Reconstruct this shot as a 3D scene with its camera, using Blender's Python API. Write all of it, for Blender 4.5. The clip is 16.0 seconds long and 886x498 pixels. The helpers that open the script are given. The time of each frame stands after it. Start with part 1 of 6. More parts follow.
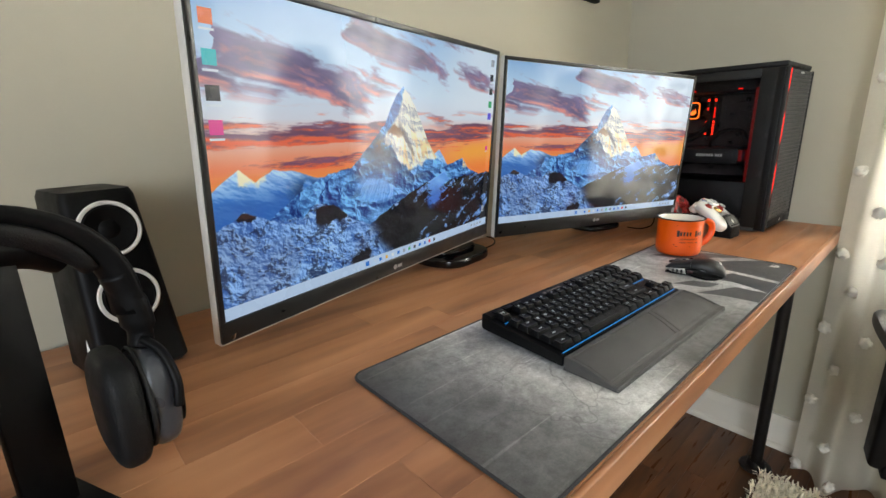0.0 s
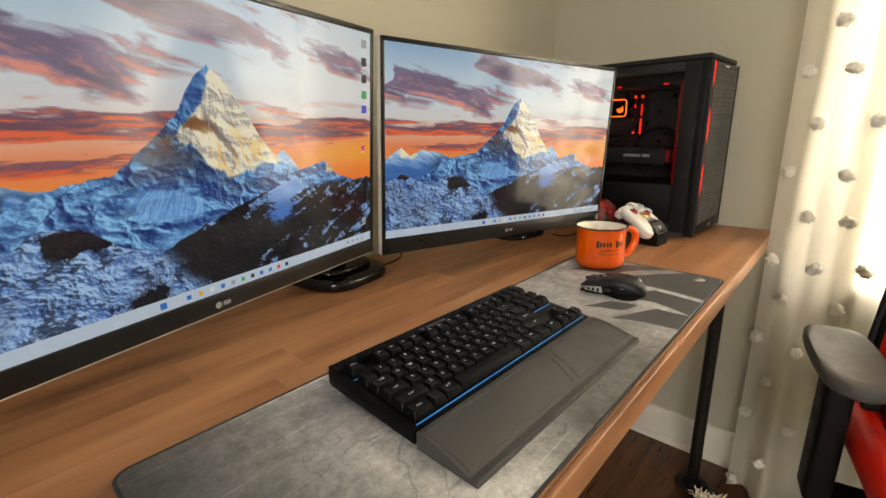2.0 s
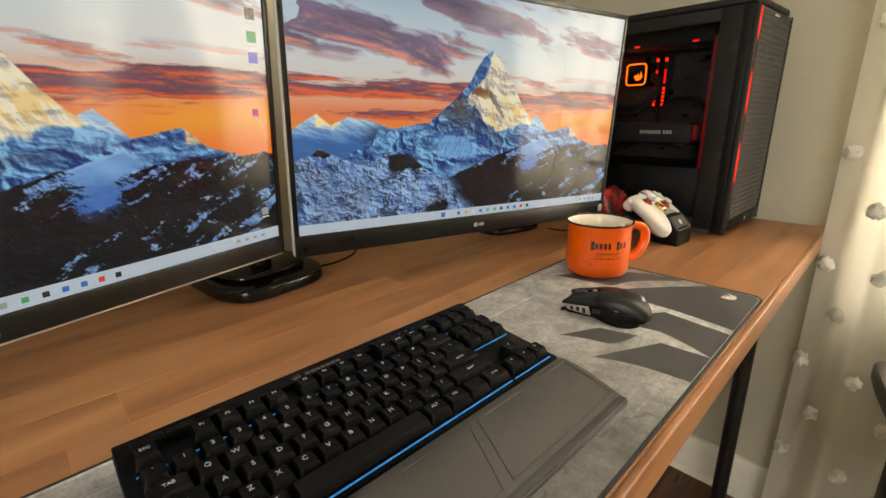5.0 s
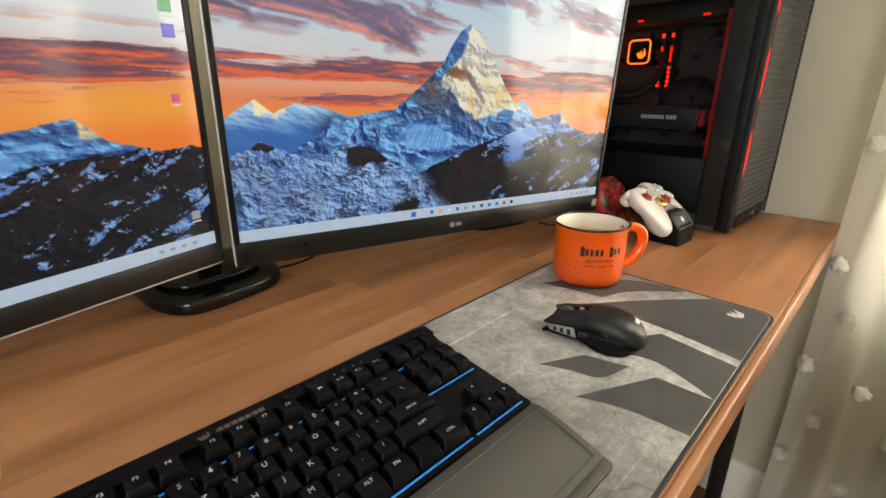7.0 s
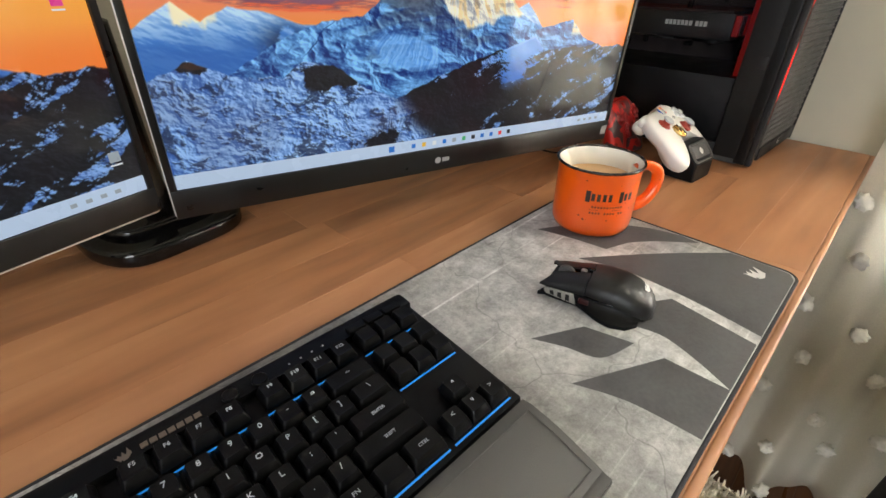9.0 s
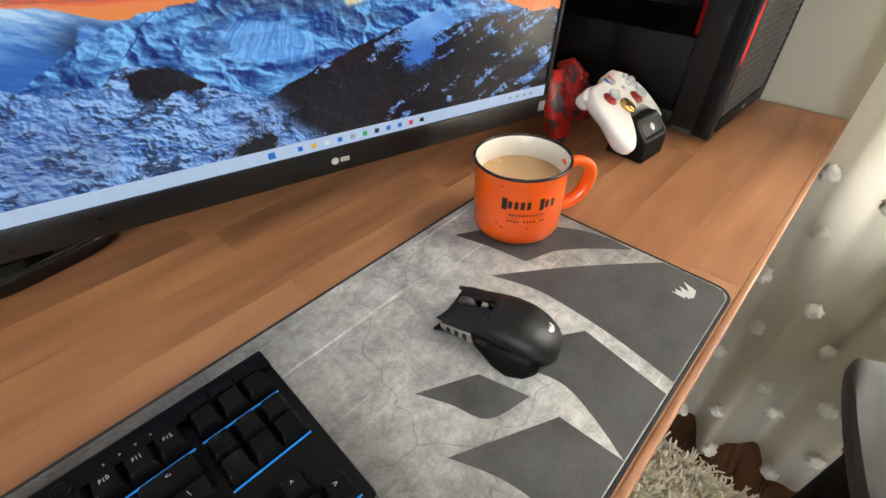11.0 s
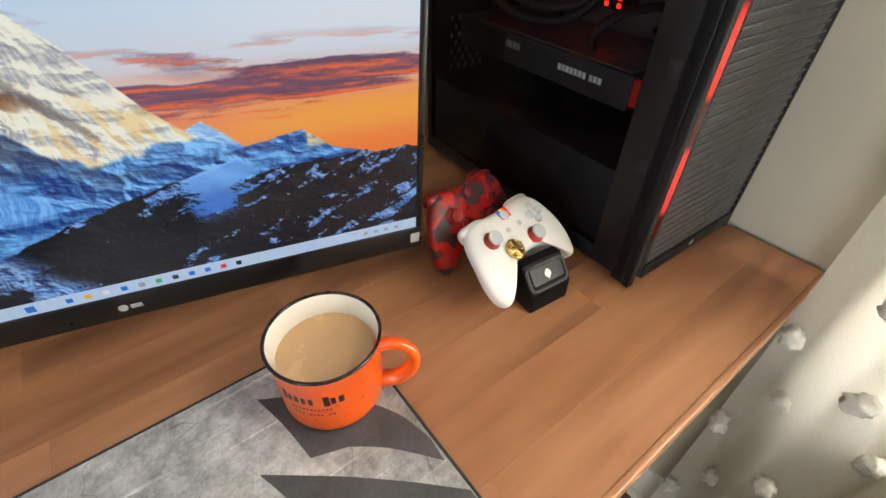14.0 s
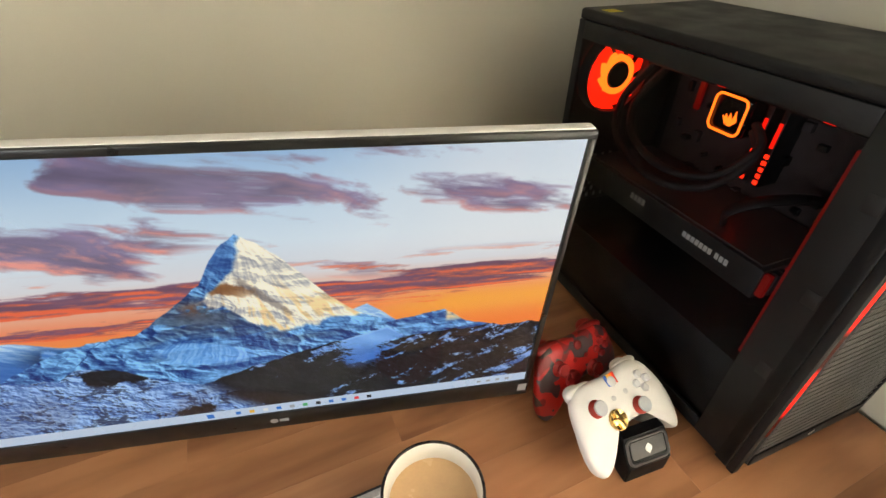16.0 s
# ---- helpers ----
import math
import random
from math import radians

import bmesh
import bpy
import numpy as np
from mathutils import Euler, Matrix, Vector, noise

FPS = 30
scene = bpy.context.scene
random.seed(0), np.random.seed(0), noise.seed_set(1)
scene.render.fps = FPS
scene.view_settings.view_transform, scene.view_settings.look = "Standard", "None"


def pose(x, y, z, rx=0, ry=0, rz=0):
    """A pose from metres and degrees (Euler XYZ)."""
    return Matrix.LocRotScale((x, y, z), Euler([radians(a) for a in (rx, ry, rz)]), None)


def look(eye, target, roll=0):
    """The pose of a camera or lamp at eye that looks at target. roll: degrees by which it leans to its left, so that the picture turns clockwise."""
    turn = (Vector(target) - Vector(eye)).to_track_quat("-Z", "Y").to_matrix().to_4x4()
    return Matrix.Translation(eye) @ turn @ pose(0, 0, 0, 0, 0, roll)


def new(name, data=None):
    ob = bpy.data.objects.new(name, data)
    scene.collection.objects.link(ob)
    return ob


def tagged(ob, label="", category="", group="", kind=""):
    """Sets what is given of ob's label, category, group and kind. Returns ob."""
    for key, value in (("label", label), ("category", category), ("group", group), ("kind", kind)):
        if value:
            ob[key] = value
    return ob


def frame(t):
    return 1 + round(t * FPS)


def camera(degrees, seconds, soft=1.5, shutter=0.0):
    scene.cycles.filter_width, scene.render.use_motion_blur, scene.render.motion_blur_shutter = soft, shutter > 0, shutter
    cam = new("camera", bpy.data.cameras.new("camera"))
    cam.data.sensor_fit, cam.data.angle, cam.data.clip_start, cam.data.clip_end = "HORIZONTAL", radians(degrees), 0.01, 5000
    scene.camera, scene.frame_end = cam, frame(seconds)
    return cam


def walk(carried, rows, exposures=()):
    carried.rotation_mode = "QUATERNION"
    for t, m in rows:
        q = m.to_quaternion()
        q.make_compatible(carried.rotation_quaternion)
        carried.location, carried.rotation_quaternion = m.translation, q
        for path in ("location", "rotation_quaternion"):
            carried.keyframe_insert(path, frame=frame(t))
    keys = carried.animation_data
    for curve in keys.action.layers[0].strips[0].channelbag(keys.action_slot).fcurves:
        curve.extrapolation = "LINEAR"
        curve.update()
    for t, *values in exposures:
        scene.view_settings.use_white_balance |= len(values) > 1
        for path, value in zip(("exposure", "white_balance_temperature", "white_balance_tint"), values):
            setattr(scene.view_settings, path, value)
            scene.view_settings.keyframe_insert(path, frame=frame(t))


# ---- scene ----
cam = camera(89.0, 16.0)
PATH = [
    (0, (-0.056, -0.005, 1.062), (1.245, 1.423, 0.544), -1.3),
    (0.5, (0.002, -0.002, 1.062), (1.336, 1.395, 0.545), -1.3),
    (1, (0.05, 0.008, 1.06), (1.423, 1.366, 0.54), -1.2),
    (1.5, (0.105, 0.012, 1.052), (1.504, 1.344, 0.533), -1.1),
    (2, (0.16, 0.011, 1.051), (1.588, 1.312, 0.532), -1.2),
    (2.5, (0.217, 0.013, 1.055), (1.679, 1.274, 0.53), -1.1),
    (3, (0.264, 0.014, 1.052), (1.751, 1.243, 0.525), -1.1),
    (3.5, (0.311, 0.024, 1.042), (1.81, 1.238, 0.514), -0.9),
    (4, (0.35, 0.04, 1.023), (1.798, 1.319, 0.505), -1.0),
    (4.2, (0.361, 0.047, 1.017), (1.775, 1.363, 0.5), -0.9),
    (6.5, (0.47, 0.073, 1.025), (1.755, 1.447, 0.347), -0.9),
    (7, (0.495, 0.097, 1.03), (1.809, 1.442, 0.35), -0.7),
    (7.5, (0.52, 0.12, 1.036), (1.834, 1.439, 0.307), -0.8),
    (8, (0.537, 0.131, 1.041), (1.802, 1.414, 0.17), -0.7),
    (8.2, (0.542, 0.137, 1.035), (1.808, 1.4, 0.138), 0.0),
    (10.3, (0.654, 0.169, 1.068), (1.743, 1.252, -0.213), -0.6),
    (10.5, (0.67, 0.167, 1.073), (1.761, 1.237, -0.217), -0.4),
    (11, (0.717, 0.159, 1.079), (1.827, 1.214, -0.207), -0.5),
    (11.5, (0.755, 0.156, 1.086), (1.878, 1.204, -0.196), -0.4),
    (12, (0.808, 0.15, 1.085), (1.912, 1.216, -0.197), -0.3),
    (12.5, (0.862, 0.143, 1.102), (1.929, 1.24, -0.185), -0.1),
    (13, (0.917, 0.133, 1.115), (1.962, 1.252, -0.172), -0.0),
    (13.5, (0.978, 0.124, 1.135), (1.992, 1.27, -0.153), 0.2),
    (14, (1.021, 0.124, 1.17), (1.958, 1.322, -0.129), 0.9),
    (14.5, (1.039, 0.124, 1.212), (1.85, 1.418, -0.079), 0.8),
    (15, (1.032, 0.143, 1.252), (1.735, 1.496, -0.042), 1.0),
    (15.5, (1.032, 0.167, 1.285), (1.685, 1.556, 0.003), 1.0),
    (16, (1.009, 0.191, 1.317), (1.675, 1.652, 0.125), 0.8),
]
walk(cam, [(t, look(eye, target, roll)) for t, eye, target, roll in PATH], [(0.0, -0.58, 6100, 7), (1.0, -0.64, 6500, 9), (3.0, -0.80, 7800, 8), (4.0, -0.76, 7800, 8), (7.0, -0.54, 6900, 8), (8.0, -0.48, 6600, 9), (10.5, -0.42, 6200, 9), (13.0, -0.52, 6150, 9), (14.5, -0.50, 6200, 9), (16.0, -0.42, 6700, 9)])

# ---- world and light ----
world = bpy.data.worlds.new("world")
scene.world = world
world.use_nodes = True
wn = world.node_tree
sky = wn.nodes.new("ShaderNodeTexSky")
sky.sky_type = "NISHITA"
sky.sun_disc = False
sky.sun_elevation = radians(24)
sky.sun_rotation = radians(100)
wn.links.new(sky.outputs[0], wn.nodes["Background"].inputs[0])
wn.nodes["Background"].inputs[1].default_value = 0.12


def area_lamp(name, place, target, width, height, watts, colour):
    data = bpy.data.lights.new(name, "AREA")
    data.shape, data.size, data.size_y, data.energy, data.color = "RECTANGLE", width, height, watts, colour
    ob = new(name, data)
    ob.matrix_world = look(place, target)
    return ob


# daylight of the window behind the curtain, and an added west fill for curtain and east wall
area_lamp("window_daylight", (1.735, -0.56, 1.345), (0.0, -0.45, 1.0), 1.02, 1.38, 80.0, (1.0, 0.97, 0.92))
area_lamp("west_fill", (-2.19, -1.25, 1.43), (1.6, 0.0, 0.6), 1.3, 1.35, 84.0, (0.94, 0.96, 1.0))
sun_data = bpy.data.lights.new("sun", "SUN")
sun_data.energy, sun_data.angle, sun_data.color = 2.0, radians(0.6), (1.0, 0.9, 0.76)
sun = new("sun", sun_data)
sun.matrix_world = look((6.0, -2.2, 4.2), (0.0, 0.0, 0.75))


# ---- materials ----
def srgb(r, g, b):
    return tuple(((c / 12.92) if c <= 0.04045 else ((c + 0.055) / 1.055) ** 2.4) for c in (r, g, b)) + (1.0,)


def material(name, colour, rough=0.5, metal=0.0, vary=0.12, scale=40.0, fine=400.0, bump=0.0, bump_scale=None, emit=None, strength=0.0,
             coat=0.0, specular=0.5, rough_vary=0.1, per_object=0.0, sheen=0.0):
    """A principled surface with two scales of colour variation, uneven gloss and fine relief."""
    m = bpy.data.materials.new(name)
    m.use_nodes = True
    t = m.node_tree
    p = t.nodes["Principled BSDF"]
    geo = t.nodes.new("ShaderNodeTexCoord")
    big, small = t.nodes.new("ShaderNodeTexNoise"), t.nodes.new("ShaderNodeTexNoise")
    big.inputs["Scale"].default_value, small.inputs["Scale"].default_value = scale, fine
    big.inputs["Detail"].default_value, small.inputs["Detail"].default_value = 4, 3
    for n in (big, small):
        t.links.new(geo.outputs["Object"], n.inputs["Vector"])
    mix = t.nodes.new("ShaderNodeMath")
    mix.operation = "MULTIPLY_ADD"
    mix.inputs[1].default_value = 0.45
    t.links.new(small.outputs[0], mix.inputs[0])
    t.links.new(big.outputs[0], mix.inputs[2])
    if per_object:
        info, add = t.nodes.new("ShaderNodeObjectInfo"), t.nodes.new("ShaderNodeMath")
        add.operation = "MULTIPLY_ADD"
        add.inputs[1].default_value = per_object
        t.links.new(info.outputs["Random"], add.inputs[0])
        t.links.new(mix.outputs[0], add.inputs[2])
        mix = add
    ramp = t.nodes.new("ShaderNodeMapRange")
    ramp.inputs[1].default_value, ramp.inputs[2].default_value = 0.45, 1.0 + per_object
    ramp.inputs[3].default_value, ramp.inputs[4].default_value = 1 - vary, 1 + vary
    t.links.new(mix.outputs[0], ramp.inputs[0])
    tint = t.nodes.new("ShaderNodeVectorMath")
    tint.operation = "SCALE"
    tint.inputs[0].default_value = colour[:3]
    t.links.new(ramp.outputs[0], tint.inputs["Scale"])
    t.links.new(tint.outputs[0], p.inputs["Base Color"])
    gloss = t.nodes.new("ShaderNodeMapRange")
    gloss.inputs[1].default_value, gloss.inputs[2].default_value = 0.3, 0.7
    gloss.inputs[3].default_value, gloss.inputs[4].default_value = max(rough - rough_vary, 0.02), min(rough + rough_vary, 1)
    t.links.new(big.outputs[0], gloss.inputs[0])
    t.links.new(gloss.outputs[0], p.inputs["Roughness"])
    p.inputs["Metallic"].default_value = metal
    p.inputs["Specular IOR Level"].default_value = specular
    p.inputs["Coat Weight"].default_value = coat
    p.inputs["Coat Roughness"].default_value = 0.08
    p.inputs["Sheen Weight"].default_value = sheen
    if emit:
        p.inputs["Emission Color"].default_value = emit
        p.inputs["Emission Strength"].default_value = strength
    if bump:
        b, source = t.nodes.new("ShaderNodeBump"), small
        if bump_scale:
            source = t.nodes.new("ShaderNodeTexNoise")
            source.inputs["Scale"].default_value = bump_scale
            t.links.new(geo.outputs["Object"], source.inputs["Vector"])
        b.inputs["Strength"].default_value, b.inputs["Distance"].default_value = bump, 0.001
        t.links.new(source.outputs[0], b.inputs["Height"])
        t.links.new(b.outputs[0], p.inputs["Normal"])
    return m


def wood(name, dark, mid, light, grain=1.0, rough=0.38, spread=0.5, along=(2.2, 40, 40), figure=0.5, knots=0.0):
    """Sawn wood whose grain runs along x; each plank takes its own tone and its own piece of the grain."""
    m = bpy.data.materials.new(name)
    m.use_nodes = True
    t = m.node_tree
    p = t.nodes["Principled BSDF"]
    geo, info = t.nodes.new("ShaderNodeNewGeometry"), t.nodes.new("ShaderNodeObjectInfo")
    shift = t.nodes.new("ShaderNodeVectorMath")
    shift.operation = "MULTIPLY_ADD"
    t.links.new(info.outputs["Random"], shift.inputs[0])
    shift.inputs[1].default_value = (31.0, 17.0, 7.0)
    t.links.new(geo.outputs["Position"], shift.inputs[2])
    stretch = t.nodes.new("ShaderNodeVectorMath")
    stretch.operation = "MULTIPLY"
    stretch.inputs[1].default_value = along
    t.links.new(shift.outputs[0], stretch.inputs[0])
    fibres, rings, pores = (t.nodes.new("ShaderNodeTexNoise") for _ in range(3))
    fibres.inputs["Scale"].default_value, fibres.inputs["Detail"].default_value = 2.2 * grain, 6
    rings.inputs["Scale"].default_value, rings.inputs["Detail"].default_value, rings.inputs["Distortion"].default_value = 0.55 * grain, 3, 1.4
    pores.inputs["Scale"].default_value, pores.inputs["Detail"].default_value = 9 * grain, 2
    for n in (fibres, rings, pores):
        t.links.new(stretch.outputs[0], n.inputs["Vector"])
    a = t.nodes.new("ShaderNodeMix")
    a.inputs[0].default_value = figure
    t.links.new(fibres.outputs[0], a.inputs[2])
    t.links.new(rings.outputs[0], a.inputs[3])
    # slow blotches along the board and a few dark knots
    blotch, knot, kmap = t.nodes.new("ShaderNodeTexNoise"), t.nodes.new("ShaderNodeTexVoronoi"), t.nodes.new("ShaderNodeVectorMath")
    blotch.inputs["Scale"].default_value, blotch.inputs["Detail"].default_value = 1.0, 4
    slow = t.nodes.new("ShaderNodeVectorMath")
    slow.operation, kmap.operation = "MULTIPLY", "MULTIPLY"
    slow.inputs[1].default_value, kmap.inputs[1].default_value = (4.0, 14.0, 14.0), (2.6, 6.0, 0.0)
    t.links.new(shift.outputs[0], slow.inputs[0])
    t.links.new(slow.outputs[0], blotch.inputs["Vector"])
    t.links.new(geo.outputs["Position"], kmap.inputs[0])
    t.links.new(kmap.outputs[0], knot.inputs["Vector"])
    knot.inputs["Scale"].default_value = 1.0
    kr = t.nodes.new("ShaderNodeMapRange")
    kr.inputs[1].default_value, kr.inputs[2].default_value, kr.inputs[3].default_value, kr.inputs[4].default_value = 0.025, 0.12, 0.34 * knots, 0.0
    t.links.new(knot.outputs["Distance"], kr.inputs[0])
    dull = t.nodes.new("ShaderNodeMath")
    dull.operation = "SUBTRACT"
    t.links.new(a.outputs[0], dull.inputs[0])
    t.links.new(kr.outputs[0], dull.inputs[1])
    both = t.nodes.new("ShaderNodeMath")
    both.operation = "MULTIPLY_ADD"
    both.inputs[1].default_value = 0.5
    t.links.new(blotch.outputs[0], both.inputs[0])
    t.links.new(dull.outputs[0], both.inputs[2])
    less = t.nodes.new("ShaderNodeMath")
    less.operation = "SUBTRACT"
    less.inputs[1].default_value = 0.25
    t.links.new(both.outputs[0], less.inputs[0])
    a = less
    tone = t.nodes.new("ShaderNodeMath")
    tone.operation = "MULTIPLY_ADD"
    tone.inputs[1].default_value = spread
    t.links.new(info.outputs["Random"], tone.inputs[0])
    t.links.new(a.outputs[0], tone.inputs[2])
    ramp = t.nodes.new("ShaderNodeValToRGB")
    ramp.color_ramp.elements[0].position, ramp.color_ramp.elements[0].color = 0.32, dark
    ramp.color_ramp.elements[1].position, ramp.color_ramp.elements[1].color = 0.72 + spread, light
    e = ramp.color_ramp.elements.new(0.5 + spread / 2)
    e.color = mid
    t.links.new(tone.outputs[0], ramp.inputs[0])
    t.links.new(ramp.outputs[0], p.inputs["Base Color"])
    gloss = t.nodes.new("ShaderNodeMapRange")
    gloss.inputs[1].default_value, gloss.inputs[2].default_value = 0.3, 0.7
    gloss.inputs[3].default_value, gloss.inputs[4].default_value = rough - 0.06, rough + 0.12
    t.links.new(fibres.outputs[0], gloss.inputs[0])
    t.links.new(gloss.outputs[0], p.inputs["Roughness"])
    b = t.nodes.new("ShaderNodeBump")
    b.inputs["Strength"].default_value, b.inputs["Distance"].default_value = 0.12, 0.001
    t.links.new(pores.outputs[0], b.inputs["Height"])
    t.links.new(b.outputs[0], p.inputs["Normal"])
    return m


BUTCHER = wood("butcher_block_wood", srgb(0.40, 0.25, 0.16), srgb(0.63, 0.435, 0.295), srgb(0.74, 0.545, 0.39), spread=0.12, along=(2.4, 16, 16), figure=0.72, knots=1.0)
OAK = wood("dark_oak_floor", srgb(0.16, 0.09, 0.05), srgb(0.35, 0.21, 0.11), srgb(0.46, 0.30, 0.17), spread=0.12, along=(3, 30, 30), rough=0.3, figure=0.7)
WALL = material("wall_paint", srgb(0.69, 0.67, 0.60), 0.75, vary=0.03, scale=3, fine=900, bump=0.15)
TRIM = material("white_trim_paint", srgb(0.86, 0.84, 0.79), 0.35, vary=0.04, scale=6, fine=300)
CEILING = material("ceiling_paint", srgb(0.86, 0.85, 0.82), 0.9, vary=0.03, scale=2, fine=700, bump=0.2)
PLASTIC = material("matt_black_plastic", srgb(0.028, 0.028, 0.031), 0.5, specular=0.16, vary=0.15, scale=25, fine=1200, bump=0.12)
GLOSS = material("glossy_black_plastic", srgb(0.05, 0.05, 0.055), 0.12, vary=0.1, scale=30, fine=900, rough_vary=0.05)
BEZEL = material("monitor_bezel", srgb(0.05, 0.05, 0.053), 0.35, vary=0.1, scale=30, fine=1500, bump=0.06)
SILVER = material("silver_monitor_rim", srgb(0.80, 0.79, 0.77), 0.4, 0.2, vary=0.04, scale=30, fine=900, rough_vary=0.03)
STEEL = material("black_steel", srgb(0.025, 0.025, 0.028), 0.5, 0.0, specular=0.15, vary=0.15, scale=18, fine=900, bump=0.1)
PIPE = material("black_iron_pipe", srgb(0.16, 0.15, 0.15), 0.38, 0.7, vary=0.3, scale=22, fine=500, bump=0.2)
KEYCAP = material("keycap_plastic", srgb(0.033, 0.033, 0.036), 0.45, specular=0.16, vary=0.15, scale=60, fine=2500, bump=0.15, per_object=0.2)
LEGEND = material("keycap_legend", srgb(0.72, 0.74, 0.76), 0.5, vary=0.05, emit=srgb(0.6, 0.75, 0.9), strength=0.05)
BLUE_GLOW = material("blue_key_light", srgb(0.1, 0.35, 0.6), 0.5, vary=0.1, emit=srgb(0.16, 0.55, 0.86), strength=0.75)
RUBBER = material("palm_rest_rubber", srgb(0.26, 0.255, 0.25), 0.45, vary=0.08, scale=30, fine=1500, bump=0.5, bump_scale=1500)
WHITE_PLASTIC = material("white_plastic", srgb(0.85, 0.84, 0.82), 0.4, vary=0.04, scale=30, fine=1500, bump=0.05)
RED_GLOW = material("red_light_strip", srgb(0.6, 0.05, 0.02), 0.4, vary=0.1, emit=srgb(1.0, 0.10, 0.04), strength=2.2)
ORANGE_GLOW = material("orange_light", srgb(0.7, 0.25, 0.05), 0.4, vary=0.1, emit=srgb(1.0, 0.42, 0.10), strength=4.5)
DIM_RED = material("dim_red_plastic", srgb(0.35, 0.04, 0.03), 0.4, vary=0.3, emit=srgb(0.8, 0.05, 0.02), strength=0.22)


# ---- building helpers ----
def part(name, bm, mat, parent=None, label="", smooth=True, at=None, angle=38):
    mesh = bpy.data.meshes.new(name)
    bm.normal_update()
    bm.to_mesh(mesh)
    bm.free()
    mesh.materials.append(mat)
    if smooth:
        mesh.shade_smooth()
        mesh.set_sharp_from_angle(angle=radians(angle))
    ob = new(name, mesh)
    if parent:
        ob.parent = parent
    if at is not None:
        ob.matrix_local = at
    if label:
        tagged(ob, label)
    return ob


def thing(name, label, category, m, group="", kind=""):
    ob = new(name)
    ob.empty_display_size = 0.02
    ob.matrix_world = m
    return tagged(ob, label, category, group, kind)


def box(x0, x1, y0, y1, z0, z1, bevel=0.0, segments=2, bm=None):
    made = bmesh.new()
    bmesh.ops.create_cube(made, size=1.0)
    for v in made.verts:
        v.co = Vector(((x0 + x1) / 2 + v.co.x * (x1 - x0), (y0 + y1) / 2 + v.co.y * (y1 - y0), (z0 + z1) / 2 + v.co.z * (z1 - z0)))
    if bevel:
        bmesh.ops.bevel(made, geom=made.edges[:], offset=bevel, segments=segments, affect="EDGES", profile=0.5)
    return join(bm, made)


def join(bm, made, m=None):
    if m is not None:
        made.transform(m)
    if bm is None:
        return made
    temp = bpy.data.meshes.new("temp")
    made.to_mesh(temp)
    made.free()
    bm.from_mesh(temp)
    bpy.data.meshes.remove(temp)
    return bm


def prism(outline, z0, z1, bevel=0.0, segments=2, bm=None):
    """An upright slab over an outline of (x, y), in order."""
    made = bmesh.new()
    low = [made.verts.new((x, y, z0)) for x, y in outline]
    face = made.faces.new(low)
    ext = bmesh.ops.extrude_face_region(made, geom=[face])
    bmesh.ops.translate(made, verts=[v for v in ext["geom"] if isinstance(v, bmesh.types.BMVert)], vec=(0, 0, z1 - z0))
    bmesh.ops.recalc_face_normals(made, faces=made.faces[:])
    if bevel:
        rims = [e for e in made.edges if abs(e.verts[0].co.z - e.verts[1].co.z) < 1e-6]
        bmesh.ops.bevel(made, geom=rims, offset=bevel, segments=segments, affect="EDGES", profile=0.5)
    return join(bm, made)


def rounded(x0, x1, y0, y1, r, steps=6):
    """A rectangle's outline with round corners."""
    out = []
    for cx, cy, a in ((x1 - r, y1 - r, 0), (x0 + r, y1 - r, 90), (x0 + r, y0 + r, 180), (x1 - r, y0 + r, 270)):
        for i in range(steps + 1):
            b = radians(a + 90 * i / steps)
            out.append((cx + r * math.cos(b), cy + r * math.sin(b)))
    return out


def lathe(profile, steps=48, bm=None):
    """Turns a profile of (radius, z) about the z axis."""
    made = bmesh.new()
    rows = []
    for r, z in profile:
        rows.append([made.verts.new((r * math.cos(2 * math.pi * i / steps), r * math.sin(2 * math.pi * i / steps), z)) for i in range(steps)]
                    if r > 1e-6 else [made.verts.new((0, 0, z))])
    for a, b in zip(rows, rows[1:]):
        for i in range(steps):
            j = (i + 1) % steps
            ring = [a[i % len(a)], a[j % len(a)], b[j % len(b)], b[i % len(b)]]
            ring = list(dict.fromkeys(ring))
            if len(ring) > 2:
                made.faces.new(ring)
    bmesh.ops.recalc_face_normals(made, faces=made.faces[:])
    return join(bm, made)


def tube(points, radius, sides=12, bm=None, flat=1.0, closed=False):
    """A tube through points; radius may be a number or one for each point; flat squeezes it along its own normal."""
    made = bmesh.new()
    pts = [Vector(p) for p in points]
    rad = radius if isinstance(radius, (list, tuple)) else [radius] * len(pts)
    rows, side = [], None
    for i, p in enumerate(pts):
        a, b = pts[i - 1 if i or closed else 0], pts[(i + 1) % len(pts) if closed else min(i + 1, len(pts) - 1)]
        way = (b - a).normalized()
        if side is None:
            side = way.orthogonal().normalized()
        side = (side - way * side.dot(way)).normalized()
        other = way.cross(side)
        rows.append([made.verts.new(p + rad[i] * (side * math.cos(2 * math.pi * k / sides) + flat * other * math.sin(2 * math.pi * k / sides))) for k in range(sides)])
    pairs = list(zip(rows, rows[1:])) + ([(rows[-1], rows[0])] if closed else [])
    for a, b in pairs:
        for k in range(sides):
            made.faces.new((a[k], a[(k + 1) % sides], b[(k + 1) % sides], b[k]))
    if not closed:
        made.faces.new(rows[0][::-1])
        made.faces.new(rows[-1])
    bmesh.ops.recalc_face_normals(made, faces=made.faces[:])
    return join(bm, made)


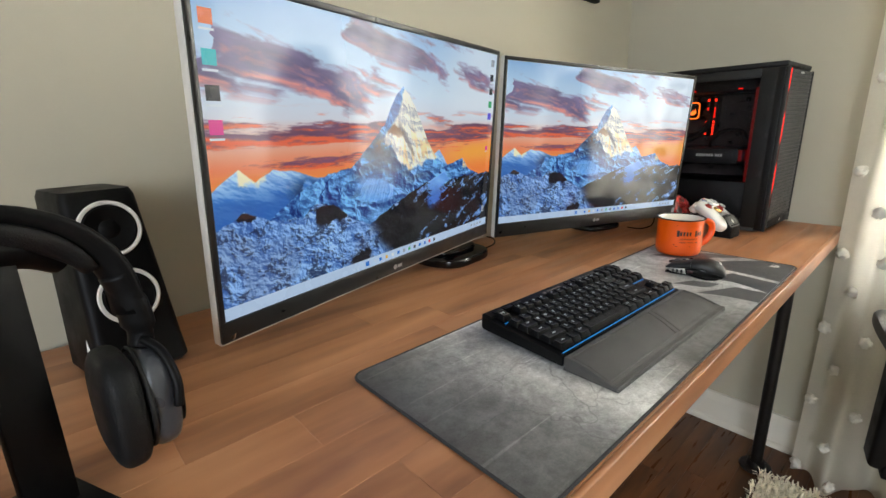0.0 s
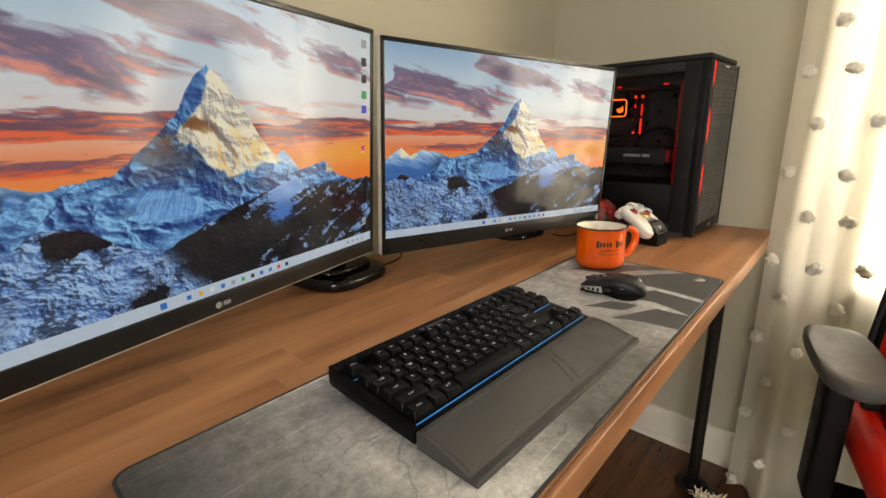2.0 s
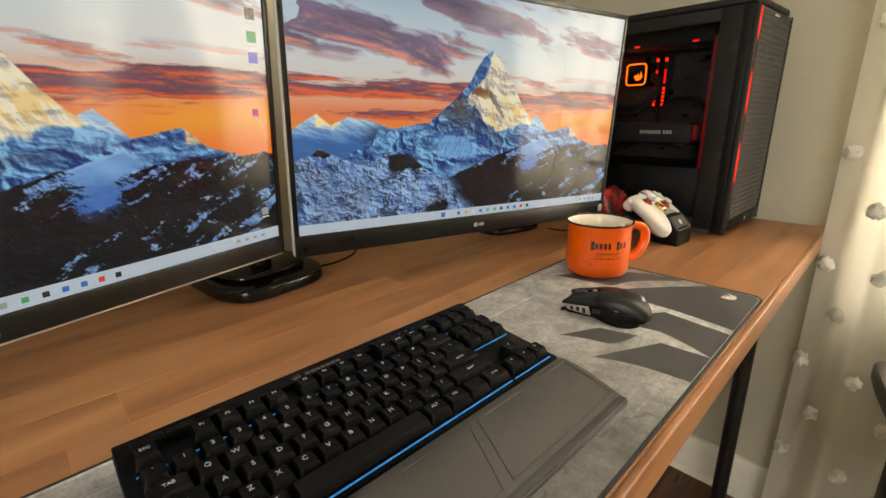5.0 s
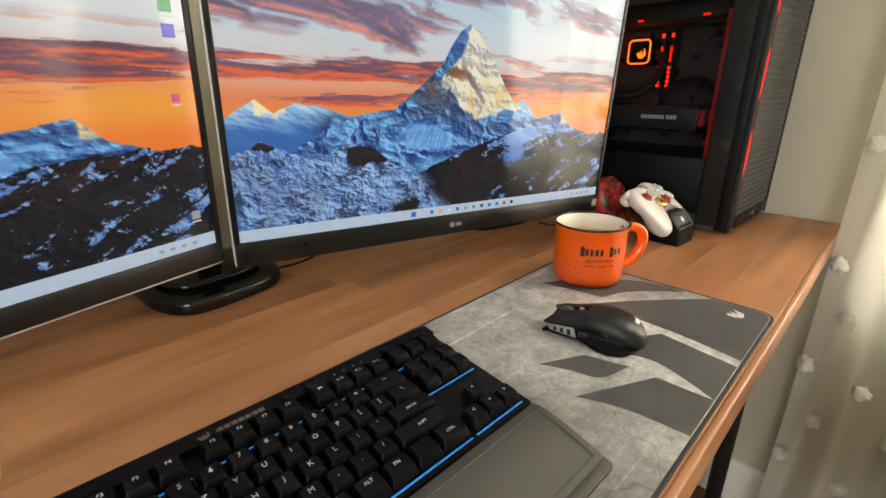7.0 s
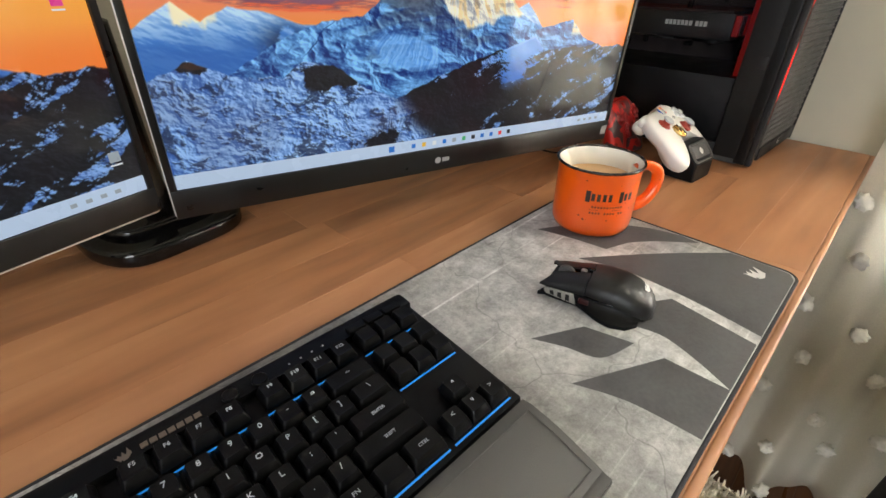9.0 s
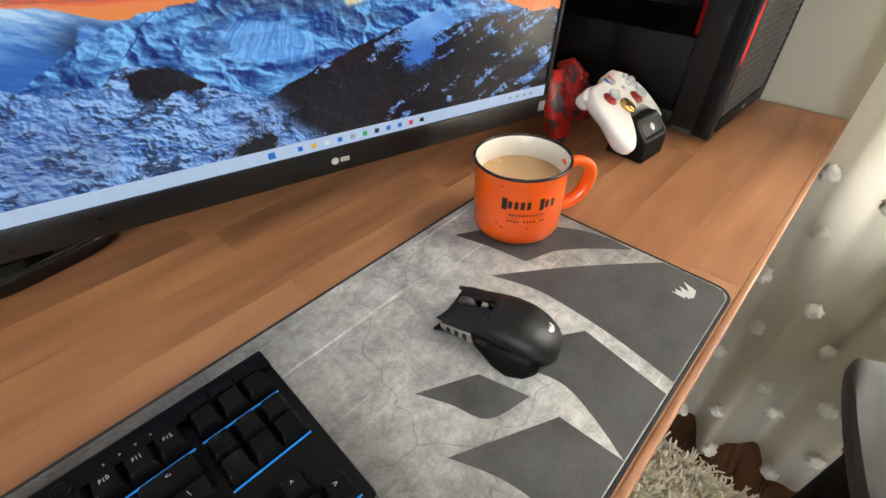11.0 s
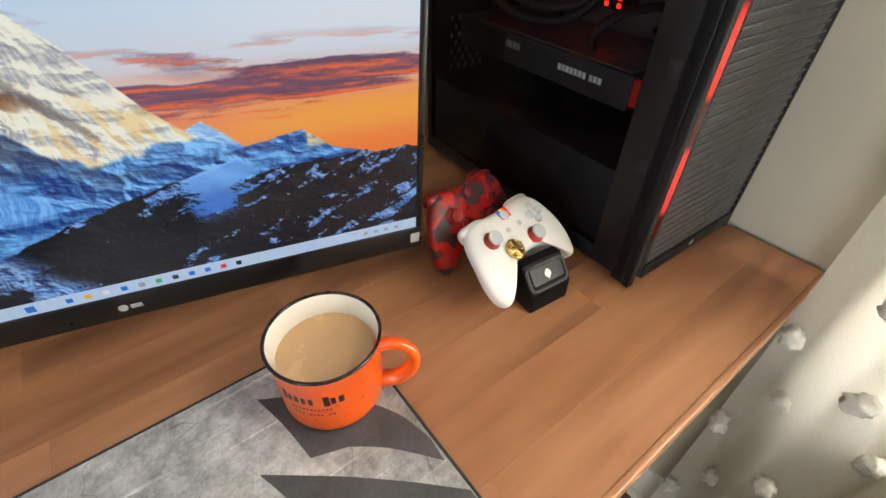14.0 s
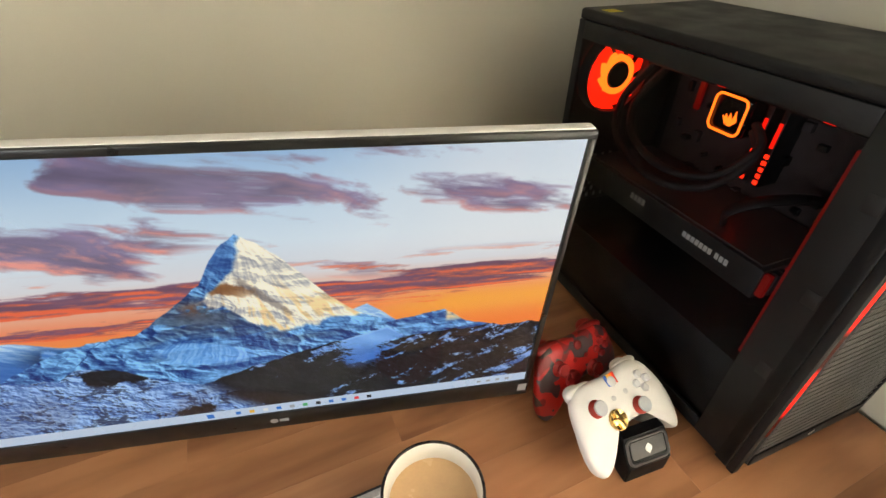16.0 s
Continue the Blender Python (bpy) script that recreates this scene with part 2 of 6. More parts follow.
def cylinder(p, q, r, sides=24, bm=None, bevel=0.0):
    p, q = Vector(p), Vector(q)
    n = (q - p).length
    c = min(bevel, r * 0.5)
    made = lathe([(0, 0), (r - c, 0), (r, c), (r, n - c), (r - c, n), (0, n)] if c else [(0, 0), (r, 0), (r, n), (0, n)], sides)
    made.transform(Matrix.Translation(p) @ (q - p).to_track_quat("Z", "Y").to_matrix().to_4x4())
    return join(bm, made)


def blob(fn, nu=36, nv=20, bm=None):
    """A closed skin from fn(u, v): u goes round, v from pole to pole."""
    made = bmesh.new()
    rows = []
    for j in range(nv + 1):
        v = j / nv
        rows.append([made.verts.new(fn(0, v))] if j in (0, nv) else [made.verts.new(fn(i / nu, v)) for i in range(nu)])
    for a, b in zip(rows, rows[1:]):
        for i in range(nu):
            k = (i + 1) % nu
            ring = list(dict.fromkeys([a[i % len(a)], a[k % len(a)], b[k % len(b)], b[i % len(b)]]))
            if len(ring) > 2:
                made.faces.new(ring)
    bmesh.ops.recalc_face_normals(made, faces=made.faces[:])
    return join(bm, made)


def ellipsoid(c, r, power=2.0, nu=28, nv=16, bm=None):
    def sgn(x, e):
        return math.copysign(abs(x) ** e, x)
    e = 2.0 / power

    def fn(u, v):
        a, b = 2 * math.pi * u, math.pi * (v - 0.5)
        return (c[0] + r[0] * sgn(math.cos(b), e) * sgn(math.cos(a), e), c[1] + r[1] * sgn(math.cos(b), e) * sgn(math.sin(a), e), c[2] + r[2] * sgn(math.sin(b), e))
    return blob(fn, nu, nv, bm)


def words(name, text, size, mat, parent, m, thick=0.00012, align="CENTER"):
    """Writing in the built-in font, as a mesh that lies in its own xy plane."""
    data = bpy.data.curves.new(name, "FONT")
    data.body, data.size, data.align_x, data.align_y, data.extrude, data.resolution_u = text, size, align, "CENTER", thick, 2
    temp = bpy.data.objects.new(name, data)
    mesh = bpy.data.meshes.new_from_object(temp)
    bpy.data.objects.remove(temp)
    mesh.materials.clear()
    mesh.materials.append(mat)
    ob = new(name, mesh)
    ob.parent = parent
    ob.matrix_local = m
    return ob


# ---- the room ----
WALL_Y, WALL_X, FLOOR_Z, TOP = 0.875, 1.724, -0.05, 0.75
WEST, SOUTH, HIGH = -2.2, -2.5, 2.4


def wall(name, pieces):
    bm = bmesh.new()
    for p in pieces:
        box(*p, bm=bm)
    return tagged(part(name, bm, WALL, smooth=False), "plain painted wall in a soft greige colour", "wall", kind="structure")


wall("wall_north", [(WEST - 0.12, WALL_X + 0.12, WALL_Y, WALL_Y + 0.12, FLOOR_Z, HIGH)])
# opening for the added west window, out of view
SY0, SY1 = -1.95, -0.55
wall("wall_west", [(WEST - 0.12, WEST, SOUTH, SY0, FLOOR_Z, HIGH), (WEST - 0.12, WEST, SY1, WALL_Y, FLOOR_Z, HIGH),
                   (WEST - 0.12, WEST, SY0, SY1, FLOOR_Z, 0.7), (WEST - 0.12, WEST, SY0, SY1, 2.15, HIGH)])
# east wall with the window opening behind the curtain
WY0, WY1, WZ0, WZ1 = -1.08, -0.03, 0.64, 2.05
wall("wall_east", [(WALL_X, WALL_X + 0.16, WY1, WALL_Y, FLOOR_Z, HIGH), (WALL_X, WALL_X + 0.16, SOUTH, WY0, FLOOR_Z, HIGH),
                   (WALL_X, WALL_X + 0.16, WY0, WY1, FLOOR_Z, WZ0), (WALL_X, WALL_X + 0.16, WY0, WY1, WZ1, HIGH)])
wall("wall_south", [(WEST - 0.12, WALL_X + 0.16, SOUTH - 0.12, SOUTH, FLOOR_Z, HIGH)])
tagged(part("ceiling", box(WEST - 0.12, WALL_X + 0.16, SOUTH - 0.12, WALL_Y + 0.12, HIGH, HIGH + 0.1), CEILING, smooth=False), "plain white painted ceiling", "ceiling", kind="structure")
floor = tagged(part("floor", box(WEST - 0.12, WALL_X + 0.16, SOUTH - 0.12, WALL_Y + 0.12, FLOOR_Z - 0.1, FLOOR_Z - 0.004), OAK, smooth=False), "dark brown oak strip floor", "floor", kind="structure")


def skirting(name, length, m):
    outline = [(0, 0), (0.016, 0), (0.016, 0.085), (0.013, 0.098), (0.009, 0.106), (0.008, 0.118), (0, 0.12)]
    bm = prism(outline, 0, length)
    ob = part(name, bm, TRIM, smooth=True)
    ob.matrix_world = m
    shoe = prism([(0.016, 0), (0.03, 0), (0.028, 0.010), (0.022, 0.016), (0.016, 0.018)], 0, length)
    part("quarter_round", shoe, TRIM, ob)
    return tagged(ob, "tall white painted wooden baseboard with moulded top", "baseboard", kind="structure")


def frame_pose(origin, x, y, z):
    m = Matrix((x, y, z)).transposed().to_4x4()
    m.translation = Vector(origin)
    return m


skirting("baseboard", WALL_Y - SOUTH, frame_pose((WALL_X, WALL_Y, FLOOR_Z), (-1, 0, 0), (0, 0, 1), (0, -1, 0)))
skirting("baseboard", WALL_X - 0.032 - WEST, frame_pose((WEST, WALL_Y, FLOOR_Z), (0, -1, 0), (0, 0, 1), (1, 0, 0)))

# window behind the curtain
GLASS = bpy.data.materials.new("window_glass")
GLASS.use_nodes = True
gt = GLASS.node_tree
gp = gt.nodes["Principled BSDF"]
gp.inputs["Transmission Weight"].default_value, gp.inputs["Roughness"].default_value, gp.inputs["IOR"].default_value = 1.0, 0.0, 1.05


def window(name, width, height, m):
    """A two-sash window: casing, sashes, panes and sill, in its own xz plane."""
    w = thing(name, "white painted double-hung window", "window", m, kind="structure")
    for x in (0.0, width - 0.045):
        part("window_frame", box(x, x + 0.045, 0, 0.1, 0, height, 0.003), TRIM, w)
    for z in (0.0, height / 2 - 0.02, height - 0.045):
        part("window_frame", box(0.045, width - 0.045, 0.02, 0.08, z, z + 0.042, 0.003), TRIM, w)
    for z in (0.042, height / 2 + 0.022):
        pane = part("pane", box(0.045, width - 0.045, 0.048, 0.052, z, z + height / 2 - 0.067), GLASS, w, smooth=False)
        pane.visible_shadow = False
    for x in (-0.09, width):
        part("window_casing", box(x, x + 0.09, -0.105, -0.08, -0.02, height + 0.09, 0.004), TRIM, w)
    part("window_casing", box(0, width, -0.105, -0.08, height, height + 0.09, 0.004), TRIM, w)
    part("window_sill", box(-0.11, width + 0.11, -0.125, 0.0, -0.035, -0.002, 0.006), TRIM, w)
    return w


window("window_1", WY1 - WY0, WZ1 - WZ0, frame_pose((WALL_X + 0.083, WY1, WZ0), (0, -1, 0), (1, 0, 0), (0, 0, 1)))
# unseen window added round the west fill lamp
window("added_window_2", SY1 - SY0, 1.45, frame_pose((WEST - 0.083, SY0, 0.7), (0, 1, 0), (-1, 0, 0), (0, 0, 1)))
# bright hazy daylight outside
HAZE = material("bright_outdoors", srgb(0.9, 0.9, 0.9), 1.0, vary=0.05, scale=0.4, fine=3, emit=(1.0, 0.97, 0.92, 1.0), strength=15.0)
tagged(part("backdrop", box(3.4, 3.42, -5.0, 3.0, -1.5, 5.0), HAZE, smooth=False), "bright hazy daylight outside the window", "backdrop", kind="structure")

# sheer curtain with pompoms
SHEER = bpy.data.materials.new("sheer_fabric")
SHEER.use_nodes = True
st = SHEER.node_tree
st.nodes.remove(st.nodes["Principled BSDF"])
diff, trans, clear = st.nodes.new("ShaderNodeBsdfDiffuse"), st.nodes.new("ShaderNodeBsdfTranslucent"), st.nodes.new("ShaderNodeBsdfTransparent")
diff.inputs[0].default_value = trans.inputs[0].default_value = srgb(0.92, 0.90, 0.85)
weave = st.nodes.new("ShaderNodeTexNoise")
weave.inputs["Scale"].default_value = 400
tc = st.nodes.new("ShaderNodeTexCoord")
st.links.new(tc.outputs["Object"], weave.inputs["Vector"])
cover = st.nodes.new("ShaderNodeMapRange")
cover.inputs[1].default_value, cover.inputs[2].default_value, cover.inputs[3].default_value, cover.inputs[4].default_value = 0.3, 0.7, 0.80, 0.88
st.links.new(weave.outputs[0], cover.inputs[0])
ma, mb = st.nodes.new("ShaderNodeMixShader"), st.nodes.new("ShaderNodeMixShader")
ma.inputs[0].default_value = 0.6
st.links.new(diff.outputs[0], ma.inputs[1])
st.links.new(trans.outputs[0], ma.inputs[2])
st.links.new(cover.outputs[0], mb.inputs[0])
st.links.new(clear.outputs[0], mb.inputs[1])
st.links.new(ma.outputs[0], mb.inputs[2])
st.links.new(mb.outputs[0], st.nodes["Material Output"].inputs["Surface"])
FLUFF = material("pompom_yarn", srgb(0.90, 0.88, 0.83), 0.95, vary=0.1, scale=80, fine=900, bump=0.6, bump_scale=500, sheen=0.3)


def fold(s, z, seed):
    """How far the cloth stands out from its line at s metres along it."""
    low = max(0.0, min(1.0, (0.5 - z) / 0.55))
    return (0.027 * math.sin(s * 42 + 1.8 * noise.noise((s * 4, z * 0.8, seed)) + 0.8 * math.sin(z * 1.3 + seed)) + 0.008 * math.sin(s * 91 + seed + z) + 0.012 * math.sin(s * 19 + seed)) * (1 + 0.5 * low) \
        + 0.02 * noise.noise((s * 3, z * 1.2, seed)) - 0.045 * low * low * (0.6 + 0.8 * noise.noise((s * 9, seed, 2.0)))


def curtain(name, y0, y1, x, z0, z1, seed, label):
    c = thing(name, label, "curtain", pose(x, y0, z0), group="curtains at the window")
    ny, nz = int(abs(y1 - y0) / 0.005), 60
    bm = bmesh.new()
    rows = []
    for j in range(nz + 1):
        z = z0 + (z1 - z0) * j / nz
        row = []
        for i in range(ny + 1):
            s = (y1 - y0) * i / ny
            hem = 0.012 * noise.noise((s * 14, seed, 5.0)) if j == 0 else 0
            sway = 0.035 * max(0, 0.4 - z) * noise.noise((seed, z * 2, 1.0))
            row.append(bm.verts.new((fold(-s, z, seed), s + sway, z - z0 + max(hem, 0))))
        rows.append(row)
    for a, b in zip(rows, rows[1:]):
        for i in range(ny):
            bm.faces.new((a[i], a[i + 1], b[i + 1], b[i]))
    part("cloth", bm, SHEER, c, "sheer off-white cloth", angle=180)
    rng = random.Random(seed)
    ball = None
    for j in range(int((z1 - z0) / 0.118)):
        for i in range(int(abs(y1 - y0) / 0.098)):
            s = -(0.02 + 0.098 * i + (0.049 if j % 2 else 0) + rng.uniform(-0.016, 0.016))
            z = 0.03 + 0.118 * j + rng.uniform(-0.01, 0.01)
            if s < y1 - y0:
                continue
            m = pose(fold(-s, z + z0, seed) - 0.014, s, z, rng.uniform(0, 360), rng.uniform(0, 360), 0) @ Matrix.Diagonal((1, rng.uniform(0.9, 1.35), rng.uniform(0.75, 1.05), 1))
            if ball is None:
                def fluff(u, v):
                    a, b = 2 * math.pi * u, math.pi * (v - 0.5)
                    d = Vector((math.cos(b) * math.cos(a), math.cos(b) * math.sin(a), math.sin(b)))
                    return d * (0.0148 + 0.008 * noise.noise(d * 2.6) + 0.006 * noise.noise(d * 7.0))
                ball = part("pompom", blob(fluff, 18, 11), FLUFF, c, angle=180, at=m)
            else:
                o = new("pompom", ball.data)
                o.parent = c
                o.matrix_local = m
    for s in range(int(abs(y1 - y0) / 0.15)):
        part("curtain_ring", tube([(0.02 * math.cos(a / 10 * 2 * math.pi), -0.05 - 0.15 * s, z1 - z0 + 0.022 + 0.02 * math.sin(a / 10 * 2 * math.pi)) for a in range(10)], 0.002, 6, closed=True), STEEL, c)
    return c


curtain("sheer_curtain", 0.155, -0.60, 1.635, FLOOR_Z + 0.002, 2.2, 3.0, "sheer off-white curtain with white pompoms, reaching the floor")
curtain("sheer_curtain", -0.62, -1.30, 1.630, FLOOR_Z + 0.002, 2.2, 8.0, "sheer off-white curtain with white pompoms, reaching the floor")
rod = thing("curtain_rod", "black metal curtain rod above the window", "curtain rod", pose(1.635, -0.55, 2.222))
part("rod", cylinder((0, -0.85, 0.0), (0, 0.80, 0.0), 0.009, 16), STEEL, rod)
for y in (-0.86, 0.81):
    part("finial", ellipsoid((0, y, 0), (0.018, 0.022, 0.018)), STEEL, rod)
for y in (-0.8, 0.76):
    part("bracket", box(0, 0.089, y - 0.008, y + 0.008, -0.008, 0.008, 0.002), STEEL, rod)

# picture frame above the screens
pic = thing("picture_frame", "dark framed picture hanging on the wall", "picture", pose(1.195, WALL_Y, 1.452))
for x0, x1, z0, z1 in ((-0.26, 0.26, -0.0, 0.022), (-0.26, 0.26, 0.618, 0.64), (-0.26, -0.238, 0.022, 0.618), (0.238, 0.26, 0.022, 0.618)):
    part("frame_rail", box(x0, x1, -0.022, -0.001, z0, z1, 0.002), PLASTIC, pic)
part("mat_board", box(-0.24, 0.24, -0.012, -0.003, 0.02, 0.62), WHITE_PLASTIC, pic, smooth=False)


# ---- the desk ----
DX0, DX1, DY0, DY1 = -0.80, 1.715, 0.157, 0.862
desk = thing("desk", "butcher block wooden desk top on black iron pipe legs", "desk", pose(0, 0, 0))
part("core", box(DX0 + 0.003, DX1 - 0.003, DY0 + 0.003, DY1 - 0.003, TOP - 0.038, TOP - 0.006), BUTCHER, desk, smooth=False)
part("front_edge", box(DX0, DX1, DY0 - 0.002, DY0 + 0.0062, TOP - 0.038, TOP - 0.0002, 0.0022, 3), BUTCHER, desk)
for x in (DX0 + 0.16, 1.545):
    for y in (0.235, 0.80):
        leg = part("leg", cylinder((x, y, FLOOR_Z + 0.012), (x, y, TOP - 0.05), 0.0168, 24), PIPE, desk, "black iron pipe leg")
        part("floor_flange", lathe([(0, 0), (0.045, 0), (0.047, 0.004), (0.044, 0.009), (0.028, 0.012), (0.024, 0.03), (0.0, 0.03)], 32), PIPE, leg, at=pose(x, y, FLOOR_Z))
        part("top_flange", lathe([(0, 0), (0.024, 0), (0.028, 0.018), (0.045, 0.022), (0.045, 0.030), (0, 0.030)], 32), PIPE, leg, at=pose(x, y, TOP - 0.0685))

# ---- mouse pad ----
PX0, PX1, PY0, PY1 = 0.207, 1.146, 0.166, 0.467
PAD = bpy.data.materials.new("printed_pad_cloth")
PAD.use_nodes = True
pt = PAD.node_tree
pp = pt.nodes["Principled BSDF"]


def node(tree, kind, **values):
    n = tree.nodes.new("ShaderNode" + kind)
    for k, v in values.items():
        if k == "op":
            n.operation = v
        elif k == "blend":
            n.blend_type, n.data_type = v, "RGBA"
        else:
            n.inputs[int(k[1:]) if k[0] == "i" and k[1:].isdigit() else k].default_value = v
    return n


pg = node(pt, "NewGeometry")
cloudy = node(pt, "TexNoise", Scale=9.0, Detail=8.0, Roughness=0.72)
scuff = node(pt, "TexNoise", Scale=75.0, Detail=10.0, Roughness=0.82)
warp = node(pt, "TexNoise", Scale=10.0, Detail=3.0)
crack = node(pt, "TexVoronoi", Scale=6.5)
crack.feature = "DISTANCE_TO_EDGE"
speck = node(pt, "TexNoise", Scale=120.0, Detail=2.0)
for n in (cloudy, scuff, warp, speck):
    pt.links.new(pg.outputs["Position"], n.inputs["Vector"])
wv = node(pt, "VectorMath", op="MULTIPLY_ADD")
wv.inputs[1].default_value = (0.12, 0.12, 0.0)
pt.links.new(warp.outputs["Color"], wv.inputs[0])
pt.links.new(pg.outputs["Position"], wv.inputs[2])
pt.links.new(wv.outputs[0], crack.inputs["Vector"])
xyz = node(pt, "SeparateXYZ")
pt.links.new(pg.outputs["Position"], xyz.inputs[0])
# the print is light in two pools and dark at the ends; left pool is painted glare
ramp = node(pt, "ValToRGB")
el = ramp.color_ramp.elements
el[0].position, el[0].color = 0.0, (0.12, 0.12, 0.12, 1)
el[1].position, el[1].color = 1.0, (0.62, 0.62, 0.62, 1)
# the peak at 0.22 is sheen put into the cloth's colour
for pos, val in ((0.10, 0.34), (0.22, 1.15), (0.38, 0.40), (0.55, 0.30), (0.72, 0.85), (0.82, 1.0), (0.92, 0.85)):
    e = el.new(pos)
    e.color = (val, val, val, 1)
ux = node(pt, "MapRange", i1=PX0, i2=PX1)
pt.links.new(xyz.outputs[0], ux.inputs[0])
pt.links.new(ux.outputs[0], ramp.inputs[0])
c1 = node(pt, "MapRange", i1=0.32, i2=0.72, i3=0.38, i4=1.35)
pt.links.new(cloudy.outputs[0], c1.inputs[0])
c2 = node(pt, "MapRange", i1=0.33, i2=0.62, i3=0.50, i4=1.18)
pt.links.new(scuff.outputs[0], c2.inputs[0])
c3 = node(pt, "MapRange", i1=0.0, i2=0.006, i3=0.62, i4=1.0)
pt.links.new(crack.outputs[0], c3.inputs[0])
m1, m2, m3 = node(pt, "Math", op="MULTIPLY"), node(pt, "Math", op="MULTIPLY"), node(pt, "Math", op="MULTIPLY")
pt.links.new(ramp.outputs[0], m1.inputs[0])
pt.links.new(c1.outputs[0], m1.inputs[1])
pt.links.new(m1.outputs[0], m2.inputs[0])
pt.links.new(c2.outputs[0], m2.inputs[1])
pt.links.new(m2.outputs[0], m3.inputs[0])
pt.links.new(c3.outputs[0], m3.inputs[1])
tone = node(pt, "VectorMath", op="SCALE")
tone.inputs[0].default_value = (0.62, 0.62, 0.61)
# long pale scratches in two directions
gain = m3
for turn, seed in ((0.5, 3.0), (-0.75, 9.0)):
    rot = node(pt, "Mapping")
    rot.inputs["Rotation"].default_value = (0, 0, turn)
    rot.inputs["Location"].default_value = (seed, 0, 0)
    rot.inputs["Scale"].default_value = (3.5, 150.0, 1.0)
    sc = node(pt, "TexNoise", Scale=1.0, Detail=2.0, Roughness=0.5)
    pt.links.new(pg.outputs["Position"], rot.inputs["Vector"])
    pt.links.new(rot.outputs[0], sc.inputs["Vector"])
    sr = node(pt, "MapRange", i1=0.66, i2=0.74, i3=1.0, i4=1.7)
    pt.links.new(sc.outputs[0], sr.inputs[0])
    mm = node(pt, "Math", op="MULTIPLY")
    pt.links.new(gain.outputs[0], mm.inputs[0])
    pt.links.new(sr.outputs[0], mm.inputs[1])
    gain = mm
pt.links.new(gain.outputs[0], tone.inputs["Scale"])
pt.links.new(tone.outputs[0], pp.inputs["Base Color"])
pp.inputs["Roughness"].default_value, pp.inputs["Specular IOR Level"].default_value = 0.40, 0.6
pb = node(pt, "Bump", Strength=0.25, Distance=0.0006)
pw = node(pt, "TexNoise", Scale=1300.0)
pt.links.new(pg.outputs["Position"], pw.inputs["Vector"])
pt.links.new(pw.outputs[0], pb.inputs["Height"])
pt.links.new(pb.outputs[0], pp.inputs["Normal"])
STITCH = material("pad_stitched_edge", srgb(0.17, 0.17, 0.18), 0.8, vary=0.15, scale=60, fine=1500, bump=0.5)
PRINT = material("dark_pad_print", srgb(0.31, 0.31, 0.315), 0.45, vary=0.3, scale=30, fine=260, bump=0.25, bump_scale=1300, specular=0.4)
LOGO = material("pale_pad_print", srgb(0.85, 0.85, 0.84), 0.6, vary=0.05, scale=60, fine=900)

pad = thing("mouse_pad", "long cloth mouse pad with a worn grey stone print", "mouse pad", pose(0, 0, TOP))
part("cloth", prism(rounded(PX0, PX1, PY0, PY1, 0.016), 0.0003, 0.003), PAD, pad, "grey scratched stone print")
ring = [(x, y, 0.002) for x, y in rounded(PX0, PX1, PY0, PY1, 0.016)]
part("stitched_edge", tube(ring, 0.0019, 8, closed=True), STITCH, pad, "dark stitched edge")


def curve(points, steps=10):
    """A smooth line through a few points."""
    out = []
    p = [points[0]] + list(points) + [points[-1]]
    for a, b, c, d in zip(p, p[1:], p[2:], p[3:]):
        for i in range(steps):
            t = i / steps
            out.append(tuple(0.5 * (2 * q + (r - o) * t + (2 * o - 5 * q + 4 * r - s) * t * t + (3 * q - o - 3 * r + s) * t ** 3) for o, q, r, s in zip(a, b, c, d)))
    return out + [tuple(points[-1])]


def flat_print(name, outline, mat, parent, z=0.0031, label=""):
    bm = bmesh.new()
    bm.faces.new([bm.verts.new((x, y, z)) for x, y in outline])
    bmesh.ops.triangulate(bm, faces=bm.faces[:])
    bm.normal_update()
    for f in bm.faces:
        if f.normal.z < 0:
            f.normal_flip()
    return part(name, bm, mat, parent, label, smooth=False)


# large dark sail shapes of the print
flat_print("printed_shape", curve([(1.026, 0.434), (1.037, 0.390), (1.044, 0.346)], 6) + curve([(1.078, 0.334), (1.107, 0.310), (1.141, 0.270)], 6) + curve([(1.143, 0.295), (1.132, 0.335), (1.105, 0.375), (1.065, 0.412)], 6), PRINT, pad)
flat_print("printed_shape", curve([(1.001, 0.360), (1.016, 0.312), (1.016, 0.259), (1.012, 0.219), (1.003, 0.1685)], 6) + [(1.130, 0.1685), (1.141, 0.174), (1.1435, 0.182), (1.1435, 0.236)] + curve([(1.109, 0.270), (1.063, 0.311), (1.001, 0.360)], 6)[:-1], PRINT, pad)
flat_print("printed_shape", [(1.002, 0.250), (0.975, 0.268), (0.928, 0.272)] + curve([(0.928, 0.272), (0.939, 0.237), (0.931, 0.205), (0.914, 0.1685)], 5)[1:] + [(0.988, 0.1685)], PRINT, pad)
flat_print("printed_shape", [(0.849, 0.318), (0.899, 0.292), (0.911, 0.248)] + curve([(0.911, 0.248), (0.873, 0.260), (0.862, 0.290), (0.849, 0.318)], 5)[1:-1], PRINT, pad)
flat_print("printed_shape", [(0.829, 0.263), (0.912, 0.221), (0.914, 0.1685), (0.850, 0.1685)] + curve([(0.850, 0.1685), (0.845, 0.221), (0.829, 0.263)], 5)[1:-1], PRINT, pad)


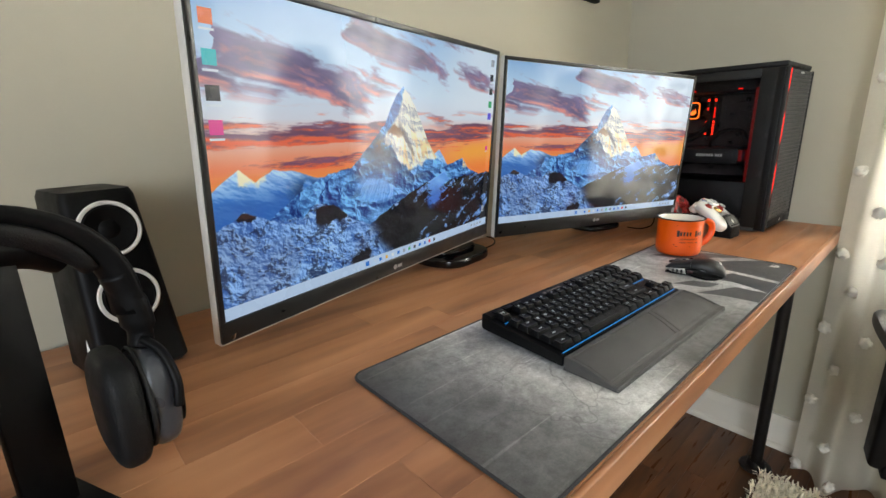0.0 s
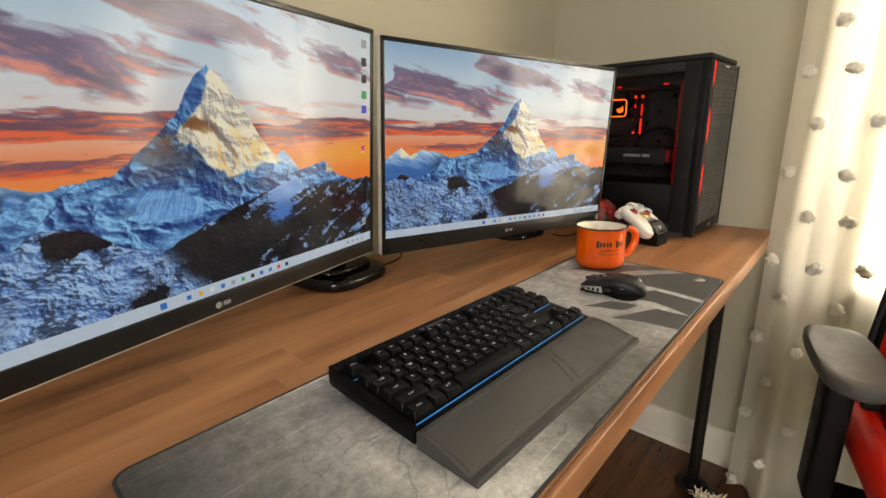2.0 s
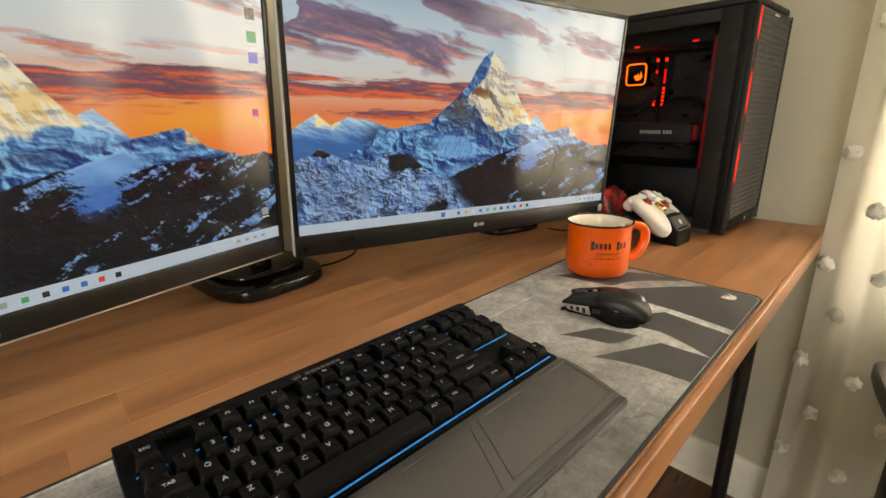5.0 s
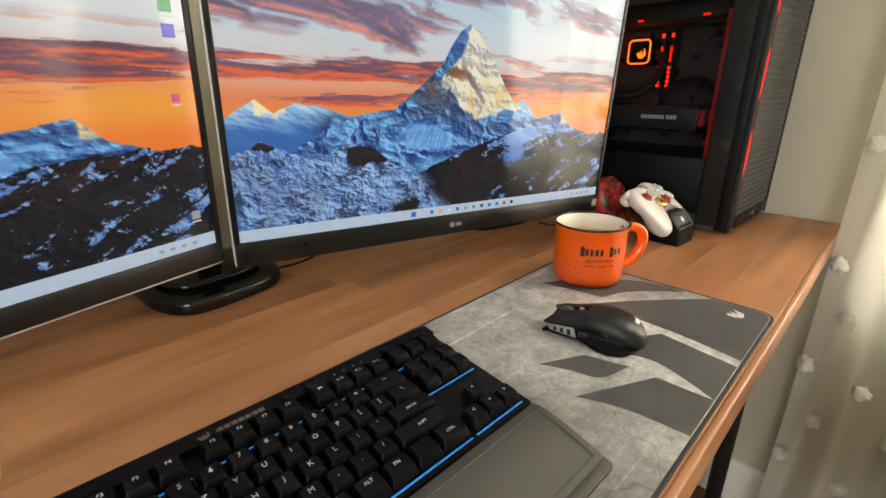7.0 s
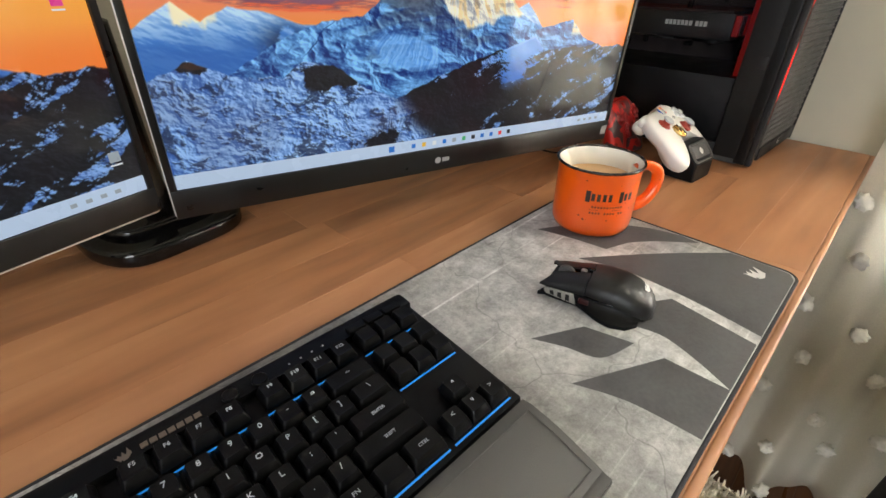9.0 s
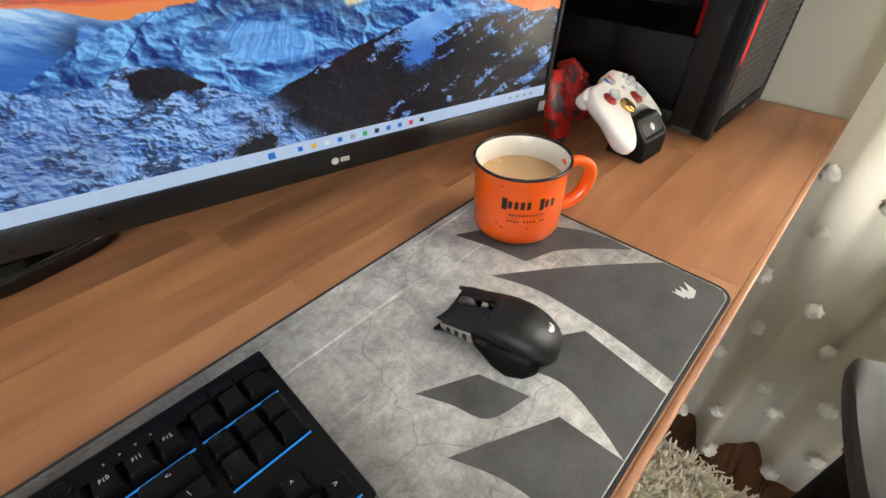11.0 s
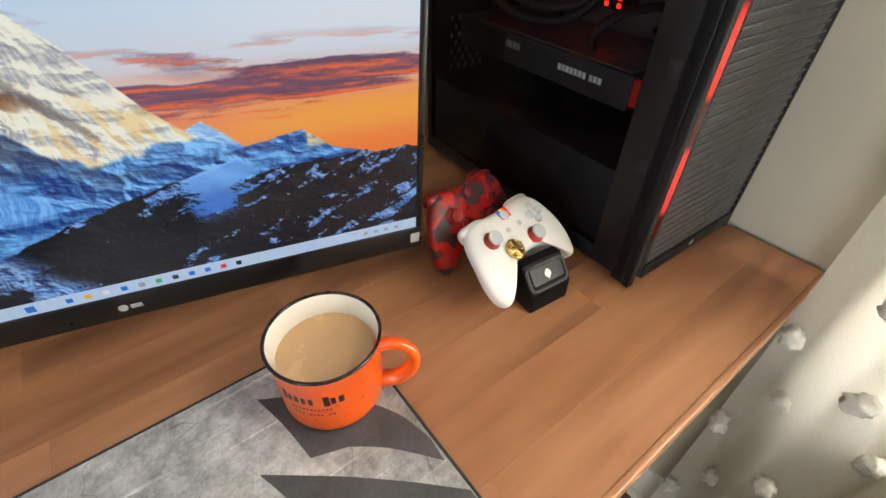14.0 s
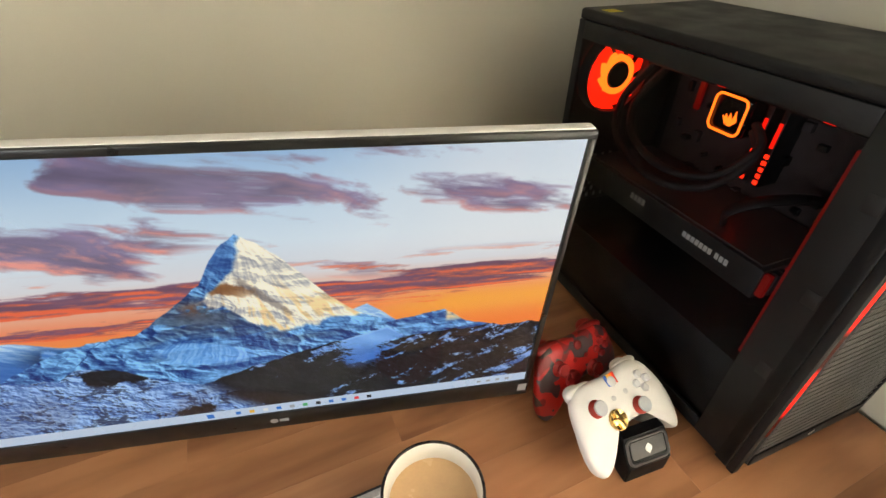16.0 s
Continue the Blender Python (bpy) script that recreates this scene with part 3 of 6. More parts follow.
def sail_mark(parent, m, size, mat, thick=0.0002):
    """Three swept blades: a plain badge."""
    g = None
    for k in range(3):
        x, h = -0.30 + 0.22 * k, (0.42, 0.62, 1.0)[k]
        outline = curve([(x, -0.45 + 0.28 * (2 - k)), (x + 0.05 + 0.3 * h, 0.1 * h), (x + 0.1 + 0.34 * h, h * 0.62)], 6) + curve([(x + 0.34 * h + 0.32, -0.05), (x + 0.34, -0.42)], 4)
        g = prism([(size * a, size * b) for a, b in outline], 0, thick, bm=g)
    return part("badge", g, mat, parent, smooth=False, at=m)


sail_mark(pad, pose(1.110, 0.206, 0.0031, 0, 0, -38), 0.022, LOGO)

# ---- screens ----
IW, IH = 800, 450


def lattice(nx, ny, seed):
    return np.random.RandomState(seed).rand(ny + 2, nx + 2)


def value_noise(x, y, seed, period=256):
    g = lattice(period, period, seed)
    xi, yi = np.floor(x).astype(int), np.floor(y).astype(int)
    fx, fy = x - xi, y - yi
    fx, fy = fx * fx * (3 - 2 * fx), fy * fy * (3 - 2 * fy)
    xi, yi = xi % period, yi % period
    return (g[yi, xi] * (1 - fx) + g[yi, xi + 1] * fx) * (1 - fy) + (g[yi + 1, xi] * (1 - fx) + g[yi + 1, xi + 1] * fx) * fy


def fbm(x, y, seed, octaves=5, gain=0.5):
    total, amp, norm = 0, 1.0, 0
    for o in range(octaves):
        total = total + amp * value_noise(x * 2 ** o + 13.7 * o, y * 2 ** o + 7.1 * o, seed + o)
        norm += amp
        amp *= gain
    return total / norm


def ridged(x, y, seed, octaves=5):
    total, amp, norm = 0, 1.0, 0
    for o in range(octaves):
        total = total + amp * (1 - np.abs(2 * value_noise(x * 2 ** o + 5.3 * o, y * 2 ** o + 3.9 * o, seed + o) - 1))
        norm += amp
        amp *= 0.55
    return total / norm


def step(a, b, x):
    t = np.clip((x - a) / (b - a), 0, 1)
    return t * t * (3 - 2 * t)


def blend(a, b, k):
    return a + (np.asarray(b) - a) * k[..., None]


def wallpaper():
    """A snowy peak at sunset, drawn from noise and a few ridge lines."""
    u, v = np.meshgrid(np.linspace(0, 1, IW), np.linspace(0, 1, IH))
    shape = u.shape + (3,)

    def flat(*c):
        return np.broadcast_to(np.array(c), shape)
    # sky
    stops = [0.0, 0.36, 0.43, 0.49, 0.56, 0.64, 0.75, 0.88, 1.0]
    cols = np.array([(0.96, 0.51, 0.24), (0.97, 0.56, 0.26), (0.97, 0.60, 0.32), (0.94, 0.58, 0.42), (0.92, 0.72, 0.63), (0.87, 0.87, 0.89), (0.83, 0.89, 0.94), (0.75, 0.84, 0.92), (0.62, 0.75, 0.88)])
    img = np.stack([np.interp(v, stops, cols[:, k]) for k in range(3)], -1)
    img = blend(img, (0.93, 0.94, 0.95), 0.7 * step(0.55, 0.9, u) * step(0.60, 0.72, v))
    img = blend(img, (1.0, 0.72, 0.30), 0.8 * step(0.6, 0.85, u) * np.exp(-((v - 0.47) / 0.06) ** 2))
    warp = fbm(u * 5, v * 8, 3, 4) - 0.5
    # two long slanting banks of cloud high up, and level bars above the horizon
    a = v + 0.34 * u + 0.05 * warp
    high = fbm(u * 4.4 + warp * 1.2, a * 10.5, 27, 7, 0.58)
    high_under = fbm(u * 4.4 + warp * 1.2, (a - 0.018) * 10.5, 27, 7, 0.58)
    bank = np.exp(-((a - 1.09) / 0.055) ** 2) * step(0.10, 0.25, u) * (1 - step(0.62, 0.76, u)) + 1.15 * np.exp(-((a - 0.86) / 0.10) ** 2) * (1 - step(0.30, 0.52, u)) + 0.30 * np.exp(-((v - 0.83) / 0.05) ** 2) * np.exp(-((u - 0.92) / 0.06) ** 2) * 1.6
    m_high = step(0.61, 0.77, high + 0.27 * bank) * step(0.56, 0.64, v)
    tint = flat(0.46, 0.40, 0.52) * (0.75 + 0.55 * fbm(u * 12, a * 26, 41, 4)[..., None])
    edge = np.clip((high - high_under) * 6 + 0.08, 0, 1)
    tint = blend(tint, (0.92, 0.60, 0.55), 0.75 * edge * (1 - step(0.72, 0.95, v)) + 0.25 * edge)
    img = blend(img, tint, 0.86 * m_high)
    b = v + 0.03 * u + 0.02 * warp
    bars = fbm(u * 4.6 + 7, b * 24, 61, 7, 0.60)
    bars_under = fbm(u * 4.6 + 7, (b - 0.010) * 24, 61, 7, 0.60)
    zone = np.exp(-((v - 0.565) / 0.055) ** 2)
    m_bar = step(0.55, 0.66, bars + 0.14 * zone - 0.03 * step(0.7, 1.0, u)) * step(0.425, 0.46, v) * (1 - step(0.62, 0.70, v))
    dusk = flat(0.47, 0.33, 0.43) * (0.8 + 0.4 * fbm(u * 10, b * 40, 43, 4)[..., None])
    dusk = blend(dusk, (0.97, 0.45, 0.28), 0.9 * np.clip((bars - bars_under) * 8 + 0.1, 0, 1))
    img = blend(img, dusk, 0.9 * m_bar)
    wisps = fbm(u * 4 + 3, v * 60, 79, 4)
    img = blend(img, (1.0, 0.62, 0.38), 0.6 * step(0.56, 0.72, wisps) * step(0.42, 0.47, v) * (1 - step(0.55, 0.62, v)) * (1 - 0.6 * m_bar))
    # flutes that run down from the summit, and the relief of the faces between them
    def slope_light(h, across, up, sharp=1.0):
        gy, gx = np.gradient(h)
        g = -(across * gx + up * gy)
        return 0.5 + 0.5 * np.tanh(sharp * g / g.std())

    du, dv = (u - 0.513) * 1.78, 0.80 - v
    phi, rad = np.arctan2(du, dv), np.sqrt(du * du + dv * dv)
    kink = fbm(u * 7 + v * 2, v * 5 - u, 5, 5) - 0.5
    big = slope_light(ridged(u * 5.2 - v * 3.4 + kink * 1.5, v * 5.6 + u * 2.6 + kink, 111, 3), 0.8, 0.55, 1.5)
    mid = slope_light(ridged(u * 15 - v * 8 + kink * 2.5, v * 13 + u * 7 + kink * 2, 115, 4), 0.8, 0.5, 0.9)
    small = slope_light(fbm(u * 52 + v * 30 + kink * 6, v * 40 - u * 22, 121, 4, 0.6), 0.8, 0.5, 0.8)
    shade = 0.46 * big + 0.32 * mid + 0.22 * small
    flute = slope_light(fbm(phi * 30 + kink * 6, rad * 7, 131, 4, 0.55), 0.9, 0.3, 0.8)
    fine = fbm(u * 150 + v * 40, v * 90 - u * 30, 151, 3)
    crags = ridged(u * 22 + kink - v * 6, v * 15 + u * 5, 161, 5)
    # far range
    far = np.interp(u, [0, 0.053, 0.085, 0.124, 0.16, 0.23, 0.33, 0.62, 0.683, 0.73, 0.80, 0.925, 1.0], [0.43, 0.487, 0.44, 0.478, 0.47, 0.435, 0.42, 0.44, 0.492, 0.41, 0.40, 0.33, 0.325])
    far = far + 0.016 * (fbm(u * 34, u * 0 + 3, 61, 4) - 0.5)
    ice = fbm(u * 18 + v * 14, v * 12 - u * 5, 191, 5)
    snow = blend(flat(0.30, 0.52, 0.80), (0.78, 0.89, 0.98), np.clip(0.55 * slope_light(ice, 0.5, 0.8) + 0.6 * step(0.40, 0.47, v), 0, 1))
    snow = blend(snow, (0.20, 0.42, 0.72), 0.75 * (1 - step(0.36, 0.42, v + 0.05 * (ice - 0.5))))
    glint = step(0.425, 0.45, v + 0.03 * (fine - 0.5)) * (step(0.046, 0.054, u) * (1 - step(0.070, 0.085, u - 0.35 * (0.48 - v))) + 0.7 * step(0.086, 0.092, u) * (1 - step(0.104, 0.110, u)))
    snow = blend(snow, (1.0, 0.95, 0.80), np.clip(glint, 0, 1))
    snow = blend(snow, (0.12, 0.19, 0.31), 0.85 * step(0.46, 0.62, crags) * np.exp(-(((u - 0.20) / 0.035) ** 2 + ((v - 0.385) / 0.045) ** 2)))
    img = blend(img, snow, step(-0.003, 0.003, far - v))
    # main peak
    ridge = np.interp(u, [0, 0.20, 0.26, 0.33, 0.355, 0.415, 0.445, 0.47, 0.492, 0.513, 0.542, 0.566, 0.592, 0.628, 0.665, 0.72, 0.77, 0.815, 0.856, 0.93, 1.0],
                      [0.2, 0.40, 0.438, 0.455, 0.485, 0.575, 0.622, 0.70, 0.75, 0.778, 0.74, 0.69, 0.625, 0.535, 0.468, 0.405, 0.42, 0.438, 0.37, 0.31, 0.30])
    ridge = ridge + 0.014 * (fbm(u * 60, u * 0 + 1.5, 71, 5) - 0.5)
    body = blend(flat(0.06, 0.20, 0.48), (0.58, 0.82, 1.0), np.clip(-0.28 + 1.45 * shade + 0.16 * flute, 0, 1))
    body = blend(body, (0.24, 0.42, 0.68), 0.55 * step(0.60, 0.70, v) * (1 - step(0.49, 0.52, u)))
    # bare grey rock in thin slanting bands below the shoulder
    bands = fbm((u + 0.5 * v) * 16, (v - 0.35 * u) * 60, 135, 5, 0.6)
    bare = np.exp(-(((u - 0.43) / 0.085) ** 2 + ((v - 0.50) / 0.075) ** 2)) + 0.55 * np.exp(-(((u - 0.56) / 0.07) ** 2 + ((v - 0.40) / 0.05) ** 2)) + 0.45 * np.exp(-(((u - 0.35) / 0.03) ** 2 + ((v - 0.37) / 0.06) ** 2))
    body = blend(body, flat(0.30, 0.32, 0.38) * (0.65 + 0.7 * fine[..., None]), 0.85 * step(0.42, 0.62, 0.55 * bands + 0.45 * crags + 0.22 * (bare - 0.55)) * np.clip(bare, 0, 1))
    # smooth fluted snow apron
    apron = np.exp(-(((u - 0.415) / 0.075) ** 2 + ((v - 0.345 + 0.35 * (u - 0.415)) / 0.055) ** 2))
    body = blend(body, blend(flat(0.36, 0.60, 0.88), (0.60, 0.80, 0.98), flute), 0.80 * step(0.25, 0.65, apron + 0.3 * (crags - 0.5)))
    bound = np.interp(u, [0.38, 0.42, 0.455, 0.475, 0.50, 0.54, 0.58, 0.63, 0.70], [0.70, 0.57, 0.545, 0.52, 0.46, 0.415, 0.425, 0.44, 0.47]) + 0.07 * (fbm(phi * 8, rad * 4, 91, 4) - 0.5)
    left = np.interp(v, [0.4, 0.54, 0.60, 0.66, 0.72, 0.78], [0.43, 0.428, 0.462, 0.498, 0.511, 0.519]) + 0.02 * (fbm(u * 16, v * 22, 95, 4) - 0.5)
    lit_face = step(-0.006, 0.010, v - bound) * step(-0.004, 0.005, u - left)
    warm = blend(flat(0.50, 0.52, 0.60), (1.0, 0.98, 0.90), np.clip(0.22 + 1.15 * shade + 0.25 * (flute - 0.5), 0, 1))
    warm = blend(warm, (0.95, 0.76, 0.42), 0.45 * step(0.50, 0.68, fbm(phi * 22 + kink * 5, rad * 12, 137, 4)) * (1 - step(0.50, 0.66, v)))
    gully = np.exp(-((u - 0.508 - 0.42 * (0.62 - v) + 0.03 * kink) / 0.012) ** 2) * step(0.44, 0.48, v) * (1 - step(0.62, 0.66, v))
    warm = blend(warm, (0.40, 0.36, 0.37), 0.55 * step(0.30, 0.75, gully * (0.15 + crags) * (0.5 + fine)))
    warm = blend(warm, (0.50, 0.31, 0.16), 0.85 * step(0.34, 0.62, np.exp(-(((u - 0.480) / 0.030) ** 2 + ((v - 0.595 + 0.5 * (u - 0.48)) / 0.022) ** 2)) + 0.9 * (crags - 0.5)) * np.exp(-(((u - 0.475) / 0.05) ** 2 + ((v - 0.60) / 0.05) ** 2)))
    body = blend(body, warm, lit_face)
    body = blend(body, (0.55, 0.36, 0.24), 0.7 * np.exp(-(((u - 0.425) / 0.02) ** 2 + ((v - 0.535) / 0.025) ** 2)) * step(0.45, 0.6, crags))
    small_lit = step(0.37, 0.40, v) * step(0.815, 0.822, u) * (1 - step(0.845, 0.875, u)) * step(0.35, 0.5, ice)
    body = blend(body, (1.0, 0.88, 0.66), 0.9 * small_lit)
    img = blend(img, body, step(-0.002, 0.003, ridge - v))
    # near slopes: blue scree on one side, dark rock with snow in its cracks on the other
    near = np.interp(u, [0, 0.056, 0.10, 0.19, 0.225, 0.273, 0.323, 0.39, 0.48, 0.576, 0.63, 0.70, 0.74, 0.80, 0.90, 1.0], [0.30, 0.345, 0.31, 0.292, 0.335, 0.315, 0.25, 0.20, 0.262, 0.312, 0.34, 0.30, 0.32, 0.335, 0.34, 0.33])
    near = near + 0.026 * (fbm(u * 42, u * 0 + 2.5, 171, 5) - 0.5)
    mass = fbm(u * 9 + v * 3, v * 6 - u * 2, 185, 4)
    wander = fbm(u * 12 - v * 4, v * 9 + u * 3, 187, 4) - 0.5
    p, q = u * 1.0 + v * 0.42 + 0.05 * wander, v * 0.9 - u * 0.72 + 0.06 * wander
    streaks = fbm(p * 17, q * 38, 181, 7, 0.66)
    right = step(0.36, 0.42, u + 0.5 * (v - 0.2) + 0.06 * (mass - 0.5))
    rock = slope_light(fbm(u * 24 + v * 10 + wander, v * 20 - u * 9 + wander, 183, 6, 0.62), 0.8, 0.5, 0.9)
    dark = blend(flat(0.025, 0.035, 0.075), (0.15, 0.15, 0.19), np.clip(rock * 1.1 - 0.25 + 0.3 * (fine - 0.5), 0, 1))
    lying = 0.95 * np.exp(-(((u - 0.625 - 0.5 * (v - 0.28)) / 0.055) ** 2 + ((v - 0.27) / 0.05) ** 2)) + 0.30 * step(0.69, 0.76, u) + 0.25 * np.exp(-(((u - 0.69) / 0.05) ** 2 + ((v - 0.10) / 0.06) ** 2)) + 0.4 * np.exp(-((near - v - 0.012) / 0.018) ** 2)
    black = np.exp(-(((u - 0.785) / 0.035) ** 2 + ((v - 0.265) / 0.04) ** 2)) + np.exp(-(((u - 0.53) / 0.10) ** 2 + ((v - 0.15) / 0.08) ** 2))
    patch = step(0.590, 0.665, streaks + 0.14 * (mass - 0.5) + 0.11 * lying - 0.17 * black + 0.10 * (rock - 0.5))
    dark = blend(dark, blend(flat(0.25, 0.40, 0.68), (0.62, 0.78, 0.98), rock), 0.90 * patch)
    dark = blend(dark, (0.34, 0.25, 0.21), 0.7 * step(0.46, 0.60, fbm(u * 30, v * 22, 211, 4)) * np.exp(-(((u - 0.86) / 0.08) ** 2 + ((v - 0.28) / 0.045) ** 2)) * (1 - patch))
    grain = fbm((u * 0.9 + v * 0.5) * 44 + wander * 4, (v * 0.75 - u * 0.5) * 40 + wander * 3, 221, 5, 0.68)
    lumps = slope_light(0.65 * grain + 0.9 * fbm(u * 16 + v * 9, v * 12 - u * 8, 227, 5, 0.55), 0.75, 0.6, 1.0)
    scree = blend(flat(0.18, 0.33, 0.62), (0.72, 0.86, 1.0), np.clip(0.16 + 0.75 * lumps + 0.3 * (mass - 0.5), 0, 1))
    scree = blend(scree, (0.08, 0.11, 0.20), 0.60 * step(0.55, 0.66, 0.55 * grain + 0.35 * fine + 0.10 * crags + 0.10 * (0.5 - lumps) + 0.16 * (mass - 0.45)))
    scree = blend(scree, (0.40, 0.38, 0.46), 0.18 * step(0.5, 0.7, fbm(u * 14, v * 9, 225, 4)))
    slope = blend(scree, dark, right)
    crag = np.clip(np.exp(-(((u - 0.268) / 0.042) ** 2 + ((v - 0.29) / 0.035) ** 2)) + np.exp(-(((u - 0.065) / 0.03) ** 2 + ((v - 0.328) / 0.02) ** 2)) + 0.8 * np.exp(-(((u - 0.36) / 0.05) ** 2 + ((v - 0.05) / 0.035) ** 2)), 0, 1)
    slope = blend(slope, flat(0.085, 0.075, 0.095) * (0.5 + rock[..., None]), step(0.40, 0.56, crag + 1.3 * (grain - 0.5) + 0.9 * (mass - 0.5) + 0.5 * (crags - 0.5)) * 0.90 * step(0.04, 0.2, crag))
    slope = blend(slope, (0.30, 0.20, 0.15), 0.8 * step(0.5, 0.8, np.exp(-(((u - 0.065) / 0.025) ** 2 + ((v - 0.335) / 0.014) ** 2)) + 0.5 * (crags - 0.5)))
    img = blend(img, slope, step(-0.002, 0.003, near - v))
    # smooth snow saddle narrowing downwards
    half = 0.012 + 0.048 * step(0.12, 0.38, v)
    centre = 0.695 - 0.16 * (0.40 - v)
    crest = 0.352 + 0.55 * (u - 0.66) - 2.2 * np.clip(u - 0.715, 0, 1)
    saddle = step(-0.008, 0.012, half - np.abs(u - centre) + 0.075 * (streaks - 0.5) + 0.03 * (rock - 0.5)) * step(0.15, 0.26, v + 0.10 * (mass - 0.5)) * step(-0.004, 0.004, crest + 0.01 * (fine - 0.5) - v)
    field = blend(flat(0.22, 0.44, 0.78), (0.58, 0.77, 0.97), np.clip(step(0.18, 0.36, v) * 0.75 + 0.5 * (ice - 0.45) + 0.5 * step(0.012, 0.0, crest - v), 0, 1))
    img = blend(img, field, 0.95 * saddle)
    img = np.clip(img, 0, 1)
    return np.where(img <= 0.04045, img / 12.92, ((img + 0.055) / 1.055) ** 2.4) ** 1.16


def screen_mesh(width, height):
    img = wallpaper()
    mesh = bpy.data.meshes.new("screen_picture")
    xs, zs = np.meshgrid(np.linspace(-width / 2, width / 2, IW), np.linspace(0, height, IH))
    co = np.stack([xs, np.zeros_like(xs), zs], -1).reshape(-1, 3)
    i = np.arange(IW * IH).reshape(IH, IW)
    quads = np.stack([i[:-1, :-1], i[:-1, 1:], i[1:, 1:], i[1:, :-1]], -1).reshape(-1, 4)
    mesh.vertices.add(len(co))
    mesh.vertices.foreach_set("co", co.ravel())
    mesh.loops.add(quads.size)
    mesh.loops.foreach_set("vertex_index", quads.ravel())
    mesh.polygons.add(len(quads))
    mesh.polygons.foreach_set("loop_start", np.arange(len(quads)) * 4)
    mesh.update()
    layer = mesh.color_attributes.new("picture", "FLOAT_COLOR", "POINT")
    layer.data.foreach_set("color", np.concatenate([img.reshape(-1, 3), np.ones((IW * IH, 1))], 1).ravel())
    mesh.materials.append(PICTURE)
    return mesh


PICTURE = bpy.data.materials.new("lit_screen")
PICTURE.use_nodes = True
qt = PICTURE.node_tree
qp = qt.nodes["Principled BSDF"]
qa = qt.nodes.new("ShaderNodeAttribute")
qa.attribute_name = "picture"
qt.links.new(qa.outputs["Color"], qp.inputs["Emission Color"])
qp.inputs["Emission Strength"].default_value = 1.17
qp.inputs["Base Color"].default_value = (0.012, 0.012, 0.014, 1)
qp.inputs["Roughness"].default_value = 0.10
qp.inputs["Specular IOR Level"].default_value = 0.34
TASKBAR = material("lit_taskbar", (0.02, 0.02, 0.02, 1), 0.25, vary=0.05, emit=srgb(0.78, 0.86, 0.96), strength=0.95)


def lit(name, r, g, b):
    return material(name, (0.02, 0.02, 0.02, 1), 0.25, vary=0.05, emit=srgb(r, g, b), strength=0.95)


ICONS = [lit("lit_icon_blue", 0.10, 0.47, 0.85), lit("lit_icon_yellow", 0.95, 0.75, 0.25), lit("lit_icon_dark", 0.10, 0.12, 0.16), lit("lit_icon_green", 0.25, 0.70, 0.45),
         lit("lit_icon_red", 0.92, 0.25, 0.28), lit("lit_icon_teal", 0.15, 0.78, 0.80), lit("lit_icon_pink", 0.95, 0.20, 0.60), lit("lit_icon_violet", 0.38, 0.34, 0.90),
         lit("lit_icon_orange", 0.95, 0.42, 0.12), lit("lit_icon_grey", 0.62, 0.66, 0.70), lit("lit_icon_white", 0.92, 0.94, 0.96)]
AW, AH = 0.596, 0.335
SCREEN = screen_mesh(AW, AH)
BADGE = material("grey_badge_print", srgb(0.62, 0.62, 0.62), 0.4, vary=0.05)


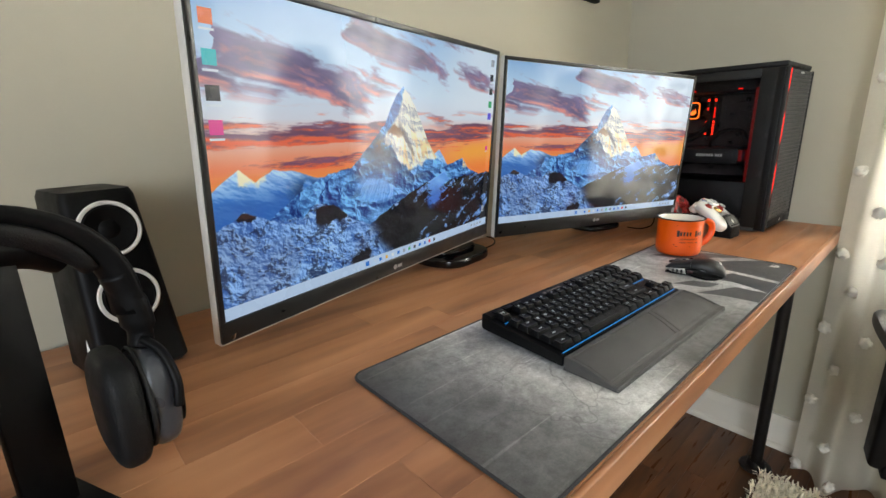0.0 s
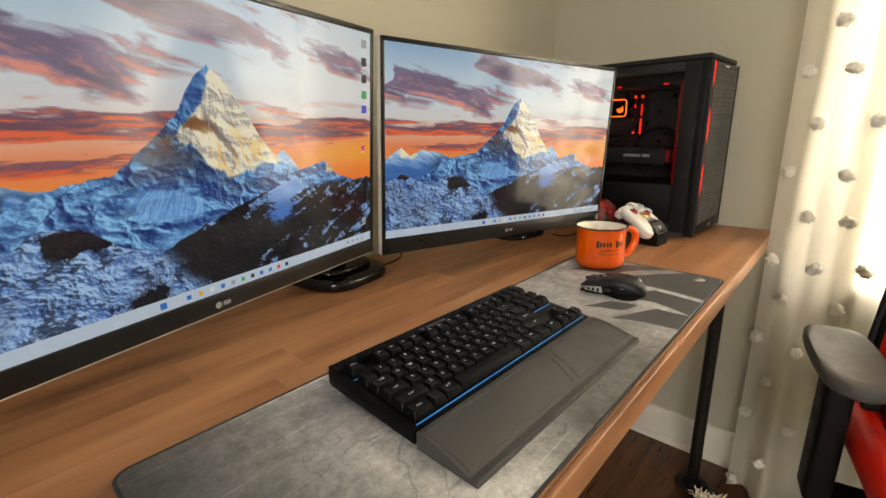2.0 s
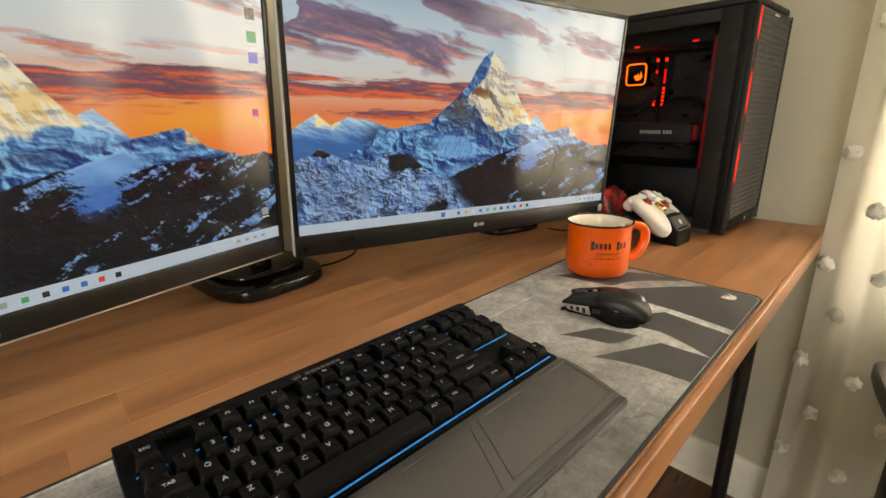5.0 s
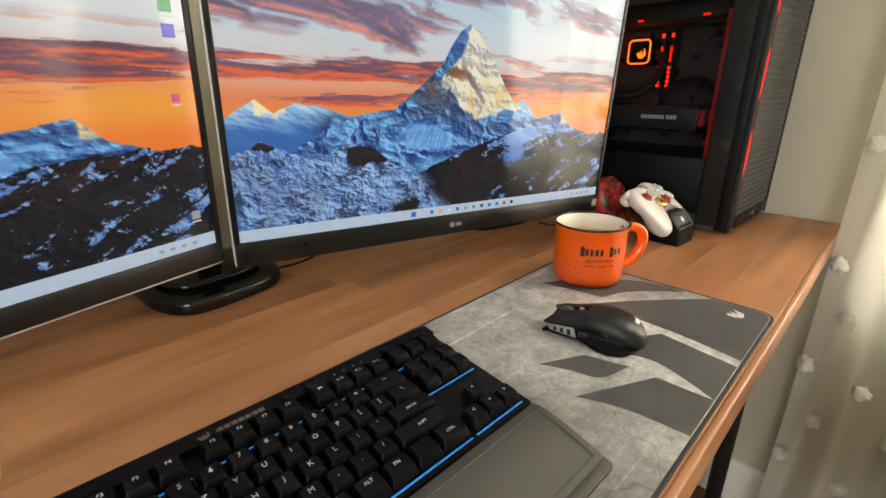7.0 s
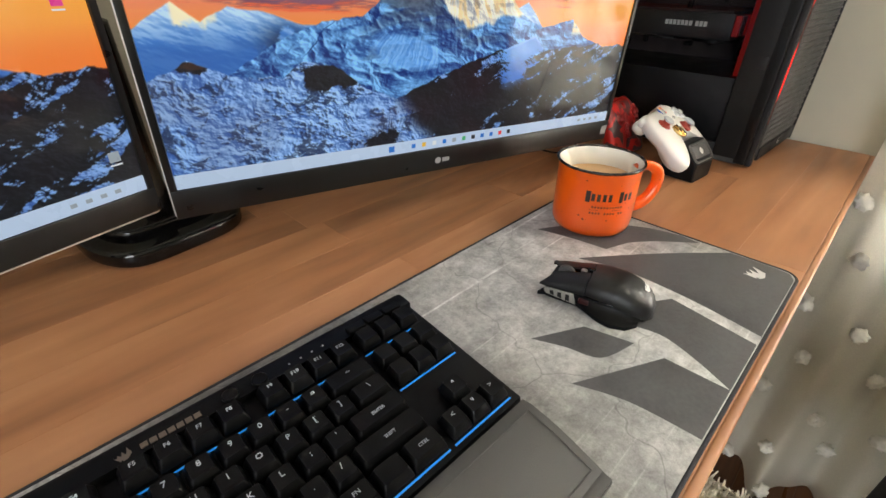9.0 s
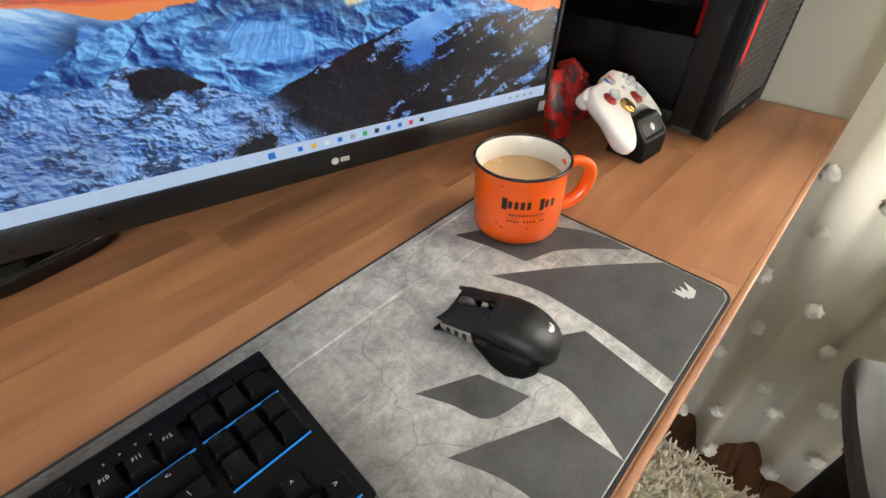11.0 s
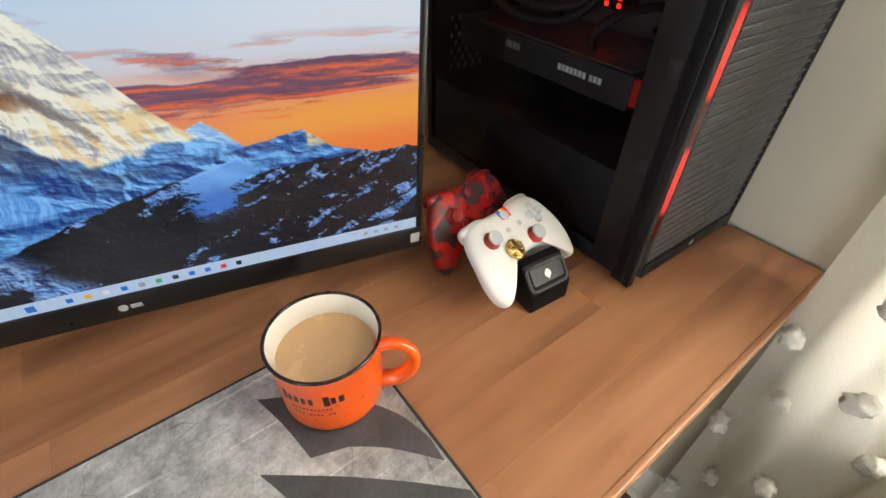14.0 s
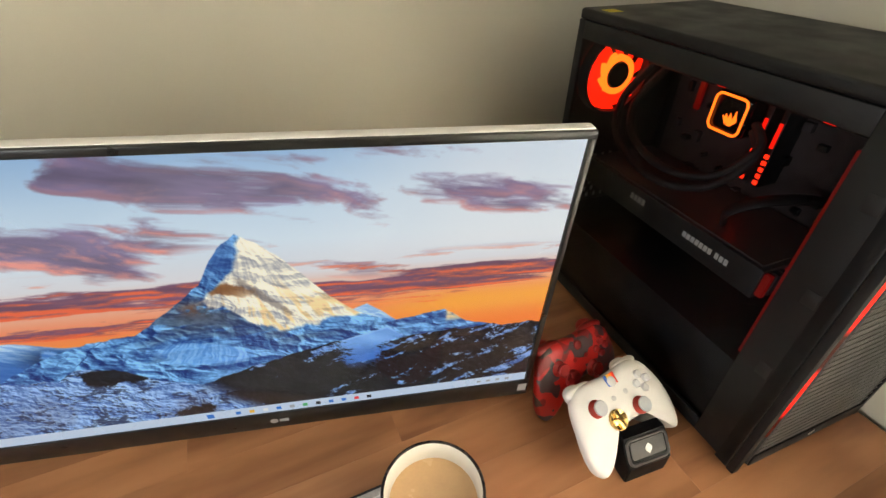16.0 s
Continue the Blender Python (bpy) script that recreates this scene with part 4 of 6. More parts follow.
def monitor(label, m, chin, desktop, rim, line):
    """A flat monitor; its own origin is the middle of the picture's lower edge."""
    mon = thing("monitor", label, "monitor", m, "monitors on the desk")
    hw, lo, hi = AW / 2 + 0.008, -chin, AH + 0.009
    body = prism(rounded(-hw, hw, lo, hi, 0.004, 3), 0.0015, 0.014, 0.002)
    body.transform(Matrix.Rotation(radians(90), 4, "X") @ Matrix.Translation((0, 0, -0.0155)))
    part("back_shell", body, rim, mon, "silver grey rim and back")
    bulge = prism(rounded(-0.20, 0.20, 0.02, 0.26, 0.03), 0.0, 0.028, 0.010, 3)
    bulge.transform(Matrix.Rotation(radians(90), 4, "X") @ Matrix.Translation((0, 0, -0.048)))
    part("back_housing", bulge, BEZEL, mon)
    for x0, x1, z0, z1, nm in ((-hw + 0.0012, hw - 0.0012, lo + line, -0.0006, "lower_bezel"), (-hw + 0.0012, hw - 0.0012, AH + 0.0006, hi - 0.0012, "upper_bezel"),
                               (-hw + 0.0012, -AW / 2 - 0.0006, -0.0006, AH + 0.0006, "side_bezel"), (AW / 2 + 0.0006, hw - 0.0012, -0.0006, AH + 0.0006, "side_bezel")):
        part(nm, box(x0, x1, -0.0022, 0.006, z0, z1, 0.0008), BEZEL, mon)
    pic_part = new("screen", SCREEN)
    pic_part.parent = mon
    tagged(pic_part, "lit screen showing a snowy mountain peak at sunset")
    bar = part("taskbar", box(-AW / 2, AW / 2, -0.0006, -0.0002, 0.0, 0.0145), TASKBAR, mon, "pale blue taskbar", smooth=False)
    n = 13
    for k in range(n):
        x = -0.072 + 0.0146 * k
        w = 0.0026 if k else 0.0036
        mat = ICONS[(0, 10, 0, 1, 10, 0, 9, 3, 2, 0, 0, 4, 2)[k]]
        if k == 1:
            continue
        part("taskbar_icon", box(x - w, x + w, -0.0010, -0.0007, 0.0072 - w, 0.0072 + w), mat, bar, smooth=False)
    for k in range(4):
        part("tray_icon", box(0.235 + 0.012 * k, 0.240 + 0.012 * k, -0.0010, -0.0007, 0.0055, 0.0090), ICONS[9], bar, smooth=False)
    # round badge with two bars in the lower bezel
    z = lo / 2 - 0.0005
    part("badge", cylinder((-0.008, -0.0021, z), (-0.008, -0.0026, z), 0.0042, 20), BADGE, mon)
    part("badge", box(-0.0015, 0.0085, -0.0026, -0.0021, z - 0.0026, z + 0.0026), BADGE, mon, smooth=False)
    for x, zz, mat, s in desktop:
        ic = part("desktop_icon", box(x - s, x + s, -0.0010, -0.0006, zz - s, zz + s), mat, mon, smooth=False)
        part("icon_caption", box(x - s * 1.1, x + s * 1.1, -0.0010, -0.0007, zz - s * 1.75, zz - s * 1.45), ICONS[10], ic, smooth=False)
    return mon


left_icons = [(-0.286, 0.305, ICONS[8], 0.0068), (-0.286, 0.270, ICONS[5], 0.0072), (-0.286, 0.238, ICONS[2], 0.0072), (-0.286, 0.206, ICONS[6], 0.0072),
              (0.281, 0.318, ICONS[9], 0.006), (0.281, 0.292, ICONS[2], 0.006), (0.281, 0.267, ICONS[2], 0.006), (0.281, 0.243, ICONS[3], 0.006), (0.281, 0.221, ICONS[7], 0.006),
              (0.278, 0.160, ICONS[6], 0.004), (0.280, 0.038, ICONS[9], 0.0045)]
ML = monitor("large black monitor with a silver rim showing a mountain wallpaper", pose(0.364, 0.566, 0.862, 4.5, 0, 13.9), 0.029, left_icons, SILVER, 0.0042)
MR = monitor("large black monitor showing a mountain wallpaper", pose(0.9655, 0.549, 0.8508, 2.3, 0, -13.5) @ pose(0, 0, 0, 0, 1.8, 0) @ Matrix.Diagonal((1.006, 1, 0.98, 1)), 0.032, [], SILVER, 0.0012)
part("energy_label", box(0.291, 0.302, -0.0027, -0.0022, -0.022, -0.008), BADGE, MR, smooth=False)


def stand_base(parent, m, w, d, h):
    """A low glossy foot with a sloping top and rounded front, and a neck that carries the screen."""
    outline = curve([(-w / 2, d / 2), (-w / 2 * 1.02, -d * 0.1), (-w * 0.36, -d * 0.44), (0, -d / 2), (w * 0.36, -d * 0.44), (w / 2 * 1.02, -d * 0.1), (w / 2, d / 2)], 6)
    foot = part("stand_foot", prism(outline, 0, h, h * 0.3, 3), GLOSS, parent, "glossy black foot")
    foot.matrix_world = m
    top = prism([(x * 0.78, y * 0.72 + d * 0.08) for x, y in outline], h, h + 0.012, 0.005, 3)
    part("foot_cap", top, GLOSS, foot)
    return foot


def neck(parent, path, r):
    bm = tube([parent.matrix_world.inverted() @ Vector(p) for p in path], r, 16)
    part("stand_neck", bm, GLOSS, parent, "black stand neck")


bpy.context.view_layer.update()
base_l = stand_base(ML, pose(0.682, 0.775, TOP, 0, 0, 8), 0.175, 0.15, 0.022)
neck(ML, [(0.682, 0.785, 0.775), (0.682, 0.785, 0.99), (0.60, 0.745, 1.02), (0.42, 0.645, 1.02)], 0.017)
base_r = stand_base(MR, pose(1.235, 0.700, TOP, 0, 0, -13), 0.15, 0.11, 0.012)
neck(MR, [(1.235, 0.705, 0.76), (1.225, 0.705, 0.97), (1.15, 0.66, 1.01), (1.02, 0.60, 1.01)], 0.015)


# ---- keyboard ----
KB = pose(0.595, 0.3445, TOP + 0.003, 0, 0, -1.2)
kb = thing("keyboard", "compact black mechanical keyboard with blue key lighting and a palm rest", "keyboard", KB)
KW, KY0, KY1 = 0.364, -0.0645, 0.080


def deck(y):
    """Height of the deck, which rises towards the back."""
    return 0.0185 + 0.085 * (y - KY0)


BAR = deck(KY1) + 0.0042


side = [(KY0, 0.004), (KY1 - 0.004, 0.010), (KY1, 0.014), (KY1, deck(KY1) - 0.003), (KY1 - 0.004, deck(KY1)), (KY0, deck(KY0)), (KY0 - 0.002, 0.008)]
body = prism(side, -KW / 2, KW / 2, 0.002)
body.transform(frame_pose((0, 0, 0), (0, 1, 0), (0, 0, 1), (1, 0, 0)))
part("case", body, PLASTIC, kb, "matt black case")
bar = prism([(KY1 - 0.0192, deck(KY1) - 0.004), (KY1 - 0.0188, BAR), (KY1 - 0.005, BAR + 0.0012), (KY1 - 0.0005, BAR - 0.001), (KY1 - 0.0005, deck(KY1) - 0.004)], -KW / 2 + 0.0008, KW / 2 - 0.0008, 0.0008)
bar.transform(frame_pose((0, 0, 0), (0, 1, 0), (0, 0, 1), (1, 0, 0)))
part("control_bar", bar, PLASTIC, kb, "raised black control bar")
U = 0.01905
TILT_K = math.degrees(math.atan(0.085))


def keycap(w):
    """A tapered cap with a dished top; w in key units."""
    bm = bmesh.new()
    lo_w, lo_d, hi_w, hi_d, h = w * U - 0.0012, U - 0.0012, w * U - 0.0060, U - 0.0062, 0.0082
    rows = []
    for ww, dd, z, sh, r in ((lo_w, lo_d, 0.0, 0, 0.0008), (lo_w * 0.99, lo_d * 0.99, 0.0015, 0, 0.001), (hi_w + 0.0008, hi_d + 0.0008, h - 0.0008, 0.0008, 0.0016), (hi_w, hi_d, h, 0.0009, 0.0016)):
        rows.append([bm.verts.new((x, y + sh, z)) for x, y in rounded(-ww / 2, ww / 2, -dd / 2, dd / 2, r, 2)])
    for a, b in zip(rows, rows[1:]):
        for i in range(len(a)):
            j = (i + 1) % len(a)
            bm.faces.new((a[i], a[j], b[j], b[i]))
    inner = [bm.verts.new((v.co.x * 0.72, (v.co.y - 0.0009) * 0.72 + 0.0009, h - 0.0006)) for v in rows[-1]]
    for i in range(len(inner)):
        j = (i + 1) % len(inner)
        bm.faces.new((rows[-1][i], rows[-1][j], inner[j], inner[i]))
    bm.faces.new(inner)
    mesh = bpy.data.meshes.new("key")
    bm.normal_update()
    bm.to_mesh(mesh)
    bm.free()
    mesh.materials.append(KEYCAP)
    mesh.shade_smooth()
    mesh.set_sharp_from_angle(angle=radians(50))
    return mesh


caps, legends = {}, {}


def legend_mesh(text, size):
    if (text, size) not in legends:
        o = words("legend", text, size, LEGEND, kb, Matrix())
        legends[(text, size)] = o.data
        bpy.data.objects.remove(o)
    return legends[(text, size)]


def key(x, y, w, text):
    """x: the key's left edge in units from the first column; y: its row's middle."""
    if w not in caps:
        caps[w] = keycap(w)
    ob = new("key", caps[w])
    ob.parent = kb
    cx = -KW / 2 + 0.0085 + (x + w / 2) * U
    ob.matrix_local = pose(cx, y, deck(y) + 0.0028, TILT_K)
    if text:
        size = 0.0058 if len(text) == 1 else 0.0042 if len(text) < 4 else 0.0034
        lg = new("legend", legend_mesh(text, size))
        lg.parent = ob
        up = 0.0028 if len(text) < 4 else 0.0006
        lg.matrix_local = pose(0, up, 0.00815)
    return ob


ROWS_Y = [KY1 - 0.0290 - (0 if r == 0 else 0.0055) - r * U for r in range(6)]
plan = [
    (0, [(0, 1, "ESC"), (2, 1, "F1"), (3, 1, "F2"), (4, 1, "F3"), (5, 1, "F4"), (6.5, 1, "F5"), (7.5, 1, "F6"), (8.5, 1, "F7"), (9.5, 1, "F8"), (11, 1, "F9"), (12, 1, "F10"), (13, 1, "F11"), (14, 1, "F12"),
         (15.25, 1, ""), (16.25, 1, ""), (17.25, 1, "")]),
    (1, [(i, 1, c) for i, c in enumerate("`1234567890-=")] + [(13, 2, "<-"), (15.25, 1, ""), (16.25, 1, ""), (17.25, 1, "")]),
    (2, [(0, 1.5, "TAB")] + [(1.5 + i, 1, c) for i, c in enumerate("QWERTYUIOP[]")] + [(13.5, 1.5, "\\"), (15.25, 1, ""), (16.25, 1, ""), (17.25, 1, "")]),
    (3, [(0, 1.75, "CAPS")] + [(1.75 + i, 1, c) for i, c in enumerate("ASDFGHJKL;'")] + [(12.75, 2.25, "ENTER")]),
    (4, [(0, 2.25, "SHIFT")] + [(2.25 + i, 1, c) for i, c in enumerate("ZXCVBNM,./")] + [(12.25, 2.75, "SHIFT"), (16.25, 1, "^")]),
    (5, [(0, 1.5, "CTRL"), (1.5, 1, ""), (2.5, 1.25, "ALT"), (3.75, 6.0, ""), (9.75, 1.25, "ALT"), (11, 1.25, "FN"), (12.25, 1.25, ""), (13.5, 1.5, "CTRL"), (15.25, 1, "<"), (16.25, 1, "v"), (17.25, 1, ">")]),
]
for r, keys in plan:
    for x, w, text in keys:
        key(x, ROWS_Y[r], w, text)


def kx(units):
    return -KW / 2 + 0.0085 + units * U


def glow_strip(a, b, y):
    part("key_light", box(kx(a), kx(b), y - 0.0006, y + 0.0006, deck(y) - 0.0005, deck(y) + 0.0008), BLUE_GLOW, kb, "blue light under the keys", smooth=False)


for a, b in ((0, 1), (2, 6), (6.5, 10.5), (11, 15)):
    glow_strip(a, b, ROWS_Y[0] - U / 2 - 0.0012)
glow_strip(15.25, 18.25, ROWS_Y[0] - U / 2 - 0.0012)
glow_strip(15.25, 18.25, ROWS_Y[2] - U / 2 - 0.0006)
glow_strip(0, 15, ROWS_Y[5] - U / 2 - 0.0008)
glow_strip(15.25, 18.25, ROWS_Y[5] - U / 2 - 0.0008)
for k in range(3):
    y = KY1 - 0.0135
    part("media_key", box(kx(15.3 + k * 0.95), kx(16.15 + k * 0.95), y - 0.0045, y + 0.0035, BAR - 0.001, BAR + 0.0028, 0.001), KEYCAP, kb, at=None)
for k in range(3):
    y = KY1 - 0.0135
    part("media_key", box(kx(0.2 + k * 1.15), kx(1.25 + k * 1.15), y - 0.0045, y + 0.0035, BAR - 0.001, BAR + 0.0028, 0.001), KEYCAP, kb)
for u in (10.3, 11.4):
    y = KY1 - 0.0135
    part("round_button", lathe([(0, 0), (0.0058, 0), (0.0058, 0.0022), (0.005, 0.0030), (0.0028, 0.0024), (0, 0.0024)], 20), KEYCAP, kb, at=pose(kx(u), y, BAR + 0.0003, TILT_K))
for u in (12.6, 13.1, 13.6, 14.1):
    y = KY1 - 0.0135
    part("status_lamp", box(kx(u) - 0.0006, kx(u) + 0.0006, y - 0.0006, y + 0.0006, BAR, BAR + 0.0009), BADGE, kb, smooth=False)
GOLD_PRINT = material("dull_badge_print", srgb(0.42, 0.38, 0.34), 0.4, 0.3, vary=0.1)
yb = KY1 - 0.0135
sail_mark(kb, pose(kx(6.75), yb, BAR + 0.0006, TILT_K), 0.0085, GOLD_PRINT)
for k in range(7):
    part("badge_bar", box(kx(7.35) + 0.0053 * k, kx(7.35) + 0.0053 * k + 0.0042, yb - 0.0022, yb + 0.0022, BAR, BAR + 0.0008), GOLD_PRINT, kb, smooth=False)
# palm rest: a long slope with two textured fields
RY0 = KY0 - 0.0780
prof = [(KY0 - 0.0025, 0.0), (KY0 - 0.0025, 0.0185)] + curve([(KY0 - 0.010, 0.0200), (KY0 - 0.036, 0.0165), (RY0 + 0.010, 0.0075), (RY0, 0.0035)], 6) + [(RY0, 0.0)]
rest = prism(prof, -KW / 2 + 0.001, KW / 2 - 0.001, 0.0012)
rest.transform(frame_pose((0, 0, 0), (0, 1, 0), (0, 0, 1), (1, 0, 0)))
pr = part("palm_rest", rest, RUBBER, kb, "grey-black textured palm rest")


def rest_height(y):
    ys = [RY0 + 0.010, KY0 - 0.036, KY0 - 0.010]
    return float(np.interp(y, [RY0, *ys], [0.0035, 0.0075, 0.0165, 0.0200]))


for pts in ([(-0.176, -0.012), (0.035, -0.012), (0.014, -0.065), (-0.176, -0.065)], [(0.045, -0.012), (0.174, -0.012), (0.174, -0.065), (0.026, -0.065)]):
    path = []
    for (xa, ya), (xb, yb2) in zip(pts, pts[1:] + pts[:1]):
        for i in range(8):
            x, y = xa + (xb - xa) * i / 8, KY0 + ya + (yb2 - ya) * i / 8
            path.append((x, y, rest_height(y) + 0.0006))
    part("moulded_line", tube(path, 0.0006, 6, closed=True), RUBBER, pr)
part("lower_lip", box(-KW / 2 + 0.002, KW / 2 - 0.002, RY0 + 0.0005, RY0 + 0.0085, 0.004, 0.0070, 0.001), RUBBER, pr)

# ---- mouse ----
mouse = thing("computer_mouse", "black wireless gaming mouse with grey side vents", "mouse", pose(0.947, 0.303, TOP + 0.003, 0, 0, 14) @ Matrix.Scale(0.88, 4))
M_Y = [-0.060, -0.057, -0.050, -0.038, -0.022, -0.004, 0.014, 0.034, 0.050, 0.060]
M_W = [0.009, 0.0165, 0.0225, 0.0270, 0.0295, 0.0300, 0.0288, 0.0282, 0.0285, 0.0265]
M_H = [0.013, 0.0200, 0.0280, 0.0350, 0.0395, 0.0398, 0.0365, 0.0305, 0.0262, 0.0228]
M_L = [0.006, 0.0070, 0.0090, 0.0125, 0.0165, 0.0195, 0.0200, 0.0185, 0.0172, 0.0165]


def mouse_top(y, a, grow=0.0):
    """A point of the arched top at y; a runs from the far side (0) over the crest to the thumb side (pi)."""
    w, h, low = (float(np.interp(y, M_Y, t)) for t in (M_W, M_H, M_L))
    ca, sa = math.cos(a), math.sin(a)
    return ((w + grow) * math.copysign(abs(ca) ** 0.8, ca), y, low + (h - low + grow) * max(sa, 0.0) ** 0.62)


def mouse_shell(y0, y1, a0, a1, slant=0.0, rows=16, cols=20):
    """A closed piece of the top between two stations and two angles, 3 mm deep."""
    bm = bmesh.new()
    loops = []
    for j in range(rows + 1):
        y = y0 + (y1 - y0) * j / rows
        up, down = [], []
        for i in range(cols + 1):
            t = i / cols
            p = mouse_top(y + (slant * (t - 0.5) if j == rows else 0.0), a0 + (a1 - a0) * t)
            up.append(bm.verts.new(p))
            down.append(bm.verts.new((p[0] * 0.93, p[1], max(p[2] - 0.003, 0.0035))))
        loops.append(up + down[::-1])
    n = len(loops[0])
    for p, q in zip(loops, loops[1:]):
        for i in range(n):
            bm.faces.new((p[i], p[(i + 1) % n], q[(i + 1) % n], q[i]))
    bm.faces.new(loops[0][::-1])
    bm.faces.new(loops[-1])
    bmesh.ops.recalc_face_normals(bm, faces=bm.faces[:])
    return bm


RED_DIM_BUTTON = material("dark_red_button", srgb(0.20, 0.05, 0.05), 0.4, vary=0.1)
SEAM = material("dark_gap", srgb(0.02, 0.02, 0.02), 0.6, vary=0.1)
SATIN = material("soft_touch_black", srgb(0.10, 0.10, 0.10), 0.42, specular=0.4, vary=0.12, scale=30, fine=1500, bump=0.1)
VENT = material("pale_metal_side_plate", srgb(0.62, 0.61, 0.58), 0.38, 0.5, vary=0.1)
part("shell", mouse_shell(-0.060, 0.012, 0.0, math.pi), SATIN, mouse, "satin black palm shell", angle=60)
part("button", mouse_shell(0.0128, 0.059, 0.0, math.pi * 0.455, -0.012), SATIN, mouse, "long mouse button with slanted tip", angle=50)
part("button", mouse_shell(0.0128, 0.059, math.pi * 0.545, math.pi, 0.012), SATIN, mouse, "long mouse button with slanted tip", angle=50)
low_side = curve([(-0.0265, 0.056), (-0.0275, 0.030), (-0.0275, 0.0), (-0.0250, -0.030), (-0.0170, -0.052), (0.0, -0.057), (0.0170, -0.052), (0.0250, -0.030), (0.0275, 0.0), (0.0265, 0.030), (0.0235, 0.054)], 5)
part("lower_body", prism(low_side, 0.0008, 0.0165, 0.001), PLASTIC, mouse, "black lower body")
nose = prism([(-0.0275, 0.050), (-0.0330, 0.064), (-0.012, 0.056), (0.012, 0.056), (0.0240, 0.050)], 0.0040, 0.0095, 0.0008)
part("front_blade", nose, PLASTIC, mouse)
# flared thumb rest, hollow below the shell's edge
wing = bmesh.new()
rows = []
for y, out, low in ((0.018, 0.030, 0.0030), (0.008, 0.0345, 0.0022), (-0.006, 0.0425, 0.0015), (-0.022, 0.0465, 0.0012), (-0.038, 0.0420, 0.0012), (-0.048, 0.0310, 0.0015)):
    inner = min(float(np.interp(y, M_Y, M_W)) - 0.001, out - 0.002)
    top = float(np.interp(y, M_Y, M_L)) - 0.0015
    rows.append([wing.verts.new(p) for p in ((-inner, y, top), (-inner - 0.18 * (out - inner), y, top * 0.45), (-out, y, low + 0.0045), (-out, y, low), (-inner + 0.004, y, low))])
for p, q in zip(rows, rows[1:]):
    for i in range(5):
        wing.faces.new((p[i], p[(i + 1) % 5], q[(i + 1) % 5], q[i]))
wing.faces.new(rows[0])
wing.faces.new(rows[-1][::-1])
bmesh.ops.recalc_face_normals(wing, faces=wing.faces[:])
part("thumb_rest", wing, PLASTIC, mouse, "flared black thumb rest", angle=70)
plate = part("side_plate", prism([(0.020, 0.0035), (0.057, 0.0075), (0.0585, 0.0150), (0.024, 0.0172)], 0.0, 0.0022, 0.0005), VENT, mouse, "pale metal plate with three slots", at=frame_pose((-0.0274, 0, 0), (0, 1, 0), (0, 0, 1), (-1, 0, 0)))
for k in range(3):
    y = 0.0270 + 0.0092 * k
    part("slot", prism([(y, 0.0060 + 0.001 * k), (y + 0.0048, 0.0062 + 0.001 * k), (y + 0.0056, 0.0140 - 0.0004 * k), (y + 0.0012, 0.0146 - 0.0004 * k)], 0.0021, 0.0026), SEAM, plate, smooth=False)
part("side_button", box(-0.0305, -0.0275, -0.020, 0.012, 0.0155, 0.0192, 0.0008), GLOSS, mouse)
part("side_button", box(-0.0300, -0.0270, 0.006, 0.0175, 0.0075, 0.0145, 0.001), RED_DIM_BUTTON, mouse, "dark red thumb button")
part("scroll_wheel", cylinder((-0.0038, 0.0420, 0.0225), (0.0038, 0.0420, 0.0225), 0.0105, 28, bevel=0.0015), RUBBER, mouse, "ribbed grey scroll wheel")
part("wheel_slot", box(-0.0042, 0.0042, 0.0125, 0.0560, 0.0160, 0.0250, 0.001), SEAM, mouse)
part("mode_button", box(-0.0028, 0.0028, 0.019, 0.0255, 0.0270, 0.0345, 0.001), VENT, mouse, "small pale metal button")
part("mode_button", box(-0.0028, 0.0028, 0.010, 0.0165, 0.0300, 0.0378, 0.001), GLOSS, mouse)
sail_mark(mouse, pose(0.002, -0.0455, 0.0311, 40, 0, -8), 0.0095, LOGO, 0.0006)

# ---- mug ----
ENAMEL = bpy.data.materials.new("orange_speckled_enamel")
ENAMEL.use_nodes = True
et = ENAMEL.node_tree
ep = et.nodes["Principled BSDF"]
ec = node(et, "TexCoord")
ev = node(et, "TexVoronoi", Scale=95.0, Randomness=1.0)
en = node(et, "TexNoise", Scale=45.0)
et.links.new(ec.outputs["Object"], ev.inputs["Vector"])
et.links.new(ec.outputs["Object"], en.inputs["Vector"])
size = node(et, "MapRange", i1=0.45, i2=0.75, i3=0.02, i4=0.17)
et.links.new(en.outputs[0], size.inputs[0])
less = node(et, "Math", op="LESS_THAN")
et.links.new(ev.outputs["Distance"], less.inputs[0])
et.links.new(size.outputs[0], less.inputs[1])
em = node(et, "Mix", blend="MIX")
em.inputs[6].default_value, em.inputs[7].default_value = srgb(0.89, 0.34, 0.0), srgb(0.30, 0.10, 0.05)
et.links.new(less.outputs[0], em.inputs[0])
et.links.new(em.outputs[2], ep.inputs["Base Color"])
ep.inputs["Roughness"].default_value, ep.inputs["Coat Weight"].default_value = 0.28, 0.5
ep.inputs["Coat Roughness"].default_value = 0.1
CREAM = material("cream_glaze", srgb(0.90, 0.88, 0.83), 0.2, vary=0.03, scale=30, fine=500)
RIM = material("dark_enamel_rim", srgb(0.12, 0.10, 0.09), 0.25, vary=0.15, scale=60, fine=500)
COFFEE = material("milky_coffee", srgb(0.80, 0.66, 0.48), 0.22, vary=0.06, scale=30, fine=300)
INK = material("dark_printed_ink", srgb(0.17, 0.10, 0.08), 0.45, vary=0.1)
